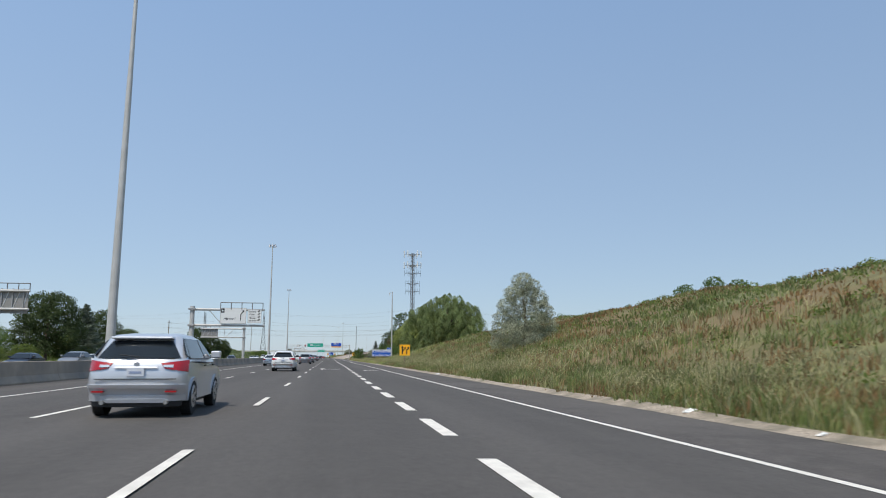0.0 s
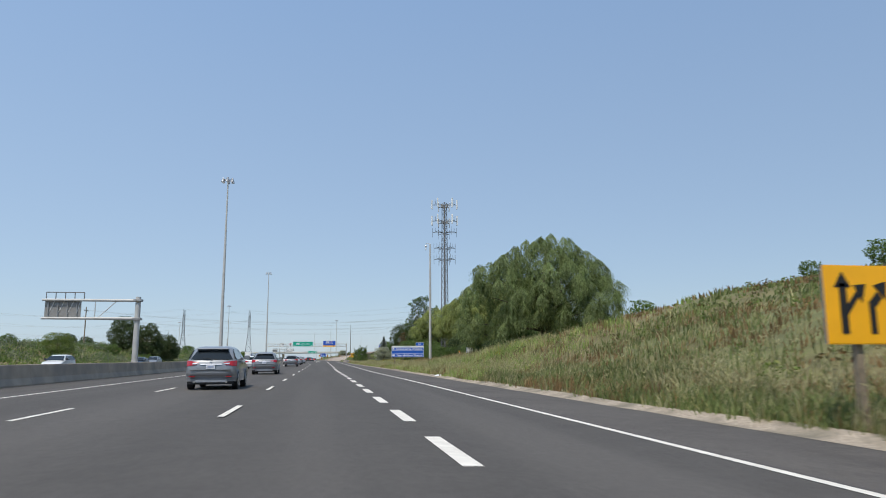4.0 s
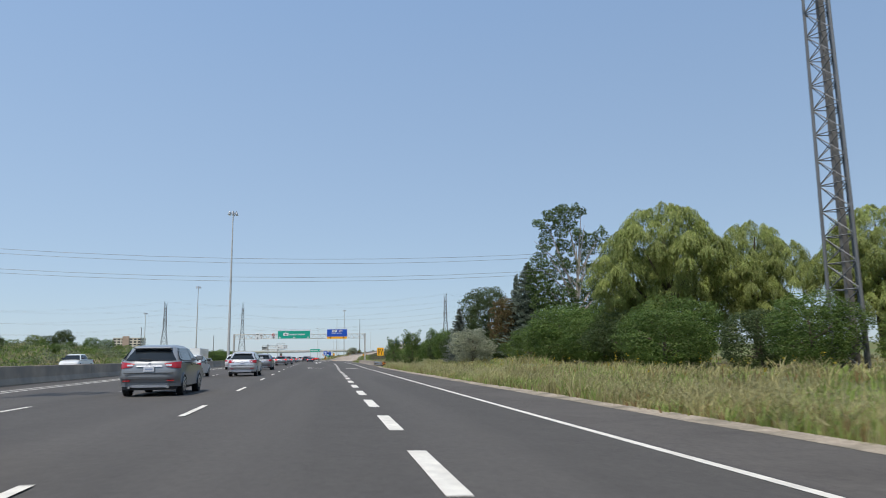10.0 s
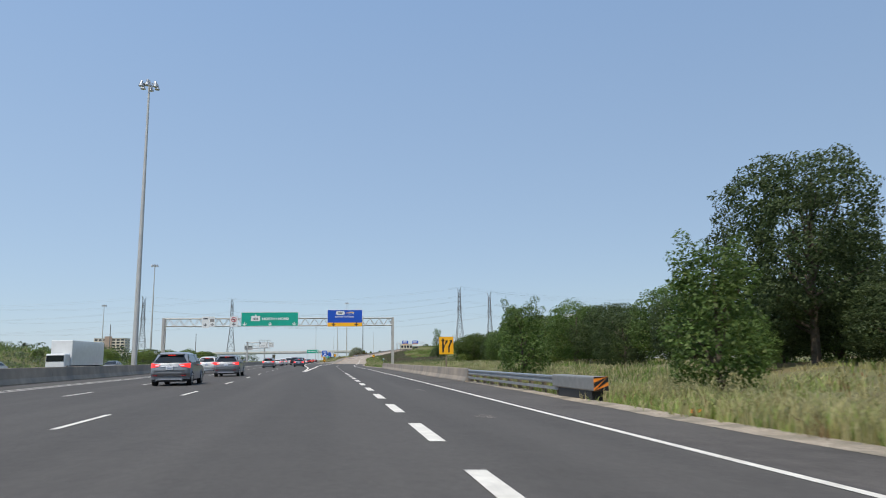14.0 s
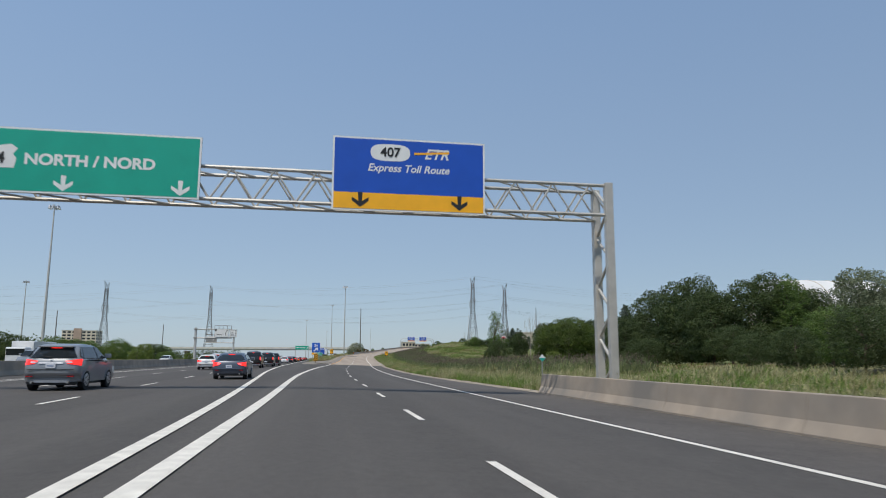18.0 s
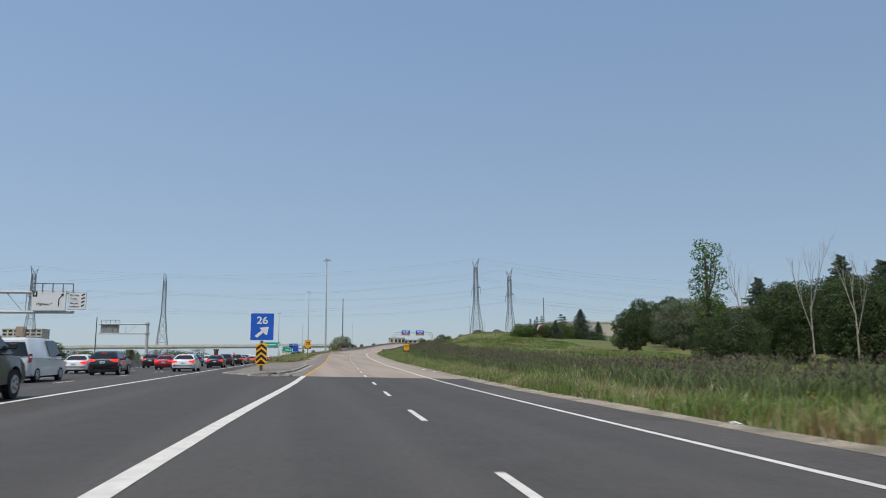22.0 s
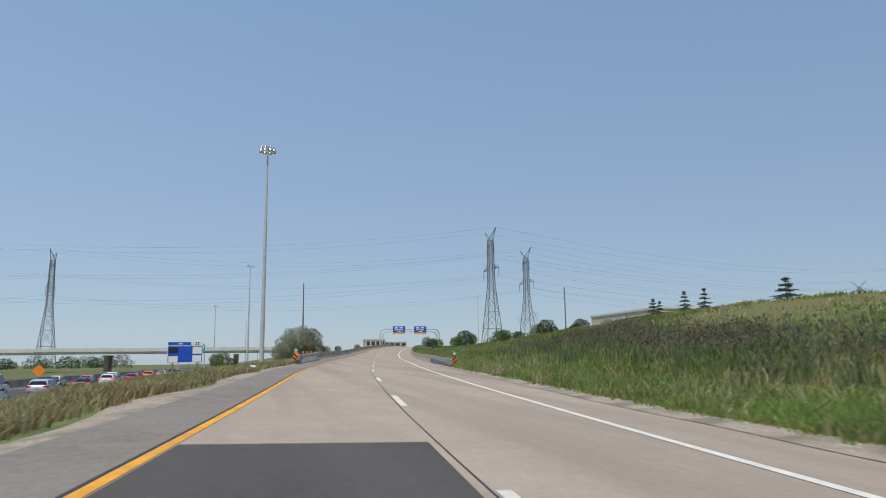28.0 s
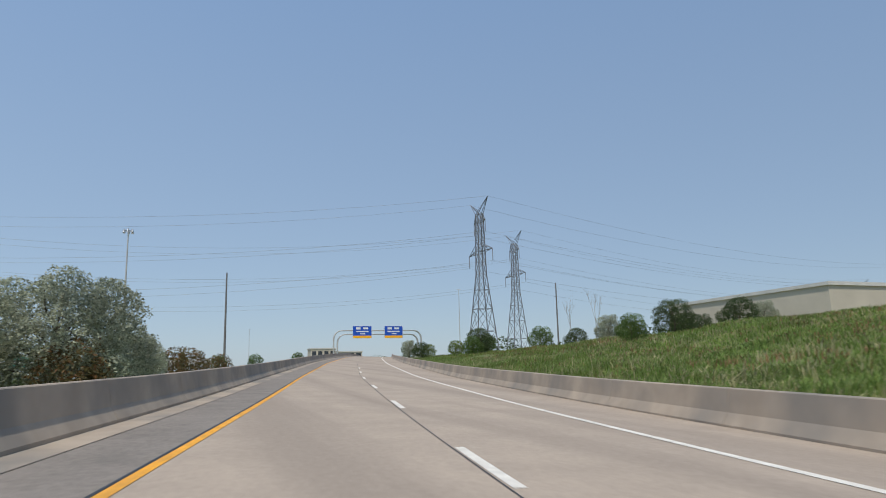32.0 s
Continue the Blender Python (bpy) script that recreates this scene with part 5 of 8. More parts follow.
for i in range(3):
    part("leg", beam(bmesh.new(), tri(0)[i], tri(TH)[i], 0.1, 0.07, 8), PYLON_STEEL, ct)
for j in range(26):
    a, b = tri(TH * j / 26), tri(TH * (j + 1) / 26)
    part("bracing", bars([(a[i], b[(i + 1) % 3]) for i in range(3)] + [(b[i], a[(i + 1) % 3]) for i in range(3)] + [(b[i], b[(i + 1) % 3]) for i in range(3)], 0.032, 4), PYLON_STEEL, ct)
part("cable_run", boxed(-0.18, 0.18, -0.12, 0.12, 0.5, TH - 1), DARK_POLE, ct, "dark bundle of cables")
for z, reach, ants in ((TH - 0.6, 2.6, True), (TH - 4.6, 2.6, True), (TH - 7.4, 2.6, False), (TH - 11.2, 2.2, False), (TH - 13.9, 2.2, False)):
    for i in range(3):
        a = 0.4 + math.pi / 3 + 2.094 * i
        c, s = math.cos(a), math.sin(a)
        p0, p1 = (0.4 * c, 0.4 * s, z), (reach * c, reach * s, z)
        e0, e1 = (reach * c - 1.3 * s, reach * s + 1.3 * c), (reach * c + 1.3 * s, reach * s - 1.3 * c)
        part("mount", bars([(p0, p1), ((*e0, z), (*e1, z)), (p0, (*e0, z)), (p0, (*e1, z)), ((*e0, z - 1.1), (*e0, z + 1.1)), ((*e1, z - 1.1), (*e1, z + 1.1)), (p1, (p1[0], p1[1], z + 1.0))], 0.045, 5), PYLON_STEEL, ct)
        if ants:
            for q, (ex_, ey_) in enumerate((e0, e1)):
                bm = boxed(-0.16, 0.16, -0.1, 0.1, -1.15, 1.15, 0.03)
                bm.transform(Matrix.Translation((ex_ + 0.15 * c, ey_ + 0.15 * s, z + 0.15)) @ Matrix.Rotation(a, 4, "Z"))
                part("panel_antenna", bm, SIGN_WHITE, ct, "white panel antenna")
            part("radio_unit", boxed(0.7 * c - 0.25, 0.7 * c + 0.25, 0.7 * s - 0.2, 0.7 * s + 0.2, z - 0.6, z + 0.2, 0.02), DULL_STEEL, ct)
part("footing", boxed(-1.6, 1.6, -1.6, 1.6, -0.8, 0.15), CONCRETE, ct)


# ---- power lines ----
ARM = Vector((0.6, -18.0, 0)).normalized()


def pylon(x, y, z, h, label="tall steel lattice pylon with crossarms and peaks"):
    t = thing("pylon", x, y, z, label, "pylon", "lattice pylons")
    along = Vector((-ARM.y, ARM.x, 0))

    def ring(f):
        w = 4.5 + (1.5 - 4.5) * min(f / 0.52, 1) if f < 0.52 else 1.5 - 0.4 * (f - 0.52) / 0.4
        return [Vector((0, 0, h * f)) + (ARM * sx + along * sy) * w for sx, sy in ((1, 1), (-1, 1), (-1, -1), (1, -1))]
    levels = [0, 0.16, 0.3, 0.42, 0.52, 0.6, 0.67, 0.74, 0.8, 0.86, 0.91]
    for i in range(4):
        part("leg", bars([(ring(a)[i], ring(b)[i]) for a, b in zip(levels, levels[1:])], 0.19, 4), PYLON_STEEL, t)
    for a, b in zip(levels, levels[1:]):
        p, q = ring(a), ring(b)
        part("bracing", bars([(p[i], q[(i + 1) % 4]) for i in range(4)] + [(q[i], p[(i + 1) % 4]) for i in range(4)] + [(q[i], q[(i + 1) % 4]) for i in range(4)], 0.1, 4), PYLON_STEEL, t)
    tips = []
    for s in (1, -1):
        for f, reach in ((0.66, 10.5), (0.86, 5.0)):
            tip = Vector((0, 0, h * f)) + ARM * s * reach
            c = [v for v in ring(f) if v.dot(ARM) * s > 0]
            c2 = [v for v in ring(min(f + 0.05, 0.91)) if v.dot(ARM) * s > 0]
            part("crossarm", bars([(v, tip) for v in c + c2] + [((c[0] + tip) / 2, (c[1] + tip) / 2), ((c[0] + tip) / 2, (c2[1] + tip) / 2)], 0.12, 4), PYLON_STEEL, t)
            part("insulator", beam(bmesh.new(), tip, tip - Vector((0, 0, 4.6)), 0.12, None, 6), DARK_POLE, t)
            tips.append(tip - Vector((0, 0, 4.6)))
        peak = Vector((0, 0, h)) + ARM * s * 8.0
        c = ring(0.91)
        part("peak", bars([(v, peak) for v in c], 0.11, 4), PYLON_STEEL, t)
        tips.append(peak)
    return [Vector((x, y, z)) + v for v in tips]


def wires(name, label, ends, sag, r):
    t = tagged(new(name), label, "power lines", "", "")
    for a, b in ends:
        pts = [a.lerp(b, i / 14) - Vector((0, 0, sag * 4 * (i / 14) * (1 - i / 14))) for i in range(15)]
        way = (b - a).normalized()
        across = Vector((-way.y, way.x, 0)).normalized()
        path = [((p.x, p.y, p.z), (across.x, across.y)) for p in pts]
        part("conductor", extrude_path([(r, 0), (0, r), (-r, 0), (0, -r)], path), WIRE, t)
    return t


P0 = pylon(-169.9, 993.0, 3, 59.5)
P1 = pylon(-96.2, 1047.0, 3, 62.5)
P2 = pylon(126.6, 955.0, 9, 59.5)
P3 = pylon(171.2, 1018.0, 9, 61)
P4 = pylon(-480, 1010, 3, 60)
P5 = pylon(-430, 1080, 3, 60)
P6 = pylon(512, 1068, 9, 63)
P7 = pylon(558, 1148, 9, 63)
for a, b in ((P4, P0), (P0, P2), (P2, P6), (P5, P1), (P1, P3), (P3, P7)):
    wires("power_lines", "high-voltage lines strung between lattice pylons", list(zip(a, b)), 9.0, 0.035)
for x, y in ((-62.0, 284.1), (44.0, 291.5)):
    t = thing("utility_pole", x, y, 0.0, "wooden utility pole carrying overhead lines", "utility pole", "wooden utility poles")
    part("shaft", beam(bmesh.new(), (0, 0, -1), (0, 0, 15.1), 0.19, 0.12, 10), WOOD_POST, t)
    for z in (14.15, 12.25):
        part("crossarm", boxed(-0.06, 0.06, -1.75, 1.75, z - 0.1, z + 0.1), WOOD_POST, t)
ends = [(Vector((-62.0, 284.1 + dy, z)), Vector((44.0, 291.5 + dy, z))) for dy, z in ((-1.4, 14.35), (1.5, 14.27), (-1.3, 12.45), (1.45, 12.33))]
wires("overhead_lines", "thin dark lines crossing above the highway", ends, 3.0, 0.018)


# ---- far bridge and buildings ----
br = tagged(new("overpass"), "long pale concrete highway overpass on piers", "bridge")
for i in range(9):
    x0, x1 = -420 + 50 * i, -420 + 50 * (i + 1)
    z = 7.2 + 0.15 * i
    part("deck", boxed(x0, x1 - 0.1, 930, 945, z - 1.1, z, 0.05), PALE_CONCRETE, br)
    part("parapet", boxed(x0, x1 - 0.1, 929.6, 930.0, z - 0.3, z + 1.1), PALE_CONCRETE, br)
    for yy in (934, 941):
        part("pier", beam(bmesh.new(), (x0 + 25, yy, -1), (x0 + 25, yy, z - 1.7), 0.9, None, 12), CONCRETE, br)
    part("pier_cap", boxed(x0 + 24, x0 + 26, 931, 944, z - 2.6, z - 1.7, 0.05), CONCRETE, br)


def block(name, label, x0, x1, y0, y1, z0, z1, wall, rows, cols, glass=True, side_cols=0, band=False):
    """A plain building with rows of real windows on its near and left sides."""
    t = tagged(new(name), label, "building")
    part("wall", boxed(x0, x1, y0, y1, z0, z1), wall, t)
    part("roof", boxed(x0 - 0.3, x1 + 0.3, y0 - 0.3, y1 + 0.3, z1, z1 + 0.6), PALE_CONCRETE, t)
    h = (z1 - z0) / max(rows, 1)
    for r in range(rows):
        zc = z0 + h * (r + 0.5)
        if band:
            part("window", boxed(x0 - 0.06, x0 + 0.02, y0 + 1, y1 - 1, zc - h * 0.22, zc + h * 0.25), GLASS_DARK, t)
            part("window", boxed(x0 + 1, x1 - 1, y0 - 0.06, y0 + 0.02, zc - h * 0.22, zc + h * 0.25), GLASS_DARK, t)
            continue
        for c in range(cols):
            w = (x1 - x0) / cols
            xc = x0 + w * (c + 0.5)
            part("window", boxed(xc - w * 0.34, xc + w * 0.34, y0 - 0.05, y0 + 0.02, zc - h * 0.28, zc + h * 0.28), GLASS_DARK, t)
        for c in range(side_cols):
            w = (y1 - y0) / side_cols
            yc = y0 + w * (c + 0.5)
            part("window", boxed(x1 - 0.02, x1 + 0.05, yc - w * 0.3, yc + w * 0.3, zc - h * 0.28, zc + h * 0.28), GLASS_DARK, t)
    return t


flats = block("apartment_building", "beige mid-rise apartment building with a brown core", -337, -294, 1400, 1428, -1, 37, FACADE_BEIGE, 9, 7, side_cols=4)
part("core", boxed(-322, -312, 1398.6, 1400.2, -1, 40), BRICK_TAN, flats, "brown stair core")
block("office_building", "low beige office building with dark window bands", 112, 150, 612, 702, 4.0, 12.6, FACADE_BEIGE, 2, 5, band=True)
block("warehouse", "long pale warehouse on the hill behind bushes", 123, 190, 801, 842, 6.0, 16.9, FACADE_BEIGE, 0, 0)
block("white_industrial_building", "white industrial building behind roadside trees", 84, 130, 486, 520, -1, 8.0, FACADE_WHITE, 0, 0)
dm = tagged(new("arched_hall"), "white hall with an arched roof behind trees", "building")
prof = [(-5.5, 0)] + [(-5.5 * math.cos(a), 8.2 + 4.4 * math.sin(a)) for a in [math.pi * i / 14 for i in range(15)]] + [(5.5, 0)]
part("shell", extrude_path(prof, [((64.2, 481.0, 0), (0, 1)), ((80.0, 481.0, 0), (0, 1))]), FACADE_WHITE, dm)
part("gable_wall", boxed(64.12, 64.2, 476.0, 486.0, 0.0, 9.0), FACADE_BEIGE, dm, "pale gable wall")
part("gable_window", boxed(64.05, 64.12, 477.5, 484.5, 8.4, 10.6), GLASS_DARK, dm)
for k in range(5):
    part("roof_rib", extrude_path([(u * 1.006, (h - 8.2) * 1.012 + 8.2 if h > 8.2 else h) for u, h in prof], [((66.5 + 3.2 * k, 481.0, 0), (0, 1)), ((66.62 + 3.2 * k, 481.0, 0), (0, 1))]), FACADE_BEIGE, dm)
block("toll_building", "grey glass building beside the far ramp", 84, 97, 1088, 1100, 8, 17.2, FACADE_BEIGE, 2, 4)
block("far_building", "low building far beyond the ramp", 96, 112, 1090, 1100, 10, 15.5, FACADE_BEIGE, 2, 4)

ar = thing("oval_sign", 90.6, 725.0, float(ground_z(90.6, 725)), "white sign with a red oval ring on the hilltop", "sign")
ovl = [(1.5 * math.cos(a), 2.6 + 1.9 * math.sin(a)) for a in [2 * math.pi * i / 24 for i in range(24)]]
part("board", flat_shape([(-1.7, 0.3), (1.7, 0.3), (1.7, 3.4), (1.0, 4.8), (-1.0, 4.8), (-1.7, 3.4)], 0.0, 0.1), SIGN_WHITE, ar)
part("red_oval", flat_shape(ovl, -0.03, 0.02), SIGN_RED, ar)
part("dark_middle", flat_shape([(x * 0.6, 2.6 + (z - 2.6) * 0.6) for x, z in ovl], -0.05, 0.015), SIGN_BLACK, ar)
part("post", boxed(-0.1, 0.1, 0.1, 0.3, -0.6, 3.0), WOOD_POST, ar)

# ---- gore island ----
isl = tagged(new("gore_island"), "concrete kerbed island at the exit gore", "traffic island", "", "structure")
KERB = lambda y: GORE(y) - 1.05 - 0.5 * smooth(536, 527, y)


def island_strip(name, cut, mat, y0, y1, label=""):
    """A strip of the island, swept along its kerb line; cut gives the (x, z) points at y."""
    bm = bmesh.new()
    rows = [[bm.verts.new((x, y, z)) for x, z in cut(float(y))] for y in np.linspace(y0, y1, 20)]
    for a, b in zip(rows, rows[1:]):
        for i in range(len(a) - 1):
            bm.faces.new((a[i], b[i], b[i + 1], a[i + 1]))
    for end_row in (rows[0], rows[-1]):
        if len(end_row) > 2:
            bm.faces.new(end_row)
    bmesh.ops.recalc_face_normals(bm, faces=bm.faces)
    return part(name, bm, mat, isl, label)


def kerb_z(y):
    return float(ramp_z(KERB(y), y))


def far_side(y):
    return min(float(THROUGH(y)) + 2.3 + 2.6 * float(smooth(536, 526, y)), float(KERB(y)) - 0.7)


island_strip("gutter", lambda y: [(float(KERB(y)) + 0.42, kerb_z(y) + 0.004), (float(KERB(y)), kerb_z(y) + 0.01), (float(KERB(y)) - 0.02, kerb_z(y) - 0.1), (float(KERB(y)) + 0.4, kerb_z(y) - 0.1)], PALE_KERB, 527.5, 557, "pale concrete gutter")
island_strip("kerb", lambda y: [(float(KERB(y)) - 0.005, kerb_z(y) - 0.1), (float(KERB(y)) - 0.015, kerb_z(y) + 0.13), (float(KERB(y)) - 0.05, kerb_z(y) + 0.155), (float(KERB(y)) - 0.19, kerb_z(y) + 0.155), (float(KERB(y)) - 0.21, kerb_z(y) - 0.1)], PALE_KERB, 528, 556.5, "weathered concrete kerb")
island_strip("gravel_fill", lambda y: [(float(KERB(y)) - 0.2, kerb_z(y) + 0.135), ((float(KERB(y)) + far_side(y)) / 2, 0.6 * kerb_z(y) + 0.17 + 0.02 * math.sin(3 * y)), (far_side(y) + 0.15, 0.12), (far_side(y), -0.05)], DIRT, 528.2, 556.5, "bare gravelly fill")
island_strip("far_kerb", lambda y: [(far_side(y) + 0.2, 0.0), (far_side(y) + 0.2, 0.15), (far_side(y), 0.13), (far_side(y) - 0.03, -0.05)], PALE_KERB, 528, 540, "broken concrete kerb")
for k, (x, y, w, d, h) in enumerate(((0.15, 526.4, 0.5, 0.5, 0.05), (0.75, 526.2, 0.55, 0.7, 0.07), (1.35, 526.3, 0.5, 0.6, 0.06), (1.95, 526.5, 0.6, 0.7, 0.08), (2.55, 526.9, 0.55, 0.6, 0.05), (0.5, 527.2, 0.8, 0.7, 0.11), (1.35, 527.2, 0.8, 0.7, 0.12), (2.0, 527.4, 0.5, 0.7, 0.11), (-0.1, 527.3, 0.5, 0.7, 0.07))):
    slab = [(x - w * 0.5, y), (x - w * 0.35, y - d * 0.42), (x + w * 0.2, y - d * 0.5), (x + w * 0.5, y - d * 0.2), (x + w * 0.48, y + d * 0.45), (x - w * 0.4, y + d * 0.5)]
    bm = bmesh.new()
    f = bm.faces.new([bm.verts.new((u, v, -0.05)) for u, v in slab])
    made = bmesh.ops.extrude_face_region(bm, geom=[f])
    bmesh.ops.translate(bm, verts=[v for v in made["geom"] if isinstance(v, bmesh.types.BMVert)], vec=(0, 0, 0.05 + 0.02 + h))
    bmesh.ops.recalc_face_normals(bm, faces=bm.faces)
    part("broken_slab", bm, PALE_KERB, isl)
patch("gravel_apron", lambda y: THROUGH(y) + 2.2, lambda y: RAMP_LEFT(y) - 0.02, 556, 580, ground_z, DIRT, 0.03, 1.5, 6, label="bare gravelly ground behind the gore island", category="gravel")


# ---- vehicles ----
def paint(name, colour, metal=0.35):
    m = material(name, colour, 0.34, metal, spread=0.05, scale=1.5, spec=0.6)
    b = m.node_tree.nodes["Principled BSDF"]
    b.inputs["Coat Weight"].default_value, b.inputs["Coat Roughness"].default_value = 0.7, 0.06
    return m


PAINTS = {
    "silver": paint("silver_car_paint", (0.62, 0.63, 0.65), 0.5), "white": paint("white_car_paint", (0.72, 0.72, 0.7), 0.0), "black": paint("black_car_paint", (0.012, 0.012, 0.014), 0.1),
    "grey": paint("grey_car_paint", (0.25, 0.26, 0.272), 0.3), "slate": paint("slate_blue_car_paint", (0.07, 0.085, 0.115), 0.2), "red": paint("red_car_paint", (0.32, 0.014, 0.02), 0.2),
    "blue": paint("blue_car_paint", (0.03, 0.08, 0.2), 0.3), "orange": paint("orange_car_paint", (0.55, 0.17, 0.04), 0.1), "dark": paint("dark_blue_car_paint", (0.018, 0.022, 0.032), 0.3),
}

# length, half width, body outline (y from the rear, z) without arches, cabin outline, wheel places, radius
SHAPES = {
    "sedan": dict(length=4.65, half=0.89, body=[(0.05, 0.32), (0.0, 0.55), (0.04, 0.85), (0.12, 0.98), (0.75, 1.03), (1.5, 1.0), (3.2, 0.95), (4.2, 0.8), (4.55, 0.62), (4.65, 0.4), (4.55, 0.24)],
                  cabin=[(0.55, 1.0), (1.15, 1.36), (1.7, 1.45), (2.4, 1.45), (2.75, 1.38), (3.5, 0.95)], wheels=(0.98, 3.68), r=0.325, rear=((0.6, 1.04), (1.12, 1.34)), tail=(0.62, 0.92)),
    "suv": dict(length=4.6, half=0.93, body=[(0.08, 0.42), (0.0, 0.62), (0.03, 0.95), (0.1, 1.08), (1.6, 1.06), (3.3, 1.03), (4.2, 0.94), (4.52, 0.75), (4.6, 0.48), (4.5, 0.3)],
                cabin=[(0.1, 1.05), (0.5, 1.53), (0.75, 1.6), (1.5, 1.65), (2.25, 1.62), (2.65, 1.54), (3.65, 1.03)], wheels=(0.9, 3.6), r=0.365, rear=((0.14, 1.09), (0.48, 1.51)), tail=(0.8, 1.08)),
    "hatch": dict(length=4.25, half=0.9, body=[(0.06, 0.34), (0.0, 0.55), (0.03, 0.88), (0.1, 0.98), (1.5, 0.98), (3.0, 0.94), (3.85, 0.82), (4.18, 0.62), (4.25, 0.4), (4.15, 0.24)],
                  cabin=[(0.12, 0.96), (0.4, 1.38), (0.6, 1.45), (1.6, 1.48), (2.2, 1.45), (2.5, 1.38), (3.25, 0.94)], wheels=(0.8, 3.4), r=0.325, rear=((0.17, 1.0), (0.37, 1.34)), tail=(0.68, 0.93)),
    "van": dict(length=5.6, half=1.0, body=[(0.05, 0.4), (0.0, 0.6), (0.02, 1.1), (0.03, 1.2), (2.0, 1.2), (4.3, 1.15), (5.2, 1.02), (5.5, 0.8), (5.6, 0.5), (5.5, 0.3)],
                cabin=[(0.03, 1.15), (0.1, 2.0), (0.3, 2.12), (2.0, 2.15), (3.9, 2.12), (4.2, 2.0), (5.0, 1.08)], wheels=(1.1, 4.5), r=0.36, rear=((0.06, 1.25), (0.1, 1.9)), tail=(0.95, 1.35)),
    "pickup": dict(length=5.8, half=1.0, body=[(0.05, 0.55), (0.0, 0.7), (0.03, 1.2), (0.06, 1.32), (1.9, 1.32), (2.0, 1.25), (4.3, 1.25), (5.4, 1.18), (5.72, 0.95), (5.8, 0.6), (5.7, 0.42)],
                   cabin=[(1.95, 1.25), (2.15, 1.8), (2.35, 1.9), (3.3, 1.93), (3.9, 1.9), (4.1, 1.82), (4.75, 1.25)], wheels=(1.15, 4.75), r=0.41, rear=((2.02, 1.33), (2.16, 1.76)), tail=(0.95, 1.28)),
}


def bow(s):
    """How far the ends curve in towards the sides."""
    return 0.03 * s * s + 0.16 * abs(s) ** 7


def swept(outline, half_of, arches=(), radius=0.0, shrink=0.085, stations=(-1, -0.985, -0.95, -0.9, -0.8, -0.5, 0, 0.5, 0.8, 0.9, 0.95, 0.985, 1)):
    """A body swept across its width, with wheel arches cut into the underside and rounded sides."""
    pts = list(outline)
    low_front, low_rear = pts[-1], pts[0]
    under = []
    z = min(low_front[1], low_rear[1])
    for yc in sorted(arches, reverse=True):
        for k in range(9):
            a = math.pi * k / 8
            under.append((yc + radius * math.cos(a), max(z, radius * 0.86) * 0 + z + (radius * 1.0) * math.sin(a) * 1.05))
    pts = pts + [(p[0], p[1]) for p in under]
    cy = sum(p[0] for p in pts) / len(pts)
    cz = sum(p[1] for p in pts) / len(pts)
    bm = bmesh.new()
    rings = []
    n_body = len(outline)
    for s in stations:
        edge = max(0.0, (abs(s) - 0.78) / 0.22) ** 2.6
        ring = []
        for i, (y, z2) in enumerate(pts):
            d = math.hypot(y - cy, z2 - cz)
            k = 1 - shrink * edge / max(d, 0.3) if i < n_body else 1.0
            yy = cy + (y - cy) * k
            end = min(1.0, max(0.0, (abs(y - cy) - 0.7) / 0.9)) if i < n_body else 0
            yy += (bow(s) if yy < cy else -bow(s)) * end
            ring.append(bm.verts.new((s * half_of(z2), yy, cz + (z2 - cz) * k)))
        rings.append(ring)
    n = len(pts)
    for a, b in zip(rings, rings[1:]):
        for i in range(n):
            bm.faces.new((a[i], b[i], b[(i + 1) % n], a[(i + 1) % n]))
    for r in (rings[0], rings[-1]):
        f = bm.faces.new(r)
        bmesh.ops.triangulate(bm, faces=[f])
    bmesh.ops.recalc_face_normals(bm, faces=bm.faces)
    return bm


def panel_on(points, x_of, side, lift=0.008):
    """A thin pane that lies on the cabin's side."""
    bm = bmesh.new()
    a = [bm.verts.new((side * (x_of(z) + lift), y, z)) for y, z in points]
    b = [bm.verts.new((side * (x_of(z) - 0.03), y, z)) for y, z in points]
    bm.faces.new(a)
    for i in range(len(a)):
        bm.faces.new((a[i], b[i], b[(i + 1) % len(a)], a[(i + 1) % len(a)]))
    bmesh.ops.recalc_face_normals(bm, faces=bm.faces)
    return bm


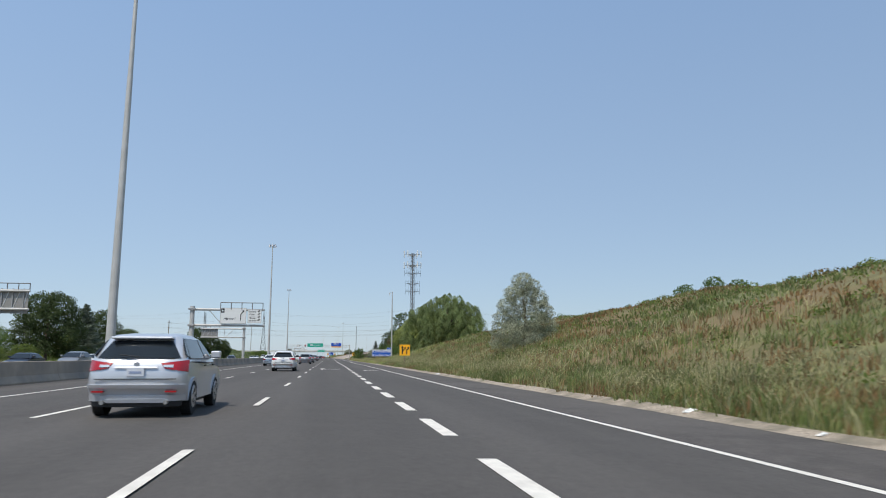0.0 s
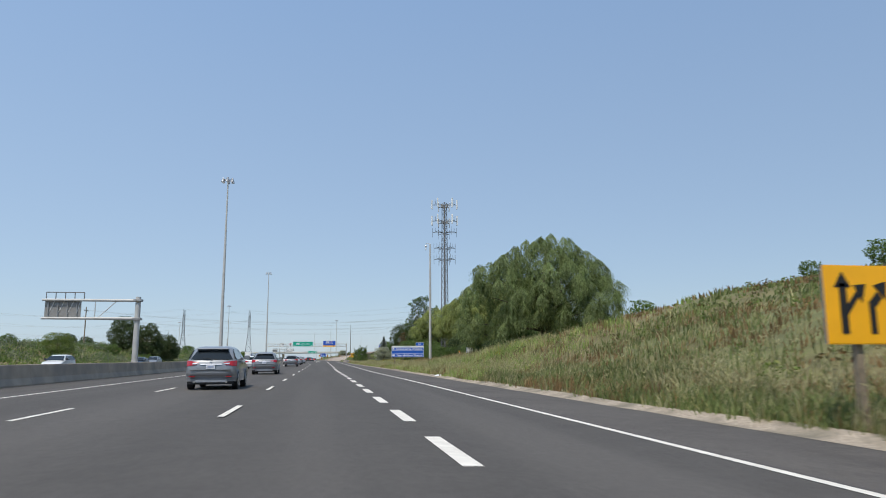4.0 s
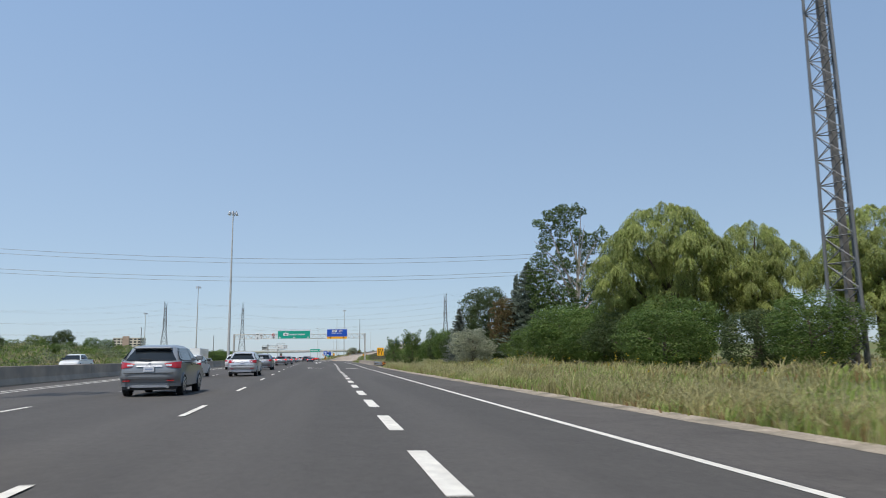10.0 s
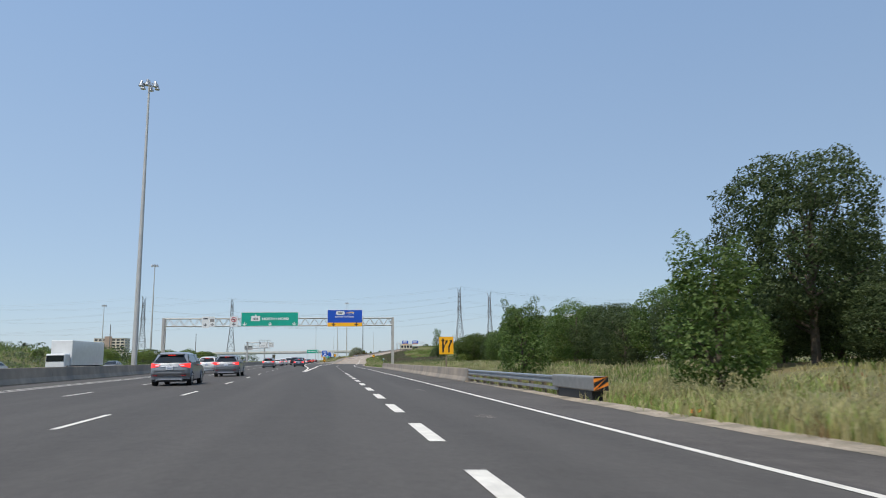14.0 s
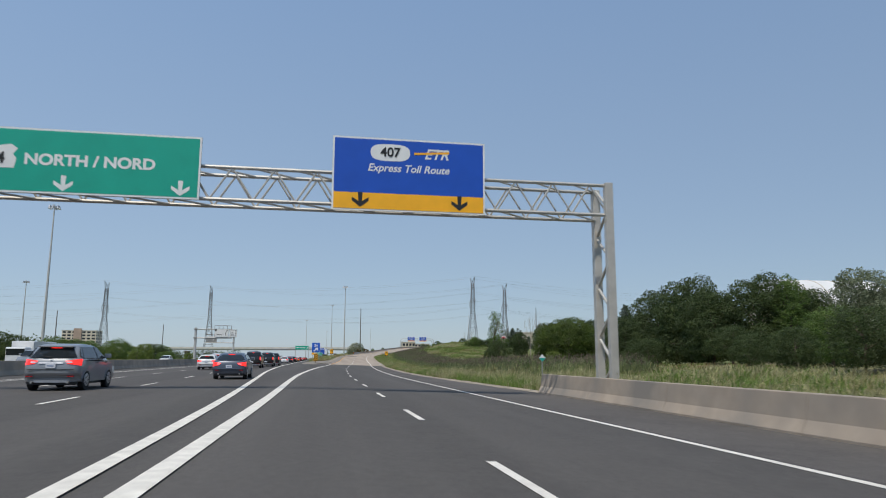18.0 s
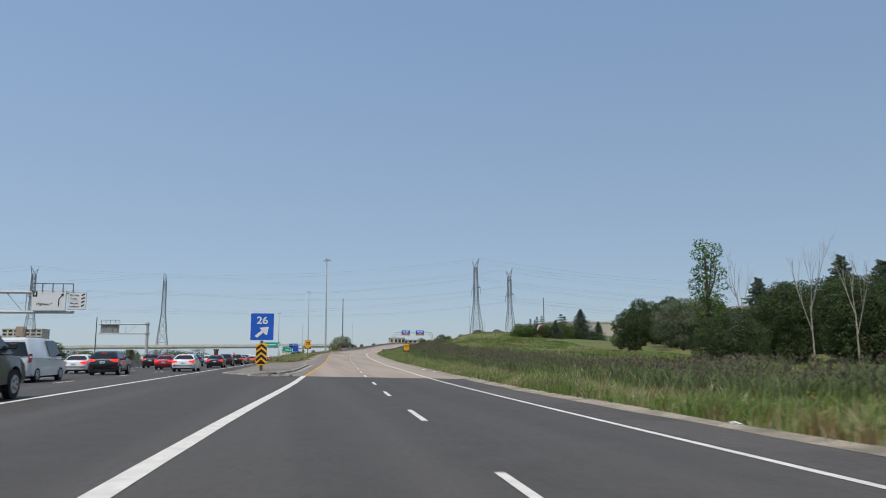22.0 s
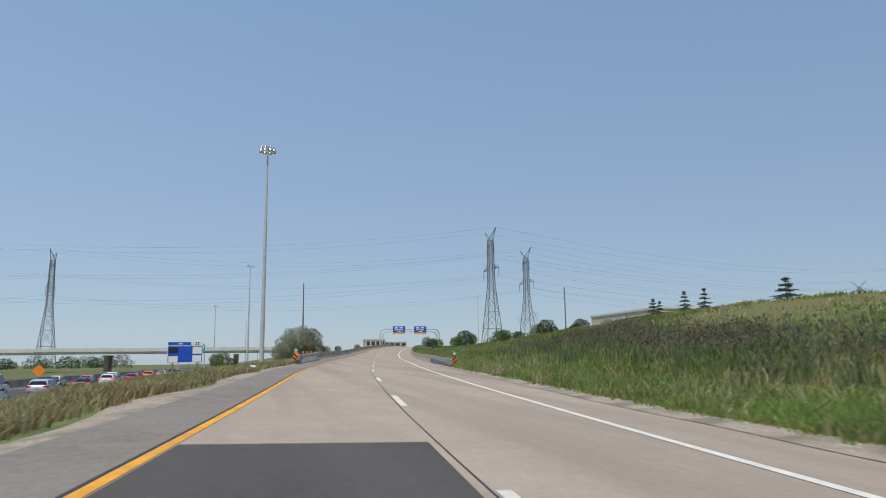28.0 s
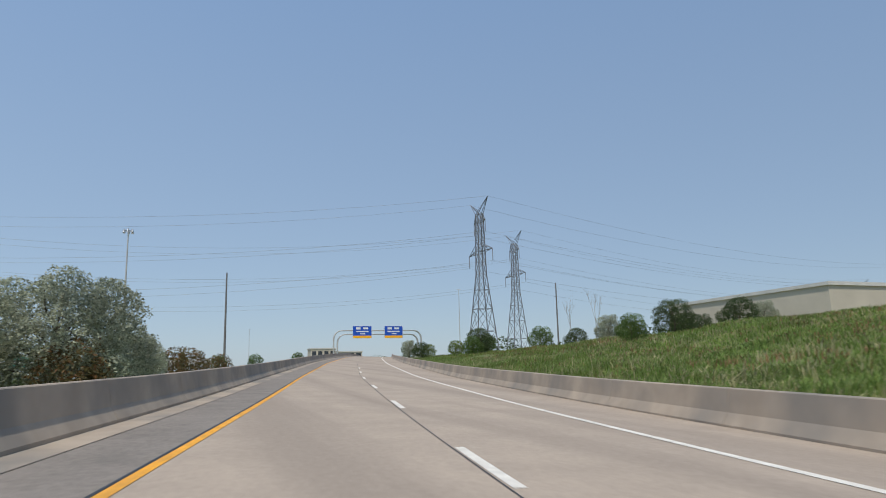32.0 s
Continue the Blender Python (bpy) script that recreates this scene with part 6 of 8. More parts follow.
def end_panel(corners, line, half_of, lift=0.012, depth=0.05, nx=8, nz=3):
    """A thick panel on the curved rear end, between four (x, z) corners."""
    (ax, az), (bx, bz), (cx, cz), (dx, dz) = corners
    zs, ys = [p[1] for p in line], [p[0] for p in line]
    bm = bmesh.new()
    front, back = [], []
    for j in range(nz + 1):
        v = j / nz
        for i in range(nx + 1):
            u = i / nx
            x = (ax * (1 - u) + bx * u) * (1 - v) + (dx * (1 - u) + cx * u) * v
            z = (az * (1 - u) + bz * u) * (1 - v) + (dz * (1 - u) + cz * u) * v
            s = min(1.0, abs(x) / half_of(z))
            y = float(np.interp(z, zs, ys)) + bow(s) + 0.085 * max(0.0, (s - 0.78) / 0.22) ** 2.6 - lift
            front.append(bm.verts.new((x, y, z)))
            back.append(bm.verts.new((x * 0.985, y + depth, z)))
    w = nx + 1
    for j in range(nz):
        for i in range(nx):
            bm.faces.new((front[j * w + i], front[j * w + i + 1], front[(j + 1) * w + i + 1], front[(j + 1) * w + i]))
    rim = [i for i in range(w)] + [j * w + nx for j in range(1, nz + 1)] + [nz * w + i for i in range(nx - 1, -1, -1)] + [j * w for j in range(nz - 1, 0, -1)]
    for a, b in zip(rim, rim[1:] + rim[:1]):
        bm.faces.new((front[a], back[a], back[b], front[b]))
    bmesh.ops.recalc_face_normals(bm, faces=bm.faces)
    return bm


def wheel(parent, x, y, r, side, spokes=5):
    w = part("wheel", beam(bmesh.new(), (x - 0.1, y, r), (x + 0.1, y, r), r, None, 22), TYRE, parent)
    rim = beam(bmesh.new(), (x + side * 0.09, y, r), (x + side * 0.112, y, r), r * 0.66, r * 0.6, 18)
    part("rim", rim, RIM, w)
    for k in range(spokes):
        a = 2 * math.pi * k / 5
        part("spoke_gap", beam(bmesh.new(), (x + side * 0.1, y + 0.36 * r * math.cos(a), r + 0.36 * r * math.sin(a)), (x + side * 0.116, y + 0.36 * r * math.cos(a), r + 0.36 * r * math.sin(a)), r * 0.12, None, 8), TRIM_BLACK, w)


CAR_WORDS = {"sedan": "sedan", "suv": "sport utility vehicle", "hatch": "hatchback", "van": "cargo van", "pickup": "pickup truck"}


def car(kind, colour, x, y, z=0.05, away=True, lit=False, extra="on the highway"):
    """A car whose rear bumper stands at y, or whose front does if it comes towards us."""
    S = SHAPES[kind]
    close = away and y < 520
    word = colour.replace("slate", "dark slate-blue").replace("dark", "dark") if colour != "dark" else "dark blue"
    word = "dark slate-blue" if colour == "slate" else word
    t = thing(kind.replace("suv", "suv_car").replace("hatch", "hatchback").replace("van", "cargo_van").replace("pickup", "pickup_truck"), x, y, z, f"{word} {CAR_WORDS[kind]} {extra}", "van" if kind == "van" else "car", "cars on the highway", turn=0 if away else 180)
    if not away:
        t.matrix_basis = pose(x, y, z, 0, 0, 180) @ Matrix.Translation((0, -S["length"], 0))
    mat = PAINTS[colour]
    hw, r, L = S["half"], S["r"], S["length"]
    body_w = lambda v: hw * (1 - 0.16 * max(0, 0.55 - v) - 0.12 * max(0, v - 0.72))
    base = S["body"][3][1]
    top = max(p[1] for p in S["cabin"])
    cab_w = lambda v: hw * 0.965 - hw * (0.2 * max(0, v - base) / (top - base) + 0.13 * (max(0, v - base) / (top - base)) ** 3)
    part("body", swept(S["body"], body_w, S["wheels"], r + 0.07), mat, t, smooth=True)
    part("cabin", swept(S["cabin"], cab_w, shrink=0.07), mat, t, smooth=True)
    part("underbody", boxed(-hw * 0.8, hw * 0.8, 0.25, L - 0.3, 0.2, 0.5), TRIM_BLACK, t)
    for yy in S["wheels"]:
        for side in (-1, 1):
            wheel(t, side * (hw - 0.11), yy, r, side, 5 if close else 0)
    # glass
    c = S["cabin"]
    (y0, z0), (y1, z1) = S["rear"]
    tall_back = kind in ("suv", "hatch")
    wa, wb = cab_w(z0) * (0.86 if tall_back else 0.9), cab_w(z1) * (0.8 if tall_back else 0.86)
    if tall_back:
        z0, z1 = z0 + 0.05, z1 - 0.04
    part("rear_window", end_panel([(-wa, z0), (wa, z0), (wb, z1), (-wb, z1)], c[:4], cab_w, 0.034, 0.07, 12, 4), CAR_GLASS, t, smooth=True)
    if tall_back and close:
        part("spoiler", boxed(-wb * 1.02, wb * 1.02, y1 - 0.17, y1 + 0.2, z1 + 0.035, z1 + 0.085, 0.02), mat, t)
        part("wiper", bars([((0.02, y0 - 0.035, z0 + 0.02), (-0.34, y0 - 0.02, z0 + 0.055))], 0.012, 5), TRIM_BLACK, t)
        part("badge", beam(bmesh.new(), (0, y0 - 0.1, z0 - 0.13), (0, y0 - 0.02, z0 - 0.13), 0.05, None, 12), RIM, t, "plain chrome badge")
        part("tailgate_strip", end_panel([(-hw * 0.42, z0 - 0.2), (hw * 0.42, z0 - 0.2), (hw * 0.42, z0 - 0.165), (-hw * 0.42, z0 - 0.165)], S["body"][1:4], body_w, 0.028, 0.04, 6, 1), RIM, t, "bright strip over the number plate")
        part("skid_plate", end_panel([(-hw * 0.55, 0.29), (hw * 0.55, 0.29), (hw * 0.6, 0.36), (-hw * 0.6, 0.36)], S["body"][:4], body_w, 0.055, 0.08, 8, 1), RIM, t, "silver skid plate")
    (ya, za), (yb, zb) = c[-2], c[-1]
    bm = bmesh.new()
    ny, nz = (za - zb), (yb - ya)
    k = 0.02 / math.hypot(ny, nz)
    p0 = (ya + (yb - ya) * 0.06, za + (zb - za) * 0.06)
    p1 = (ya + (yb - ya) * 0.9, za + (zb - za) * 0.9)
    q = [(-cab_w(p0[1]) * 0.9, p0[0] + ny * k, p0[1] + nz * k), (cab_w(p0[1]) * 0.9, p0[0] + ny * k, p0[1] + nz * k), (cab_w(p1[1]) * 0.92, p1[0] + ny * k, p1[1] + nz * k), (-cab_w(p1[1]) * 0.92, p1[0] + ny * k, p1[1] + nz * k)]
    f = [bm.verts.new(v) for v in q] + [bm.verts.new((v[0], v[1] - ny * 3 * k, v[2] - nz * 3 * k)) for v in q]
    bm.faces.new(f[:4])
    for i in range(4):
        bm.faces.new((f[i], f[4 + i], f[4 + (i + 1) % 4], f[(i + 1) % 4]))
    bmesh.ops.recalc_face_normals(bm, faces=bm.faces)
    part("windscreen", bm, CAR_GLASS, t)
    lo, hi = base + 0.05, top - 0.12

    def back_y(v):
        return float(np.interp(v, [p[1] for p in c[:3]], [p[0] for p in c[:3]]))

    def front_y(v):
        return float(np.interp(v, [c[-1][1], c[-2][1]], [c[-1][0], c[-2][0]]))
    mid = S["wheels"][0] + (S["wheels"][1] - S["wheels"][0]) * 0.47
    if kind == "pickup":
        mid = 3.1
    rear_gap = 0.35 if kind in ("sedan", "pickup", "hatch") else 0.42
    panes = [((back_y(lo) + rear_gap, lo), (mid - 0.05, lo), (mid - 0.05, hi), (back_y(hi) + rear_gap * 0.75, hi)), ((mid + 0.05, lo), (front_y(lo) - 0.3, lo), (front_y(hi) - 0.12, hi), (mid + 0.05, hi))]
    if kind == "suv":
        panes.append(((back_y(lo) + 0.14, lo + 0.06), (back_y(lo) + 0.36, lo + 0.03), (back_y(hi) + 0.26, hi), (back_y(hi) + 0.14, hi - 0.04)))
    if kind == "van":
        panes = panes[1:]
    for side in (-1, 1):
        for p in panes:
            part("side_window", panel_on(p, cab_w, side), CAR_GLASS, t)
        part("mirror", boxed(min(side * hw * 0.95, side * (hw + 0.17)), max(side * hw * 0.95, side * (hw + 0.17)), front_y(lo) - 0.45, front_y(lo) - 0.3, lo, lo + 0.17, 0.03), mat if colour in ("silver", "grey", "slate") else TRIM_BLACK, t)
        for yy in ((mid - 0.22, mid + 0.85) if close else ()):
            part("door_handle", boxed(min(side * hw * 0.985, side * (hw + 0.012)), max(side * hw * 0.985, side * (hw + 0.012)), yy, yy + 0.17, lo - 0.17, lo - 0.14), TRIM_BLACK, t)
        # lights at the corners
        ta, tb = S["tail"]
        rear_line = S["body"][1:4]
        if kind in ("sedan", "suv", "hatch"):
            shape = [(0.985, ta + 0.07), (0.56, tb - 0.14), (0.47, tb - 0.045), (0.98, tb + 0.02)]
        else:
            shape = [(0.97, ta), (0.86, ta), (0.86, tb), (0.97, tb)]
        shape = [(side * hw * u, v) for u, v in shape]
        part("tail_light", end_panel(shape, rear_line, body_w, 0.014, 0.06, 8, 3), BRAKE_RED if lit else TAIL_RED, t, "red tail light", smooth=True)
        if close and kind in ("sedan", "suv", "hatch"):
            part("reversing_light", end_panel([(side * hw * 0.72, tb - 0.125), (side * hw * 0.53, tb - 0.115), (side * hw * 0.53, tb - 0.075), (side * hw * 0.72, tb - 0.07)], rear_line, body_w, 0.022, 0.03, 4, 2), HEAD_CLEAR, t, "clear reversing light")
            part("exhaust_pipe", beam(bmesh.new(), (side * hw * 0.62, -0.02, 0.3), (side * hw * 0.62, 0.3, 0.3), 0.04, None, 12), DULL_STEEL, t)
        bm = boxed(min(side * hw * 0.52, side * hw * 0.93), max(side * hw * 0.52, side * hw * 0.93), L - 0.3, L - 0.06, 0.58 if kind != "van" else 0.8, 0.72 if kind != "van" else 1.0, 0.04)
        part("headlight", bm, HEAD_CLEAR, t)
        part("reflector", boxed(min(side * hw * 0.6, side * hw * 0.82), max(side * hw * 0.6, side * hw * 0.82), -0.02, 0.06, 0.485, 0.52), TAIL_RED, t)
    if lit:
        part("brake_lamp", boxed(-0.17, 0.17, y1 - 0.05, y1 + 0.08, z1 - 0.03, z1 + 0.025), BRAKE_RED, t)
    part("rear_bumper", end_panel([(-hw * 0.96, 0.32), (hw * 0.96, 0.32), (hw * 0.96, 0.43), (-hw * 0.96, 0.43)], S["body"][:4], body_w, 0.03, 0.1, 12, 2), RIM if kind == "pickup" else mat, t, smooth=True)
    part("valance", end_panel([(-hw * 0.88, 0.22), (hw * 0.88, 0.22), (hw * 0.9, 0.33), (-hw * 0.9, 0.33)], S["body"][:4], body_w, 0.0, 0.1, 8, 2), TRIM_BLACK, t)
    if kind in ("sedan", "suv", "hatch"):
        part("bumper_ledge", end_panel([(-hw * 0.97, 0.57), (hw * 0.97, 0.55), (hw * 0.97, 0.63), (-hw * 0.97, 0.63)], S["body"][:4], body_w, 0.06, 0.1, 12, 2), mat, t, smooth=True)
    plate_z = (S["tail"][0] + S["tail"][1]) / 2 - (0.07 if kind != "pickup" else 0.42)
    plate = part("licence_plate", boxed(-0.16, 0.16, -0.035, 0.01, plate_z - 0.08, plate_z + 0.08), PLATE, t)
    part("plate_bar", boxed(-0.11, 0.11, -0.041, -0.034, plate_z - 0.03, plate_z + 0.015), PLATE_BAR, plate, "unreadable plate characters")
    if kind in ("sedan", "suv", "hatch"):
        part("trunk_seam", boxed(-hw * 0.8, hw * 0.8, -0.012, 0.03, plate_z - 0.14, plate_z - 0.125), TRIM_BLACK, t)
    part("grille", boxed(-hw * 0.45, hw * 0.45, L - 0.08, L + 0.012, 0.42, 0.6), TRIM_BLACK, t)
    if kind == "pickup":
        part("bed_floor", boxed(-hw * 0.85, hw * 0.85, 0.1, 1.9, 1.325, 1.335), TRIM_BLACK, t)
        part("tailgate_badge", boxed(-0.09, 0.09, -0.02, 0.02, 1.05, 1.2), RIM, t, "plain chrome badge")
    return t


def box_truck(x, y, away, length=7.0, high=3.1, label="white box truck in oncoming traffic"):
    t = thing("box_truck", x, y, 0.05, label, "truck", turn=0 if away else 180)
    part("cargo_box", boxed(-1.2, 1.2, 0, length, 0.9, high, 0.06), PAINTS["white"], t)
    part("cab", boxed(-1.05, 1.05, length + 0.1, length + 1.9, 0.5, 2.3, 0.15), PAINTS["white"], t)
    part("windscreen", boxed(-0.95, 0.95, length + 1.84, length + 1.92, 1.4, 2.1), CAR_GLASS, t)
    part("chassis", boxed(-0.9, 0.9, 0.2, length + 1.6, 0.45, 0.9), TRIM_BLACK, t)
    for yy in (1.2, 2.3, length + 0.9):
        for side in (-1, 1):
            wheel(t, side * 1.0, yy, 0.46, side, 0)
    return t


# the carriageway that we drive on
car("suv", "silver", -3.65, 14.2, extra="in the next lane")
car("suv", "white", -3.7, 58.0, extra="ahead in the next lane")
car("suv", "grey", -3.85, 112.8, extra="in the next lane")
for x, y, lit in ((-4.15, 190.6, False), (-4.7, 237.5, False), (-5.7, 288.0, False), (-6.9, 355.5, True)):
    car("suv", "grey", x, y, lit=lit, extra="ahead in the next lane")
car("sedan", "white", -7.5, 92.0, extra="in the inner lane")
car("suv", "white", -9.6, 296.0, extra="in the inner lane")
car("suv", "grey", -3.95, 138.9, extra="in the next lane")
car("hatch", "white", -7.5, 168.0, extra="in the inner lane")
car("sedan", "black", -9.4, 206.0, extra="in the inner lane")
car("hatch", "white", -8.2, 262.0, extra="ahead in the inner lane")
for x, y in ((-4.5, 219.5), (-4.75, 262.5)):
    car("suv", "silver", x, y, extra="farther ahead in the next lane")
car("suv", "grey", -6.9, 336.0, lit=True, extra="with its brake lights on")
car("suv", "white", -11.0, 372.0, lit=True, extra="with its brake lights on")
car("suv", "grey", -8.7, 417.6, lit=True, extra="with its brake lights on")
car("sedan", "slate", -4.3, 430.6, lit=True, extra="with its brake lights on")
car("pickup", "black", -7.0, 474.3, lit=True, extra="waiting in the queue")
car("pickup", "black", -6.45, 488.6, lit=True, extra="waiting in the queue")
car("pickup", "black", -6.3, 500.6, lit=True, extra="waiting in the queue")
car("hatch", "white", -10.3, 463.0, lit=True, extra="waiting in the queue")
queue_a = [("sedan", "white", 544.4), ("sedan", "dark", 566.0), ("suv", "dark", 583), ("suv", "black", 596), ("sedan", "grey", 608), ("suv", "black", 618), ("sedan", "orange", 630), ("suv", "white", 642), ("sedan", "dark", 655), ("suv", "red", 668), ("sedan", "white", 682), ("suv", "silver", 696), ("sedan", "black", 712), ("suv", "white", 728), ("sedan", "red", 744), ("suv", "orange", 764), ("sedan", "white", 785), ("suv", "dark", 802), ("sedan", "grey", 820)]
queue_b = [("suv", "white", 471.0), ("suv", "white", 484), ("van", "white", 519.4), ("suv", "black", 534.4), ("sedan", "red", 557.4), ("suv", "blue", 580), ("sedan", "grey", 601), ("suv", "white", 613), ("suv", "grey", 625), ("sedan", "black", 637), ("suv", "white", 650), ("hatch", "red", 663), ("sedan", "silver", 678), ("van", "white", 694), ("suv", "black", 712), ("sedan", "orange", 732), ("suv", "white", 752), ("sedan", "red", 770), ("suv", "black", 790)]
queue_c = [("suv", "red", 503), ("sedan", "white", 541), ("suv", "white", 553), ("suv", "black", 570), ("sedan", "blue", 604), ("suv", "white", 628), ("sedan", "dark", 650), ("van", "white", 676), ("suv", "red", 704), ("sedan", "white", 730)]
for q, lane in ((queue_a, -6.6), (queue_b, -10.4), (queue_c, -14.1)):
    for i, (kind, colour, y) in enumerate(q):
        car(kind, colour, lane + 0.25 * math.sin(i * 2.3), y, lit=i % 3 != 2, extra="waiting in the queue")
# oncoming
for kind, colour, x, y in (("sedan", "dark", -25.5, 62), ("suv", "grey", -25.2, 73), ("sedan", "white", -28.8, 89), ("sedan", "blue", -25.3, 110), ("sedan", "black", -28.8, 133), ("suv", "white", -25.4, 158), ("sedan", "dark", -25.6, 190), ("suv", "grey", -29.0, 214),
                          ("sedan", "white", -26.5, 262), ("sedan", "white", -29.5, 276), ("pickup", "white", -27.0, 296), ("suv", "silver", -30.0, 330), ("sedan", "white", -31.5, 372), ("sedan", "grey", -31.0, 410), ("pickup", "grey", -28.5, 468), ("sedan", "dark", -32.0, 492), ("suv", "white", -30.0, 540)):
    car(kind, colour, x, y, 0.06, away=False, extra="coming the other way")
box_truck(-29.5, 132.0 + 14, False, 6.0, 3.0)
box_truck(-30.5, 402.0, False, 12.0, 3.9, "long white trailer truck in oncoming traffic")
box_truck(-33.0, 486.0, False, 7.0, 3.0)


# ---- trees and shrubs ----
rng = np.random.default_rng(11)


def unit(v):
    return v / np.maximum(np.linalg.norm(v, axis=-1, keepdims=True), 1e-6)


def leaf_quads(p, out, size, wide=0.55, wild=0.9, droop=0.0):
    """Pointed leaf shapes at the points p that face roughly outwards."""
    n = len(p)
    nrm = unit(out + wild * rng.normal(size=(n, 3)))
    along = rng.normal(size=(n, 3))
    along[:, 2] -= droop
    along = unit(along - nrm * np.sum(along * nrm, -1, keepdims=True))
    side = np.cross(nrm, along)
    s = (size * rng.uniform(0.6, 1.35, n))[:, None]
    return np.stack([p - along * s * 0.5, p + side * s * wide * 0.5 - along * s * 0.05, p + along * s * 0.55, p - side * s * wide * 0.5], 1)


def lobe_leaves(lobes, leaf, dense, wide=0.6, droop=0.3, wild=0.8):
    """Leaves over the skins of many lobes, thinner inside, none deep within a neighbour."""
    L = np.array(lobes, float)
    out = []
    for i, (cx, cy, cz, rx, ry, rz) in enumerate(L):
        n = int(2.3 * dense * 4 * math.pi * ((rx * ry + rx * rz + ry * rz) / 3) / leaf ** 2)
        d = unit(rng.normal(size=(n, 3)))
        k = 1 - 0.34 * rng.random(n) ** 2
        k *= 1 + 0.13 * np.sin(7 * d[:, 0] + i) * np.sin(6 * d[:, 1] + 2 * i) + 0.1 * np.sin(9 * d[:, 2] + i)
        p = np.array([cx, cy, cz]) + d * k[:, None] * np.array([rx, ry, rz])
        deep = np.zeros(n, bool)
        for j, (ax, ay, az, bx, by, bz) in enumerate(L):
            if j != i:
                deep |= np.sum(((p - [ax, ay, az]) / [bx, by, bz]) ** 2, 1) < 0.5
        keep = ~deep & (p[:, 2] > 0.05)
        o = unit(d + np.array([0, 0, 0.35]))
        out.append(leaf_quads(p[keep], o[keep], leaf * 0.8, wide, wild * 0.75, droop))
    return np.concatenate(out)


def round_lobes(h, w, low=0.22, count=20, lobe=0.2, top=1.0):
    """Lobes that make an uneven rounded crown."""
    cz, rz = h * (low + 1) / 2, h * (1 - low) / 2
    made = [(0, 0, cz, w * 0.3, w * 0.3, rz * 0.66)]
    for i in range(count):
        u = -0.75 + 1.7 * (i + rng.random() * 0.8) / count
        a = i * 2.4 + rng.random()
        k = math.sqrt(max(0.05, 1 - min(u, 0.98) ** 2))
        r = w * lobe * rng.uniform(0.6, 1.4)
        kk = rng.uniform(0.66, 1.1)
        made.append((math.cos(a) * k * (w / 2 - r * 0.8) * kk, math.sin(a) * k * (w / 2 - r * 0.8) * kk, cz + u * (rz - r * 0.6) * top, r, r, r * rng.uniform(0.7, 0.95)))
    return made


def limbs(h, r, tips, fork=0.3):
    """A tapered trunk with limbs that leave it at several heights towards the lobes."""
    bm = bmesh.new()
    lean = Vector((rng.uniform(-0.05, 0.05) * h, rng.uniform(-0.05, 0.05) * h, h * 0.86))
    bend = Vector((rng.uniform(-0.03, 0.03) * h, rng.uniform(-0.03, 0.03) * h, h * 0.42))
    beam(bm, (0, 0, -0.3), (0, 0, 0.25), r * 1.5, r, 8)
    beam(bm, (0, 0, 0.2), bend, r, r * 0.7, 8)
    beam(bm, bend, lean, r * 0.7, r * 0.15, 7)
    for x, y, z in tips:
        f = min(max(z * rng.uniform(0.45, 0.7), fork * h * 0.8), h * 0.8) / (h * 0.86)
        root = bend * (f / 0.49) if f < 0.49 else bend.lerp(lean, (f - 0.49) / 0.51)
        m = root.lerp(Vector((x, y, z)), 0.5) + Vector((rng.uniform(-0.2, 0.2), rng.uniform(-0.2, 0.2), 0.06 * h * rng.uniform(-0.2, 0.6)))
        beam(bm, root, m, r * 0.4, r * 0.24, 6)
        beam(bm, m, (x, y, max(z, 0.3)), r * 0.24, r * 0.07, 5)
    return bm


def leafy(name, label, category, h, w, mat, leaf=0.34, dense=1.1, low=0.22, count=20, lobe=0.2, bark=None, droop=0.3, foliage="crown", stem="trunk", group="", wild=0.8):
    t = thing(name, 0, 0, 0, label, category, group)
    lobes = round_lobes(h, w, low, count, lobe)
    tips = [l[:3] for l in lobes[1::3]]
    part(stem, limbs(h, h * 0.02 + 0.03, tips, max(low * 0.9, 0.08)), bark or BARK, t)
    quads(foliage, lobe_leaves(lobes, leaf, dense, 0.6, droop, wild), mat, t)
    return t


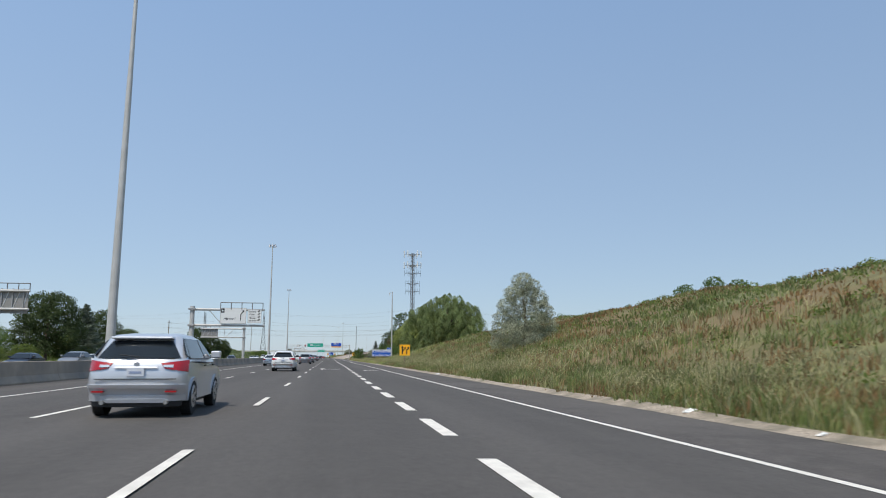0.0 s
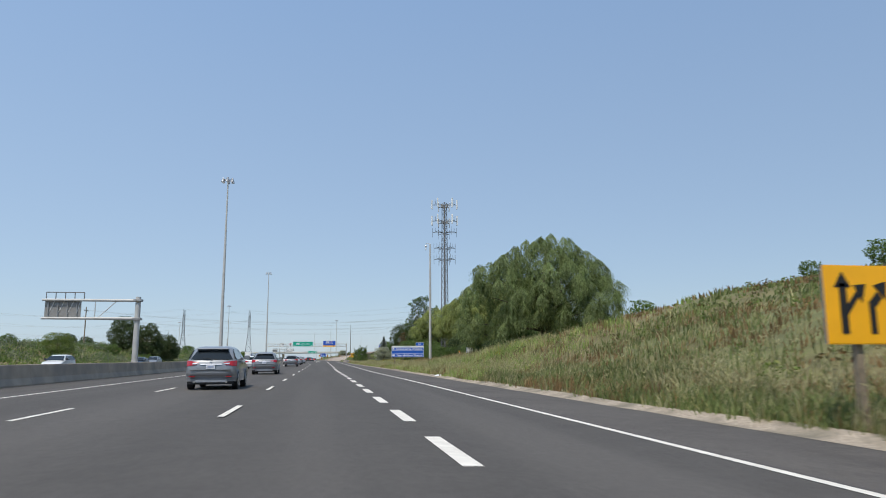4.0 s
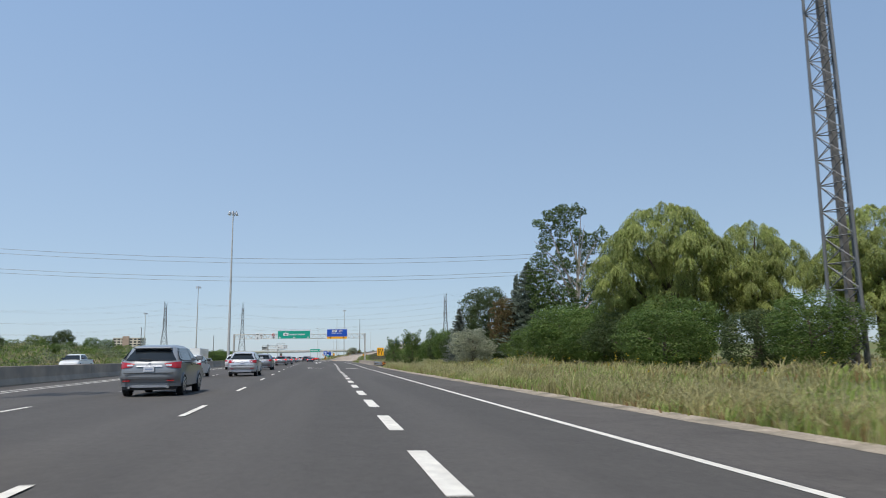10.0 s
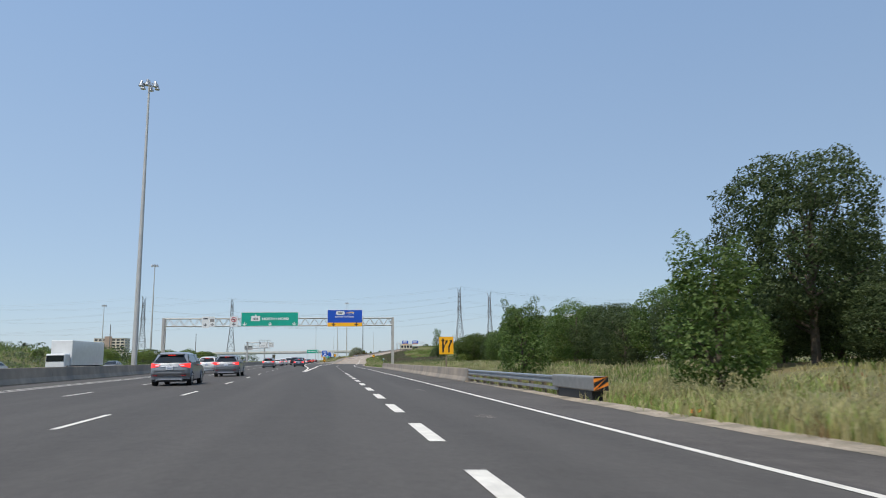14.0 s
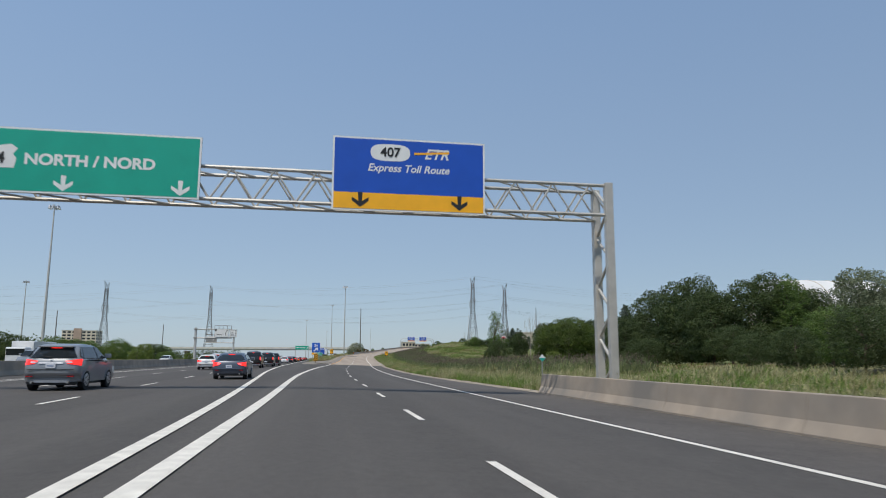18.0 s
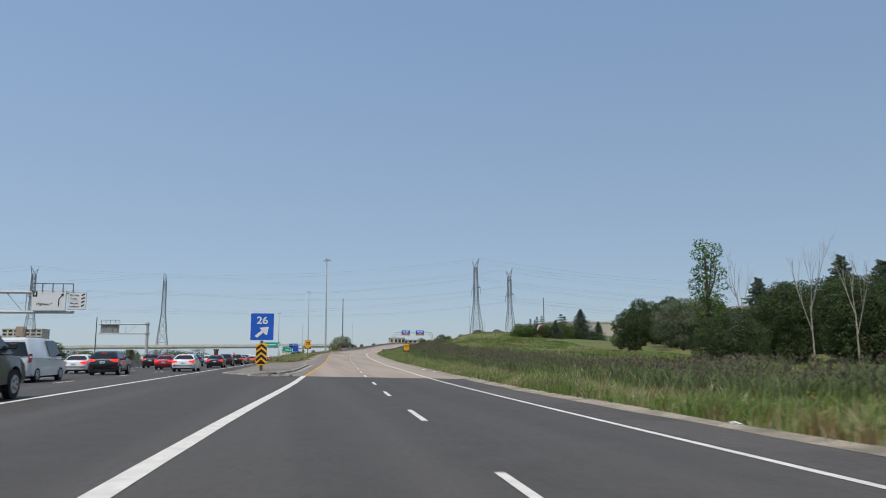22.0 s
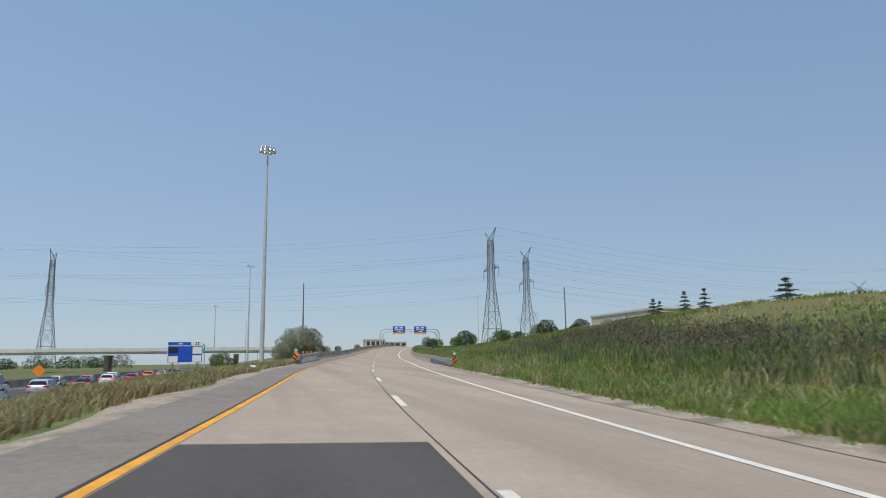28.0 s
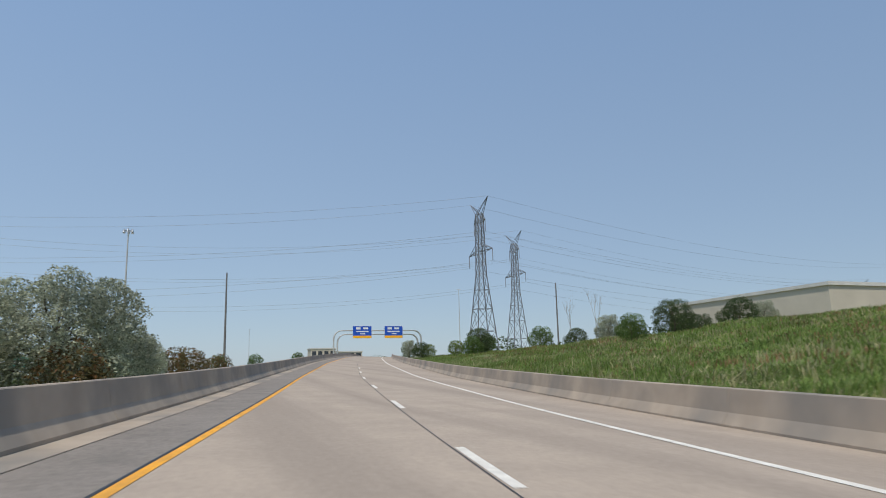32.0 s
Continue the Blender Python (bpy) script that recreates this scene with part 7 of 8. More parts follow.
def conifer(label, h, w, mat, whorls=24, group="conifers beside the road"):
    """A spruce: whorls of boughs of uneven length whose tips turn up, with short side sprays."""
    t = thing("spruce_tree", 0, 0, 0, label, "tree", group)
    part("trunk", beam(bmesh.new(), (0, 0, -0.3), (0, 0, h * 0.99), h * 0.016, 0.02, 7), BARK, t)
    q = []
    for i in range(whorls):
        u = (i + 0.5) / whorls
        n = int(9 + 13 * (1 - u))
        a = 2 * math.pi * (np.arange(n) + rng.random(n) * 0.8) / n + i * 1.1
        ln = w / 2 * (1.03 - u) ** 0.85 * rng.uniform(0.55, 1.16, n)
        z0 = h * (0.03 + 0.95 * u) + rng.normal(size=n) * h * 0.012
        steps = 7 + int(9 * (1 - u))
        for k in np.linspace(0.08, 1.0, steps):
            r = ln * k
            z = z0 + ln * (0.12 - 0.62 * k + 0.4 * k * k)
            for side in (-1, -0.45, 0.0, 0.45, 1):
                off = side * (1.08 - k) * ln * 0.3
                pos = np.stack([np.cos(a) * r - np.sin(a) * off, np.sin(a) * r + np.cos(a) * off, z - abs(side) * 0.1 * ln * (1 - k)], 1)
                pos += rng.normal(size=pos.shape) * h * 0.006
                out = np.stack([np.cos(a) * 0.75 - np.sin(a) * side * 0.7, np.sin(a) * 0.75 + np.cos(a) * side * 0.7, np.full(n, 0.25)], 1)
                size = h * rng.uniform(0.018, 0.033, n)[:, None]
                along = unit(out + 0.25 * rng.normal(size=(n, 3)))
                flat = unit(np.cross(along, rng.normal(size=(n, 3)) * 0.6 + np.array([0, 0, 1.0])))
                q.append(np.stack([pos - along * size * 0.4, pos + flat * size * 0.26, pos + along * size, pos - flat * size * 0.26], 1))
    quads("crown", np.concatenate(q), mat, t)
    return t


def willow(label, h, w, lobes, mops, mat, fall=(1.4, 2.8), strands=46):
    """A weeping willow: each lobe carries rounded mops of twigs that arch outwards and hang."""
    t = thing("willow_tree", 0, 0, 0, label, "tree", "willows beside the road")
    part("trunk", limbs(h, 0.55, [l[:3] for l in lobes], 0.25), BARK, t)
    L = np.array(lobes, float)
    core = L.copy()
    core[:, 3:] *= 0.74
    q = [lobe_leaves(core, 0.34, 0.5, 0.25, 3.0, 0.6)]
    area = L[:, 3] * L[:, 5]
    for i, (cx, cy, cz, rx, ry, rz) in enumerate(L):
        n = max(4, int(mops * area[i] / area.sum()))
        for j in range(n):
            u = 1 - 1.55 * (j + 0.5) / n + rng.uniform(-0.08, 0.08)
            turn = j * 2.4 + i + rng.uniform(-0.3, 0.3)
            k = math.sqrt(max(0.0, 1 - min(abs(u), 1.0) ** 2))
            c = np.array([cx + math.cos(turn) * k * rx * 0.86, cy + math.sin(turn) * k * ry * 0.86, cz + u * rz * 0.86])
            if any(np.sum(((c - L[m, :3]) / L[m, 3:]) ** 2) < 0.42 for m in range(len(L)) if m != i):
                continue
            r = rng.uniform(0.75, 1.35)
            ln = rng.uniform(*fall)
            a = rng.random(strands) * 2 * math.pi
            rad = r * np.sqrt(rng.uniform(0.02, 1.0, strands))
            sway = np.array([math.cos(turn), math.sin(turn), 0.0]) * 0.5
            out = np.stack([np.cos(a), np.sin(a), np.zeros(strands)], 1)
            long = ln * rng.uniform(0.55, 1.1, strands)
            for s_ in range(8):
                f = (s_ + rng.random(strands)) / 8
                pos = c + out * (rad * np.minimum(1.0, 0.25 + 1.5 * f))[:, None] + sway * (f ** 0.5)[:, None] * r
                pos[:, 2] += 0.55 * r * (1 - (rad / r) ** 2) - long * f ** 1.5 + rng.normal(size=strands) * 0.05
                keep = pos[:, 2] > 0.4
                face = out * (0.25 + 0.8 * f)[:, None] + sway + np.array([0, 0, 1.0]) * (1.25 - f)[:, None]
                q.append(leaf_quads(pos[keep], unit(face)[keep], 0.44, 0.15, 0.35, 3.2))
    quads("crown", np.concatenate(q), mat, t)
    return t


def bare(h, spread, name="dead_tree", label="bare pale dead tree with thin branches", r=0.13):
    """A dead tree: forked bare branches."""
    t = thing(name, 0, 0, 0, label, "tree", "dead trees")
    bm = bmesh.new()

    def grow(p, way, ln, rad, depth):
        q = p + way * ln
        beam(bm, p, q, rad, rad * 0.6, 5)
        if depth:
            for _ in range(3 if depth > 1 else 2):
                turn = Vector((rng.normal() * spread, rng.normal() * spread, 0.35 + 0.2 * rng.random()))
                grow(p + (q - p) * rng.uniform(0.55, 1.0), (way * 0.8 + turn).normalized(), ln * rng.uniform(0.5, 0.72), rad * 0.5, depth - 1)
    grow(Vector((0, 0, -0.2)), Vector((0.03, 0.02, 1)).normalized(), h * 0.45, r, 4)
    part("trunk", bm, PALE_BARK, t)
    return t


def stand(t, x, y, s=1.0, turn=0.0, wide=1.0, sink=0.1):
    z = float(ground_z(x, y)) - sink
    t.matrix_basis = pose(x, y, z, 0, 0, turn) @ Matrix.Diagonal((s * wide, s * wide, s, 1))
    return t


def again(t, x, y, s=1.0, turn=0.0, wide=1.0, sink=0.1, label="", category="tree"):
    z = float(ground_z(x, y)) - sink
    k = t.scale
    c = copy_thing(t, pose(x, y, z, 0, 0, turn) @ Matrix.Diagonal((s * wide / k.x, s * wide / k.y, s / k.z, 1)))
    if label:
        tagged(c, label, category)
    return c


# the first hill
silver_top = thing("silver_tree", 0, 0, 0, "conical silver-leaved tree on the grassy bank", "tree")
cone = [(0, 0, 3.3, 1.7, 1.7, 2.4)]
for i in range(46):
    u = (i + 0.5) / 46
    wide = 2.75 * (1 - u) ** 0.62 + 0.25
    turn = i * 2.4 + 0.5 * math.sin(i * 1.7)
    k = wide * (0.72 + 0.22 * math.sin(i * 3.1))
    cone.append((math.cos(turn) * k, math.sin(turn) * k, 0.45 + 6.3 * u, 0.68 + 0.5 * (1 - u), 0.68 + 0.5 * (1 - u), 0.6 + 0.35 * (1 - u)))
part("trunk", limbs(7.0, 0.16, [l[:3] for l in cone[1::4]], 0.1), BARK, silver_top)
quads("crown", lobe_leaves(cone, 0.17, 1.5, 0.45, -0.5, 0.8), LEAF_SILVER, silver_top)
stand(silver_top, 18.75, 66, 1.05, 0, 1.0, 0.25)
ridge = leafy("shrub", "small green shrub on the ridge of the hill", "shrub", 2.0, 2.0, LEAF_MAPLE, 0.2, 1.1, 0.1, 9, 0.25, foliage="foliage", stem="stem", group="shrubs on the hill")
stand(ridge, 35.5, 60)
for x, y, s in ((36.5, 57.5, 0.8), (38.5, 55, 0.55), (35.2, 65, 0.9), (36.5, 50, 0.5), (34.5, 72, 0.5), (35, 78, 0.45), (34, 111, 1.25), (33, 121, 0.85), (32, 126, 0.7), (34.5, 118, 0.6), (33.2, 153, 1.5), (28.5, 148, 0.45), (27.5, 146, 0.4), (31, 150, 0.4)):
    again(ridge, x, y, s, 80 * x, 1.2)

# the willows
big = willow("large weeping willow with long hanging curtains of leaves", 17.5, 22,
             [(0, 0, 12.6, 6.0, 6.0, 4.6), (-3.4, 1.0, 11.2, 5.2, 5.0, 3.7), (-6.4, -1.0, 10.8, 3.8, 4.0, 2.8), (4.6, 0.5, 12.0, 4.6, 4.6, 3.4), (6.6, 1.0, 11.6, 3.6, 4.0, 3.0), (1.0, -5.2, 10.0, 4.6, 3.6, 3.2), (-3.0, -6.0, 7.8, 3.6, 3.0, 2.5), (5.0, -5.4, 8.6, 3.6, 3.2, 2.6), (0.6, 5.0, 10.5, 4.6, 3.6, 3.2), (-7.8, 3.0, 8.8, 2.8, 3.0, 2.2), (1.4, -1.0, 15.0, 3.6, 3.4, 2.2), (7.4, -3.0, 8.8, 2.8, 3.0, 2.2), (-5.4, -4.4, 4.6, 2.6, 2.6, 2.2), (2.4, -7.6, 5.4, 2.8, 2.4, 2.2), (6.4, -6.4, 5.2, 2.6, 2.4, 2.2), (-9.6, 1.0, 4.4, 2.4, 2.4, 2.0), (-3.0, -2.0, 5.6, 4.0, 4.0, 3.0), (4.0, -2.0, 5.6, 4.0, 4.0, 3.0), (0.0, 2.6, 6.0, 5.0, 4.0, 3.4)], 330, LEAF_WILLOW, (1.8, 3.8), 84)
stand(big, 28.2, 171, 0.88, 0, 1.05)
light = willow("tall pale green willow with feathery hanging twigs", 18.5, 16,
               [(0, 0, 14.4, 4.2, 4.2, 3.6), (-3.4, -0.6, 12.2, 3.4, 3.4, 2.8), (3.6, 0.4, 12.8, 3.4, 3.4, 2.6), (-5.2, 1.0, 9.4, 2.8, 2.8, 2.2), (5.6, -1.0, 9.8, 2.8, 2.8, 2.2), (0, -4.0, 11.0, 3.2, 3.0, 2.4), (0.6, 4.2, 11.4, 3.2, 3.0, 2.4), (-2.0, -4.2, 7.8, 2.6, 2.4, 1.9), (2.6, -4.2, 8.2, 2.6, 2.4, 1.9), (-3.2, -1.6, 6.6, 3.0, 3.0, 2.4), (3.2, -1.4, 6.6, 3.0, 3.0, 2.4), (0.2, -3.2, 5.4, 3.0, 2.6, 2.2), (0, 1.0, 8.6, 3.4, 3.4, 2.4)], 260, LEAF_PALE, (1.0, 2.1), 66)
stand(light, 31.2, 218, 0.87, 0, 1.1)
again(light, 39.5, 222, 0.95, 120, 1.1)
again(light, 36, 240, 0.78, 120, 1.1)
again(light, 26.5, 190, 0.72, 230, 1.0)
again(light, 31.0, 272, 0.82, 200, 1.08)
again(light, 28.6, 232, 0.73, 60, 1.05)
again(light, 39.5, 272, 0.72, 300, 0.9)
again(light, 45.5, 264, 0.72, 20, 1.1)

# the hedge of shrubs below them
hedge_a = leafy("shrub", "dense green shrub in a tall roadside hedge", "shrub", 6.2, 6.6, LEAF_MAPLE, 0.18, 1.0, 0.02, 24, 0.19, foliage="foliage", stem="stem", group="roadside shrubs")
stand(hedge_a, 26, 247, 0.66, 0, 1.2)
hedge_b = leafy("shrub", "yellowish green shrub in a tall roadside hedge", "shrub", 5.6, 6.2, LEAF_YELLOW, 0.21, 1.0, 0.02, 22, 0.2, foliage="foliage", stem="stem", group="roadside shrubs")
stand(hedge_b, 27.5, 241, 0.64, 0, 1.2)
hedge_c = leafy("shrub", "dark green shrub in a tall roadside hedge", "shrub", 6.0, 6.4, LEAF_DARK, 0.18, 1.0, 0.02, 22, 0.19, foliage="foliage", stem="stem", group="roadside shrubs")
stand(hedge_c, 27, 253, 0.66, 0, 1.2)
kinds = [hedge_a, hedge_c, hedge_a, hedge_a]
for i in range(19):
    y = 202 + i * 5.3 + 1.2 * math.sin(i * 1.9)
    if 239 < y < 256:
        continue
    again(kinds[i % 4], 26.2 + 1.6 * math.sin(i * 2.7) + 0.02 * (y - 250), y, (1.0 + 0.16 * math.sin(i * 1.3)) * (0.5 if y < 236 else 0.66 if y < 262 else 0.88), 47 * i, 1.4)
again(hedge_c, 26.4, 213, 0.95, 70, 1.2)
again(hedge_c, 25.6, 204, 0.6, 20, 1.2)
for i in range(7):
    again(kinds[(i + 1) % 4], 34 + 2 * math.sin(i * 2.1), 206 + i * 13, 0.8 + 0.12 * math.sin(i), 61 * i)

for x, y, s in ((31, 166, 0.6), (35, 168, 0.7), (27, 175, 0.6), (24.5, 182, 0.6), (25.5, 190, 0.7), (26, 197, 0.75), (38, 175, 0.8), (33, 182, 0.9), (37, 187, 1.0), (43, 184, 1.1), (46, 178, 1.1), (31, 190, 0.9), (41, 193, 1.1), (35, 198, 1.1)):
    again((hedge_c, hedge_a)[int(x) % 2], x, y, s, 31 * x, 1.2)

# poplar with a dead trunk, spruces, maple
pop = thing("poplar_tree", 0, 0, 0, "tall sparse poplar with a pale bare trunk", "tree")
pl = [(-3.6, 0.2, 17.3, 1.2, 1.1, 0.7), (-2.8, -0.4, 18.3, 1.1, 1.1, 0.7), (-1.5, 0.3, 18.8, 1.2, 1.1, 0.8), (-0.1, 0, 19.0, 0.8, 0.8, 0.7), (-5.0, 0.3, 12.2, 1.1, 1.1, 0.8), (-4.2, -0.3, 10.6, 1.1, 1.0, 0.7), (-2.8, 0.4, 15.4, 1.1, 1.1, 0.9), (-1.3, -0.2, 16.6, 1.3, 1.2, 1.0), (-3.9, 0, 9.0, 1.0, 1.0, 0.7), (-2.5, 0.3, 8.5, 1.2, 1.1, 0.8),
      (0.5, 0.8, 15.9, 0.9, 0.9, 0.9), (1.3, 0.6, 14.6, 1.1, 1.1, 1.1), (2.4, -0.3, 15.7, 0.7, 0.7, 1.0), (3.7, 0, 14.0, 1.0, 1.0, 0.9), (3.4, 0.4, 12.0, 1.1, 1.0, 0.9), (2.3, 0, 10.5, 1.2, 1.1, 0.9), (4.6, 0.2, 14.6, 0.7, 0.7, 0.6), (-1.2, 0.9, 12.0, 1.1, 1.0, 0.9), (-2.6, 0, 12.2, 1.0, 1.0, 0.8), (-4.4, 0, 13.8, 0.8, 0.8, 0.6), (-3.1, 0.6, 10.6, 0.9, 0.9, 0.7), (-1.4, 0.5, 14.1, 1.0, 1.0, 0.9), (0.9, 0.9, 12.4, 1.2, 1.1, 1.0), (1.0, 0.6, 9.8, 1.2, 1.1, 0.9), (-0.6, 1.0, 9.4, 1.2, 1.1, 0.9), (-4.6, 0.4, 11.4, 1.0, 1.0, 0.8), (-3.2, 0.2, 7.6, 1.2, 1.1, 0.8), (4.4, 0, 11.0, 1.1, 1.0, 0.9), (3.0, 0.3, 8.8, 1.2, 1.1, 0.9), (0.6, 0.8, 7.8, 1.4, 1.2, 0.9), (-5.4, 0.2, 9.6, 1.0, 0.9, 0.7), (-4.8, 0.3, 8.2, 1.0, 0.9, 0.7), (-5.6, 0, 10.9, 0.8, 0.8, 0.6), (-5.0, 0, 7.2, 1.1, 1.0, 0.8), (-3.6, 0.3, 6.4, 1.2, 1.1, 0.9), (-2.0, -0.2, 6.2, 1.2, 1.1, 0.9), (-0.5, 0.3, 6.0, 1.2, 1.1, 0.9), (1.6, 0, 6.4, 1.2, 1.1, 0.9), (3.2, 0.2, 6.8, 1.2, 1.1, 0.9), (-1.8, 0, 7.5, 1.2, 1.0, 0.8), (2.2, 0.3, 7.7, 1.1, 1.0, 0.8)]
part("trunk", limbs(18, 0.3, [l[:3] for l in pl[::2]] + [(0.3, -0.3, 18.6), (0.6, -0.4, 17.0), (-0.2, 0.4, 16.0), (-5.2, 0, 15.0), (-4.6, 0, 14.8), (1.0, -0.5, 14.0)], 0.22), PALE_BARK, pop)
broken = []
for cx, cy, cz, rx, ry, rz in pl:
    for k in range(4):
        a, f = 1.7 * k + cx * 3.1, 0.58 + 0.18 * math.sin(5 * cz + 2 * k)
        broken.append((cx + rx * 0.75 * math.cos(a), cy + ry * 0.6 * math.sin(a * 1.3), cz + rz * 0.8 * math.sin(a), rx * f, ry * f, rz * f * 1.1))
quads("crown", lobe_leaves(broken, 0.22, 1.05, 0.8, 0.4, 1.0), LEAF_POPLAR, pop)
stand(pop, 31.6, 295.3, 1.0, 0, 1.1)
spruce = conifer("dark green spruce beside the road", 14.6, 12.6, NEEDLE, 26)
stand(spruce, 31.65, 318.1, 1.05, 0, 0.92)
blue = conifer("blue-grey spruce beside the road", 11.0, 7.6, NEEDLE_BLUE, 20)
stand(blue, 20.4, 316.8, 0.74, 0, 1.0)
again(spruce, 33.8, 332.6, 1.05, 70, 0.5)
silver_bush = leafy("shrub", "silver-grey shrub beside the spruces", "shrub", 6.4, 5.6, LEAF_SILVER, 0.15, 1.05, -0.02, 58, 0.11, droop=-0.5, foliage="foliage", stem="stem", group="roadside shrubs", wild=1.1)
stand(silver_bush, 19.0, 300.9, 0.76, 0, 1.4)
stand(leafy("rusty_tree", "half-dry tree with rust-brown leaves", "tree", 11.5, 5.5, LEAF_RUST, 0.24, 1.1, 0.05, 30, 0.17, droop=0.2), 28.4, 320, 0.92, 0, 1.2)
maple = leafy("maple_tree", "broad dark green maple beside the road", "tree", 15.6, 13.0, LEAF_DARK, 0.3, 1.0, -0.02, 46, 0.15, droop=0.4)
stand(maple, 29.6, 338, 0.87, 0, 0.95)
slim = leafy("young_tree", "slender green young tree among shrubs", "tree", 10.4, 4.8, LEAF_MAPLE, 0.22, 1.0, 0.02, 30, 0.17)
stand(slim, 30, 408, 0.9, 90, 1.1)
again(maple, 37, 345, 0.7, 130, 0.9)
again(hedge_c, 25.8, 319, 0.62, 40, 1.2)
again(spruce, 34.5, 318, 0.5, 140, 1.0)
again(silver_bush, 28.5, 307, 0.5, 60, 0.9)
for x, y, s in ((32.5, 306, 1.05), (35, 301, 0.9), (31.5, 301, 0.85), (37, 296, 0.9), (33.2, 297.5, 1.15), (35.5, 308, 1.25), (32.2, 311, 1.0)):
    again(hedge_a if x == 37 else hedge_c, x, y, s, 29 * y, 0.9)
for x, y, s in ((31, 333, 0.8), (35, 338, 0.9), (29.5, 341, 0.8), (38, 346, 1.0), (33, 348, 0.9), (24.5, 337, 0.5), (30, 326, 0.8), (36, 328, 1.0)):
    again(hedge_c if int(x) % 2 else hedge_a, x, y, s, 43 * y, 1.1)
feathery = leafy("young_tree", "bushy young tree with upright feathery shoots behind the guardrail", "tree", 4.7, 3.2, LEAF_MAPLE, 0.16, 1.0, 0.0, 22, 0.2, droop=-0.4)
shoots = []
for a, b, c in ((-0.7, 0.1, 4.9), (-0.3, 0, 4.6), (0.8, 0.2, 4.9), (0.5, -0.2, 4.5), (-1.0, 0, 4.3)):
    shoots += [(a * (0.5 + 0.12 * k), b, c - 1.9 + 0.32 * k, 0.26, 0.26, 0.26) for k in range(7)]
quads("upper_crown", lobe_leaves(shoots, 0.15, 0.9, 0.4, -0.8), LEAF_MAPLE, feathery)
stand(feathery, 13.94, 322.4, 1.2)
again(feathery, 13.0, 343.5, 1.12, 140)
for i in range(15):
    y = 350 + i * 5.2
    again((hedge_c, hedge_a, hedge_c, hedge_b)[i % 4], 28.5 + 1.8 * math.sin(i * 2.3) + 0.06 * (y - 350), y, 0.95 + 0.22 * math.sin(i * 1.7), 53 * i, 1.15)
for i in range(6):
    again(maple, 40 + 2.5 * math.sin(i * 2), 356 + i * 14, 0.53 + 0.05 * math.sin(i * 3), 77 * i)
for x, y, s in ((36, 432, 0.75), (37, 440, 0.6), (39, 449, 0.55), (34.5, 424, 0.95)):
    again(hedge_c, x, y, s, 31 * y)

# the grove after the gantry
dark_maple = leafy("maple_tree", "dark rounded maple in a grove", "tree", 13.0, 11.0, LEAF_DARK, 0.32, 1.4, -0.06, 38, 0.16, droop=0.4)
stand(dark_maple, 50, 478, 0.95)
for x, y, s in ((45, 461, 0.7), (50, 464, 0.75), (43.5, 478, 0.6), (46, 484, 0.7), (53, 488, 0.7), (55, 462, 0.8), (60, 464, 0.8), (49, 496, 0.7), (59, 492, 0.8), (75, 472, 0.8)):
    again(hedge_c, x, y, s, 37 * x, 1.2)
for x, y, s in ((57, 486, 0.84), (47, 468, 0.72), (61.5, 470, 0.78), (55, 497, 0.95), (46, 490, 0.6), (78, 490, 0.78), (60, 514, 0.74), (68, 467, 0.7), (57, 466, 0.78), (52, 466, 0.85)):
    again(dark_maple, x, y, s, 41 * x)
stand(leafy("broad_tree", "broad yellowish green tree in a grove", "tree", 9.6, 12.0, LEAF_OLIVE, 0.24, 1.5, -0.04, 52, 0.15), 46.6, 515.6, 0.98, 0, 1.15)
for x, y, s in ((52, 505, 0.7), (71.5, 468, 1.55)):
    again(silver_bush, x, y, s, 50 * x)
again(hedge_b, 41.5, 510, 0.55, 20)
stand(leafy("slender_tree", "tall slender tree with small leaf tufts", "tree", 11.9, 3.6, LEAF_MAPLE, 0.24, 0.75, 0.1, 20, 0.19), 38.4, 539)
again(hedge_c, 38.2, 535, 0.85, 10, 0.95)
again(hedge_c, 37.0, 536.5, 0.6, 50, 1.0)
snag = bare(12.0, 0.24, r=0.075)
stand(snag, 45.3, 530, 0.98)
again(snag, 39.4, 535.5, 0.9, 100)
again(snag, 45.0, 534.4, 1.08, 200)
for x, y, s, w in ((66, 548, 0.78, 1.2), (67.3, 571, 0.78, 1.1), (86, 576, 1.05, 1.0), (84, 662, 0.36, 1.2)):
    again(spruce, x, y, s, 20 * x, w)
for x, y, s in ((79, 627, 0.84), (82, 606, 0.8), (70, 560, 0.8), (76, 575, 0.85), (86, 588, 0.85), (62, 601, 0.6), (82, 617, 0.8), (76, 611, 0.78), (56, 552, 0.7), (60, 545, 0.72), (68, 556, 0.8), (88, 640, 0.6)):
    again(dark_maple, x, y, s, 37 * y)
sage = leafy("sage_tree", "grey-green tree beside dark maples", "tree", 9.8, 9.2, LEAF_SAGE, 0.26, 1.2, -0.02, 40, 0.16, droop=0.2)
stand(sage, 70.5, 597, 0.98, 0, 1.15)
again(sage, 61.8, 461, 1.2, 80, 0.8)
again(hedge_a, 50, 452, 0.95, 15, 1.0)
again(slim, 53.6, 462.5, 1.05, 40, 0.9)
for x, y, s in ((63, 668, 0.5), (70, 666, 0.55), (76, 664, 0.6), (84, 672, 0.5), (100, 760, 0.6), (104, 745, 0.7), (95, 728, 0.6), (94, 715, 0.5), (90, 700, 0.5)):
    again((hedge_c, hedge_a)[int(x) % 2], x, y, s, 29 * y)
thin = conifer("small sparse wind-blown spruce on the hill", 8.6, 6.0, NEEDLE, 10)
stand(thin, 98.8, 753, 1.0, 30, 1.0)
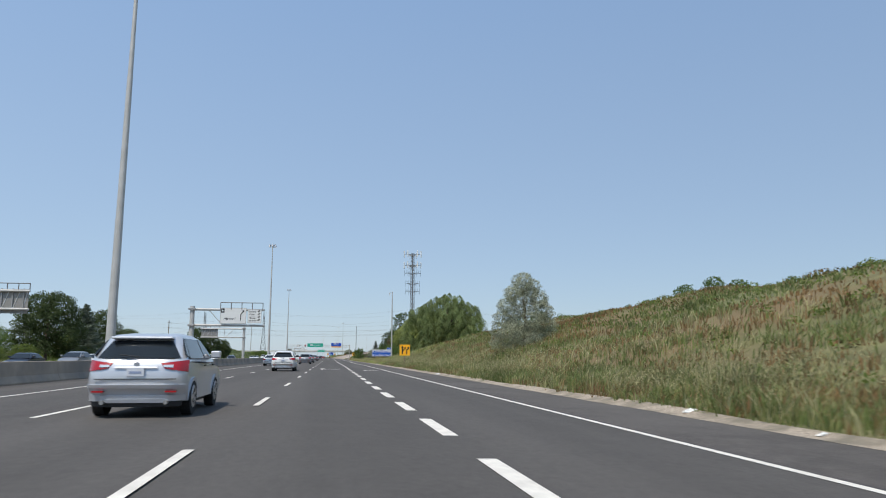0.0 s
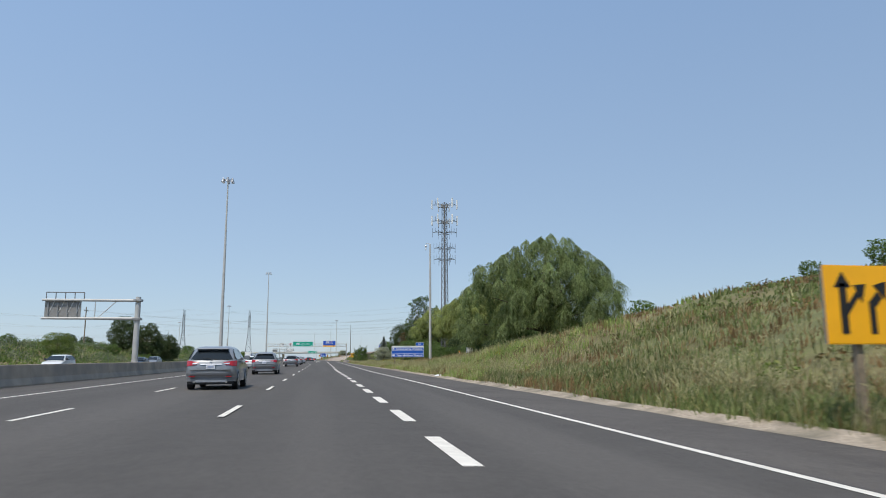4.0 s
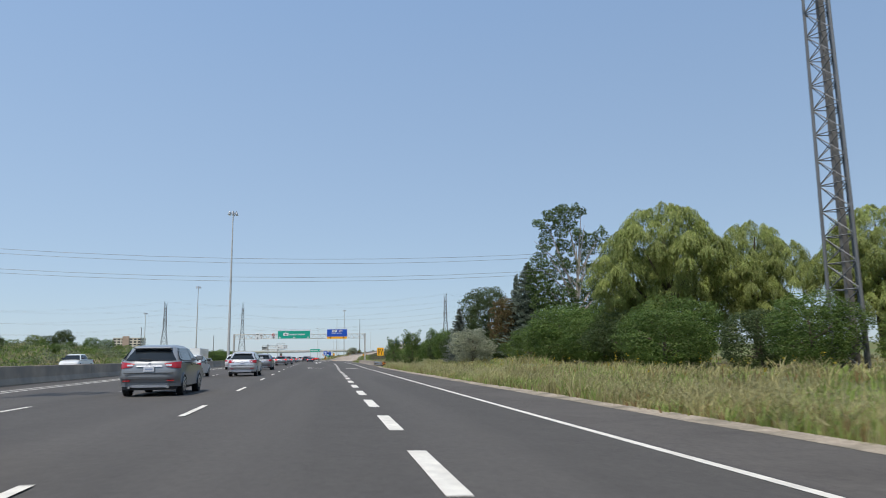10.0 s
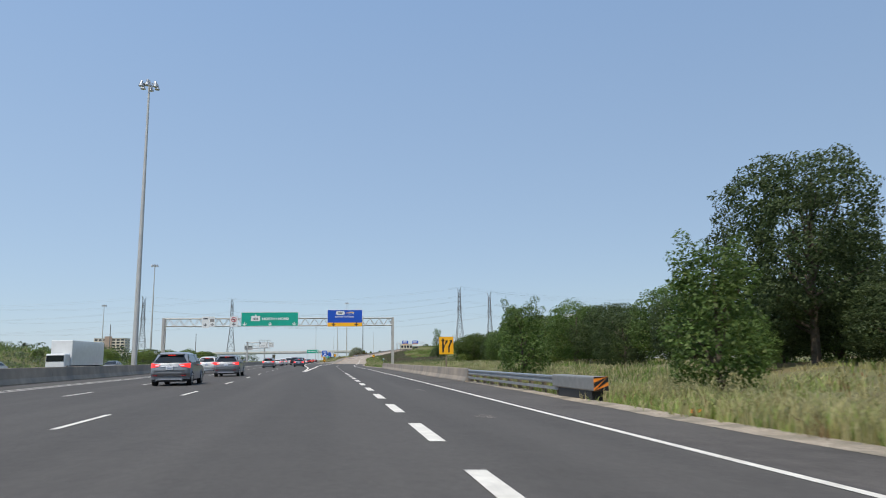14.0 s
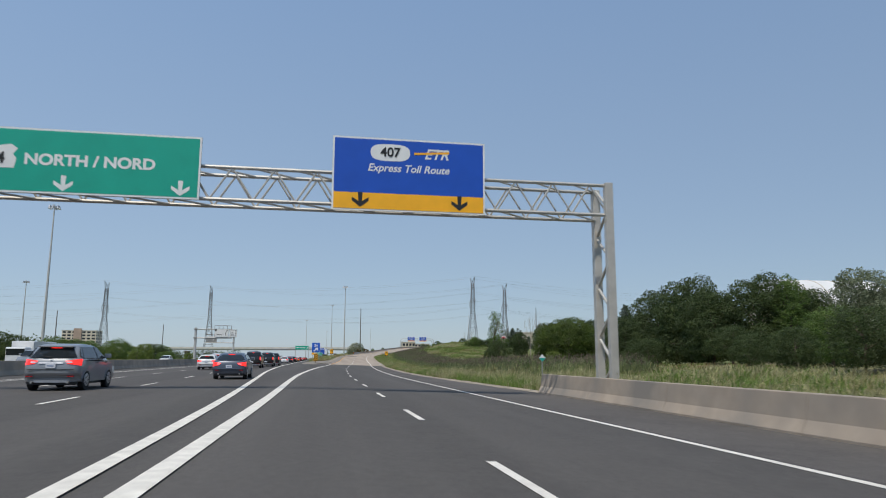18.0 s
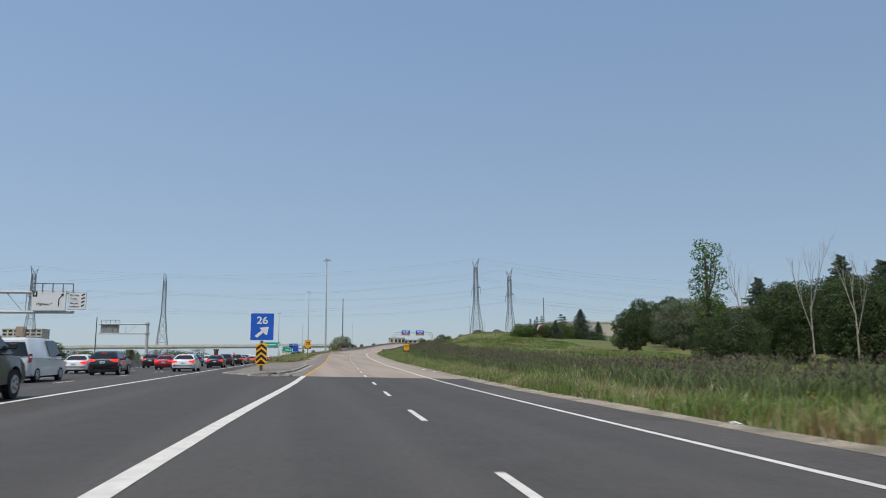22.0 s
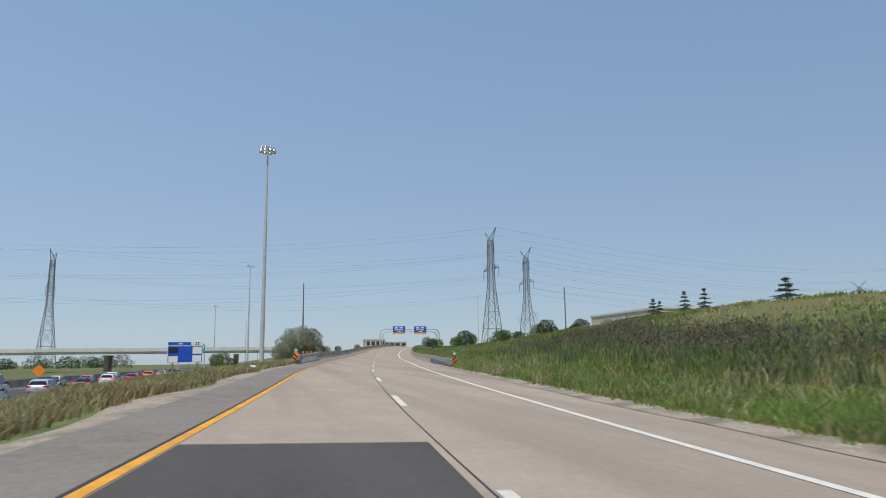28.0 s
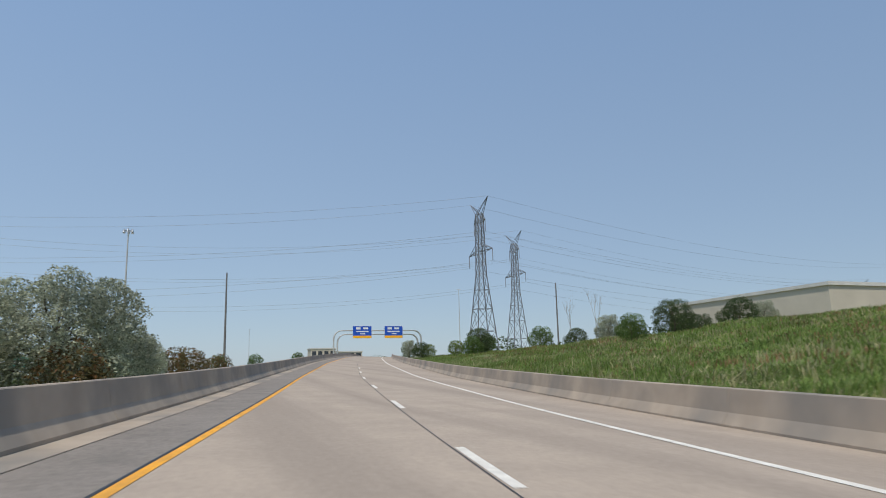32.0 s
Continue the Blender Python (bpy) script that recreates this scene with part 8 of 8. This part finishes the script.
for x, y, s, w in ((98.3, 745.6, 1.0, 0.95), (102, 770, 0.98, 1.1), (104.3, 771, 0.94, 1.0), (97, 722, 1.05, 1.5), (99, 723.5, 0.95, 1.4)):
    again(thin, x, y, s, 47 * y, w)
for x, y, s, w in ((56.9, 651, 0.38, 1.5), (59.2, 651, 0.56, 1.3), (61.3, 653, 0.45, 1.5), (64.3, 651, 0.46, 1.4), (66.3, 652, 0.6, 0.9), (69, 653, 0.66, 1.1), (71, 650, 0.6, 1.1), (76.5, 650, 0.34, 1.8), (78.6, 651, 0.3, 1.8), (73.2, 649, 0.26, 1.8), (89.2, 651, 0.6, 1.1)):
    again((hedge_a, hedge_c, hedge_a)[int(x) % 3], x, y, s, 31 * x, w)
again(spruce, 74.2, 651, 0.52, 40, 1.35)
again(spruce, 67.4, 651, 0.33, 90, 1.4)

# along the far ramp
for t_, x, y, s in ((hedge_c, 84, 791, 0.9), (hedge_c, 92, 788, 0.85), (hedge_a, 67, 776, 0.5), (hedge_c, 78, 842, 0.9), (hedge_a, 74, 836, 0.6), (hedge_a, 86, 832, 0.75), (hedge_c, 90, 826, 0.7), (hedge_a, 82, 848, 0.6), (hedge_c, 71, 858, 0.6), (hedge_a, 96, 818, 0.7),
                     (hedge_c, 96, 800, 0.6), (hedge_a, 102, 812, 0.7), (hedge_b, 79, 858, 0.6), (hedge_b, 76, 868, 0.6)):
    again(t_, x, y, s, 17 * x + y)
again(silver_bush, 95, 823, 0.95)
again(silver_bush, 104, 796, 0.8)
again(silver_bush, 72, 870, 0.7)
again(snag, 98, 832, 1.1, 10)
again(snag, 95, 836, 1.0, 140)
olive = leafy("shrub", "broad feathery silver-grey shrub beside the ramp's barrier", "shrub", 5.9, 8.2, LEAF_SILVER, 0.15, 1.0, -0.02, 64, 0.1, droop=-0.5, foliage="foliage", stem="stem", group="roadside shrubs", wild=1.1)
stand(olive, 19.7, 749)
again(olive, 21.8, 757, 0.6, 60, 0.9)
again(olive, 16.6, 746.5, 0.5, 140, 0.9)
rusty = leafy("shrub", "low rust-brown shrub below the ramp", "shrub", 2.6, 3.0, LEAF_RUST, 0.2, 0.8, 0.03, 14, 0.2, foliage="foliage", stem="stem", group="roadside shrubs")
stand(rusty, 20.8, 746)
for x, y, s in ((25.0, 772, 1.0), (24, 764, 0.9), (27.5, 784, 0.8), (9, 735, 0.6)):
    again(rusty, x, y, s, 23 * y)
for x, y, s in ((32, 800, 0.28), (40, 822, 0.28), (20, 800, 0.5), (5, 800, 0.6), (2, 830, 0.6), (30, 860, 0.5)):
    again((hedge_a, hedge_b)[int(x) % 2], x, y, s, 23 * y)

# the far side of the highway
stand(leafy("maple_tree", "dark round maple across the highway", "tree", 13.5, 12.5, LEAF_DARK, 0.36, 1.5, 0.0, 38, 0.16), -52, 140)
again(spruce, -52, 160, 0.85, 0, 1.1)
again(dark_maple, -56, 184, 0.9, 50)
again(dark_maple, -62, 128, 0.6, 90)
for x, y, s in ((-46, 171, 0.56), (-46, 284, 0.72), (-42.5, 292, 0.6), (-50, 276, 0.7), (-44, 305, 0.4)):
    again(dark_maple, x, y, s, 33 * y)
for i in range(64):
    y = 92 + i * 9.3
    row = i % 2
    low = 0.45 if 225 < y < 470 else 1.0
    again((hedge_a, hedge_c, hedge_b, hedge_a, hedge_b)[i % 5], -50 - 8 * row - 3 * math.sin(i * 1.7), y, (0.72 + 0.18 * math.sin(i * 2.9) + 0.2 * row) * low, 67 * i, 1.3)
for i in range(9):
    again((dark_maple, spruce, dark_maple)[i % 3], -80 - 6 * math.sin(i * 2.2), 230 + i * 40, 0.42 + 0.1 * math.sin(i * 3), 80 * i, 1.2)
far = []
for i in range(150):
    side = -1 if i % 3 else 1
    x = side * rng.uniform(90, 420) if side < 0 else rng.uniform(150, 420)
    y = rng.uniform(430, 1500) if side < 0 else rng.uniform(900, 1600)
    r = rng.uniform(4, 8)
    far.append((x, y, float(ground_z(x, y)) + r * 0.5, r * 1.5, r * 1.5, r))
woods = quads("far_woods", np.concatenate([lobe_leaves([f], 1.3, 0.8) for f in far]), LEAF_DARK)
tagged(woods, "far band of dark green trees on the horizon", "woods", "", "stuff")


# ---- grass and weeds ----
def tufts(n, spot, high, width=0.03, spread=0.14, per=6, lean=0.8):
    """Bent blades in fans round n spots: quads, (2 * n * per, 4, 3)."""
    x, y = spot(n)
    h = high(x, y)
    z = ground_z(x, y)
    x, y, z, h = (np.repeat(v, per) for v in (x, y, z, h))
    k = len(x)
    a = rng.random(k) * 2 * math.pi
    r = spread * np.sqrt(rng.random(k))
    bx, by = x + np.cos(a) * r, y + np.sin(a) * r
    hh = h * rng.uniform(0.55, 1.15, k)
    b = rng.random(k) * math.pi
    w = width * rng.uniform(0.6, 1.4, k) / 2
    reach = lean * hh * rng.random(k)
    ox, oy = np.cos(a) * reach + 0.16 * hh, np.sin(a) * reach
    cb, sb = np.cos(b), np.sin(b)

    def pair(f, up, width_share):
        cx, cy, cz = bx + ox * f, by + oy * f, z - 0.05 + (hh + 0.05) * up
        return np.stack([cx - cb * w * width_share, cy - sb * w * width_share, cz], 1), np.stack([cx + cb * w * width_share, cy + sb * w * width_share, cz], 1)
    a0, a1 = pair(0.0, 0.0, 1.0)
    b0, b1 = pair(0.3, 0.62, 0.8)
    c0, c1 = pair(1.0, 1.0 - 0.12 * rng.random(k), 0.12)
    return np.concatenate([np.stack([a0, a1, b1, b0], 1), np.stack([b0, b1, c1, c0], 1)])


def plumes(n, spot, high, size=0.2, wide=0.3):
    """Loose seed heads on top of stalks."""
    x, y = spot(n)
    z = ground_z(x, y) + high(x, y) * rng.uniform(0.7, 1.12, n)
    p = np.repeat(np.stack([x, y, z], 1), 4, 0) + rng.normal(size=(n * 4, 3)) * [0.05, 0.05, 0.09]
    return leaf_quads(p, np.tile([0.0, -1.0, 0.2], (n * 4, 1)), size, wide, 0.9, -2.0)


def band(y0, y1, d0, d1, where=None, power=1.0):
    """Spots beside the paving, d0 to d1 from its edge, kept where a noise allows."""
    def spot(n):
        xs, ys = [], []
        need = n
        while need > 0:
            m = need * 2 + 50
            y = rng.uniform(y0, y1, m)
            x = PAVE(y) + d0 + (d1 - d0) * rng.random(m) ** power
            keep = (rng.random(m) < (where(x, y) if where else 1.0)) & ~((y > 169.6) & (y < 182.5) & (x - PAVE(y) < 4.9 - 4.2 * smooth(174, 183, y)))
            xs.append(x[keep][:need])
            ys.append(y[keep][:need])
            need -= len(xs[-1])
        return np.concatenate(xs), np.concatenate(ys)
    return spot


def mottle(sx, sy, phase, low=0.25):
    """A soft patchy noise, between low and 1."""
    def f(x, y):
        v = np.sin(x * sx + phase) * np.sin(y * sy + 1.7 * phase) + 0.6 * np.sin(x * sx * 2.3 + y * sy * 0.9 + phase) + 0.5 * np.sin(y * sy * 2.7 - x * 0.4 + 2 * phase)
        return np.clip(0.5 + 0.5 * v, low, 1)
    return f


def near_edge(x, y, full):
    """Blades stay short next to the paving and reach their height after a metre and a half."""
    d = x - PAVE(y)
    return full * (0.35 + 0.65 * smooth(0.1, 1.5, d)) * (0.85 + 0.25 * np.sin(x * 1.3 + y * 0.4) * np.sin(y * 0.9))


def grass(label, pts, mat):
    return tagged(quads("grass", pts, mat), label, "grass", "", "stuff")


def covered(y0, y1, shares, tall):
    """One stretch of the verge: near, middle and far bands of blades in several colours."""
    span = y1 - y0
    for words, mat, share, low_h, phase in shares:
        f = mottle(0.5, 0.23, phase, 0.12)
        wide_f = mottle(0.16, 0.09, phase, 0.03)
        far_share = share * (1.0 if y0 > 190 else 0.25 if mat in (GRASS_STRAW, GRASS_GOLD) else 5.5 if mat is GRASS_RUST else 1.3)
        near = tufts(int(span * (60 if y0 > 550 else 44) * share), band(y0, y1, 0.5, 4.5, f), lambda x, y: near_edge(x, y, tall * low_h), 0.034, 0.2, 7)
        mid = tufts(int(span * (44 if y0 > 550 else 22) * share * (2.0 if mat is GRASS_RUST and y0 < 190 else 1.0)), band(y0, y1, 4.5, 13, f), lambda x, y: tall * low_h * 0.85 * (0.85 + 0.25 * np.sin(x + y * 0.7)), 0.055, 0.32, 6)
        back = tufts(int(span * (60 if y0 > 550 else 34 if y0 > 440 else 44 if y0 < 100 else 20) * far_share), band(y0, y1, 13, 44, wide_f), lambda x, y: tall * low_h * 0.5 * (0.8 + 0.5 * np.sin(x * 0.8) * np.sin(y * 0.6)), 0.1, 0.6, 6)
        grass(words, np.concatenate([near, mid, back]), mat)


covered(-20, 128, [("olive green grass on the roadside bank", GRASS_OLIVE, 0.68, 0.75, 0.3), ("tall pale straw grass on the roadside bank", GRASS_STRAW, 0.13, 1.0, 1.9), ("rusty brown weeds on the roadside bank", GRASS_RUST, 0.24, 0.6, 4.1)], 1.05)
covered(128, 200, [("fresh green grass beside the shoulder", GRASS_FRESH, 0.6, 0.8, 0.8), ("tall golden grass beside the shoulder", GRASS_GOLD, 0.36, 1.0, 2.6), ("rusty brown weeds beside the shoulder", GRASS_RUST, 0.12, 0.9, 5.0)], 0.95)
covered(200, 335, [("green grass below the hedge", GRASS_FRESH, 0.4, 0.8, 1.1), ("tall golden grass below the hedge", GRASS_GOLD, 0.5, 1.0, 3.0), ("rusty brown weeds below the hedge", GRASS_RUST, 0.06, 0.8, 5.6)], 0.95)
covered(335, 450, [("green grass behind the barrier", GRASS_GREEN, 0.5, 0.8, 1.4), ("tall straw grass behind the barrier", GRASS_STRAW, 0.5, 1.0, 3.3)], 1.0)
covered(450, 560, [("bright green grass beside the exit lanes", GRASS_GREEN, 0.66, 0.8, 2.0), ("straw-coloured grass tops beside the exit lanes", GRASS_STRAW, 0.2, 1.0, 3.9), ("rusty weeds beside the exit lanes", GRASS_RUST, 0.14, 0.8, 6.0)], 0.85)
covered(560, 800, [("bright green grass on the bank beside the ramp", GRASS_GREEN, 0.82, 0.85, 2.4), ("straw-coloured grass on the bank beside the ramp", GRASS_STRAW, 0.14, 1.0, 4.4), ("rusty weeds on the bank beside the ramp", GRASS_RUST, 0.16, 0.7, 0.9)], 0.8)
tagged(quads("grass_plumes", plumes(4800, band(-20, 130, 1.0, 7.0, mottle(0.5, 0.23, 1.9, 0.1)), lambda x, y: near_edge(x, y, 1.1), 0.13, 0.2), GRASS_STRAW), "feathery pale seed heads over tall grass", "grass", "", "stuff")
tagged(quads("grass_plumes", plumes(8500, band(130, 450, 0.9, 6.0, mottle(0.5, 0.23, 3.0, 0.1)), lambda x, y: near_edge(x, y, 0.98), 0.12, 0.2), GRASS_STRAW), "pale seed heads over the verge grass", "grass", "", "stuff")
tagged(quads("reed_heads", plumes(7600, band(440, 702, 7.5, 18, mottle(0.35, 0.16, 0.7, 0.03)), lambda x, y: 1.1 + 0 * x, 0.17, 0.4), GRASS_DARK), "dark brown reed heads on the bank", "reeds", "", "stuff")
tagged(quads("reeds", tufts(7000, band(440, 702, 6.5, 18, mottle(0.35, 0.16, 0.7, 0.03)), lambda x, y: 1.15 + 0 * x, 0.055, 0.3, 5), REED), "grey-green reeds on the bank", "reeds", "", "stuff")
tagged(quads("wild_flowers", plumes(260, band(140, 300, 5, 12, mottle(0.4, 0.2, 2.2, 0.02)), lambda x, y: 1.0 + 0 * x, 0.08, 0.8), FLOWER_YELLOW), "yellow wild flowers in the verge", "flowers", "", "stuff")
tagged(quads("wild_flowers", plumes(60, band(470, 640, 3, 9, mottle(0.4, 0.2, 4.2, 0.02)), lambda x, y: 0.9 + 0 * x, 0.08, 0.8), FLOWER_YELLOW), "yellow wild flowers beside the ramp", "flowers", "", "stuff")

grass("short green turf on the hill beside the ramp", tufts(20000, band(690, 860, 1.0, 42, mottle(0.3, 0.14, 2.4, 0.35)), lambda x, y: 0.3 + 0.12 * np.sin(x * 0.7) * np.sin(y * 0.5), 0.07, 0.55, 6), GRASS_GREEN)
grass("dry rusty patches on the hill beside the ramp", tufts(2600, band(690, 830, 9, 40, mottle(0.16, 0.09, 1.6, 0.02)), lambda x, y: 0.36 + 0 * x, 0.07, 0.5, 6), GRASS_RUST)
grass("pale straw tops on the hill beside the ramp", tufts(4200, band(690, 860, 1.0, 42, mottle(0.4, 0.2, 3.1, 0.1)), lambda x, y: 0.45 + 0 * x, 0.05, 0.5, 5), GRASS_OLIVE)

grass("tall green weeds on the bank behind the track", tufts(800, band(146, 176, 3.5, 11, mottle(0.5, 0.23, 0.8, 0.3)), lambda x, y: 1.3 + 0.3 * smooth(168, 184, y), 0.045, 0.3, 7, 0.6), GRASS_FRESH)
grass("tall rusty weeds on the bank behind the track", tufts(1900, band(166, 206, 6.5, 16, mottle(0.5, 0.23, 5.0, 0.3)), lambda x, y: 1.65 + 0 * x, 0.045, 0.3, 7, 0.55), GRASS_RUST)
grass("tall pale grass on the bank behind the track", tufts(2000, band(150, 206, 4, 13, mottle(0.5, 0.23, 1.0, 0.3)), lambda x, y: 1.5 + 0 * x, 0.045, 0.3, 7, 0.55), GRASS_GOLD)
clumps = []
cx_, cy_ = band(0, 150, 4, 26, mottle(0.3, 0.15, 3.3, 0.05))(330)
for x, y in zip(cx_, cy_):
    r = rng.uniform(0.2, 0.5)
    clumps.append(lobe_leaves([(0, 0, r * 0.5, r * 1.3, r * 1.3, r * 0.8)], 0.2, 0.4) + np.array([x, y, float(ground_z(x, y))]))
tagged(quads("weed_clumps", np.concatenate(clumps[:200]), LEAF_YELLOW), "dark green leafy weeds scattered over the bank", "weeds", "", "stuff")
tagged(quads("weed_clumps", np.concatenate(clumps[200:]), LEAF_RUST), "rusty leafy weeds scattered over the bank", "weeds", "", "stuff")


def between(y0, y1):
    """Spots on the ground between the through road and the ramp."""
    def spot(n):
        y = rng.uniform(y0, y1, n)
        a, b = THROUGH(y) + 3.2 + 3.2 * (1 - smooth(576, 612, y)), RAMP_LEFT(y) - 1.2 - 1.2 * (1 - smooth(590, 640, y))
        return a + (b - a) * rng.random(n), y
    return spot


for words, mat, n, h, w in (("straw grass between the road and the ramp", GRASS_STRAW, 9000, 0.36, 0.035), ("green grass between the road and the ramp", GRASS_OLIVE, 1500, 0.26, 0.05), ("rusty weeds between the road and the ramp", GRASS_RUST, 9000, 0.3, 0.04)):
    grass(words, tufts(n, between(578, 720), lambda x, y: h + 0 * x, w, 0.3, 6), mat)
grass("tall straw weeds on the gore island", tufts(1500, between(579, 616), lambda x, y: 0.75 + 0 * x, 0.045, 0.25, 7), GRASS_STRAW)
grass("tall green weeds on the gore island", tufts(200, between(582, 612), lambda x, y: 0.85 + 0 * x, 0.05, 0.25, 7), GRASS_GREEN)


scrub = []
for i in range(520):
    x, y, r = rng.uniform(-62, -41), rng.uniform(190, 480), rng.uniform(0.6, 1.5)
    scrub.append(lobe_leaves([(0, 0, r * 0.25, r * 1.7, r * 1.7, r * 0.8)], 0.34, 0.35) + np.array([x, y, float(ground_z(x, y))]))
tagged(quads("bank_scrub", np.concatenate(scrub[:330]), LEAF_SAGE), "dense low green scrub on the bank across the highway", "scrub", "", "stuff")
tagged(quads("bank_scrub", np.concatenate(scrub[330:]), LEAF_MAPLE), "dense low dark scrub on the bank across the highway", "scrub", "", "stuff")


def bank(n):
    y = rng.uniform(90, 700, n)
    return rng.uniform(-72, -40, n), y


grass("low green growth on the bank across the highway", tufts(9000, bank, lambda x, y: 0.7 + 0 * x, 0.16, 0.8, 5), GRASS_GREEN)
grass("dry growth on the bank across the highway", tufts(3000, bank, lambda x, y: 0.8 + 0 * x, 0.14, 0.8, 5), GRASS_STRAW)


# ---- litter ----
def litter(x, y, s, mat, label, kind="plastic_bag"):
    bm = bmesh.new()
    bmesh.ops.create_icosphere(bm, subdivisions=2, radius=1.0)
    for v in bm.verts:
        k = 1 + 0.4 * math.sin(v.co.x * 7 + x) * math.sin(v.co.y * 6 + y) + 0.2 * math.sin(v.co.z * 9 + v.co.x * 5)
        v.co = Vector((v.co.x * s * k, v.co.y * s * 0.6 * k, max(v.co.z * s * 0.4 * k, -0.02)))
    ob = part(kind, bm, mat)
    z = max(float(ground_z(x, y)) + 0.03, float(road_z(x, y)) if y < 526 else float(ramp_z(x, y))) + 0.02
    ob.matrix_basis = pose(x, y, z, 0, 0, 40 * x)
    return tagged(ob, label, "litter")


for x, y, s in ((9.5, 17.5, 0.24), (9.3, 12.2, 0.14), (9.55, 141.2, 0.34), (9.3, 60.0, 0.2), (10.9, 477.0, 0.26), (11.6, 497.0, 0.13), (14.2, 548.0, 0.14), (13.8, 541.0, 0.1)):
    litter(x, y, s, PLASTIC_WHITE, "crumpled white plastic at the verge")
litter(10.2, 317.5, 0.22, ORANGE, "torn orange plastic scrap on the verge", "plastic_scrap")
litter(float(RAMP_LEFT(668)) - 1.6, 668, 0.24, PLASTIC_WHITE, "crumpled white plastic at the verge")
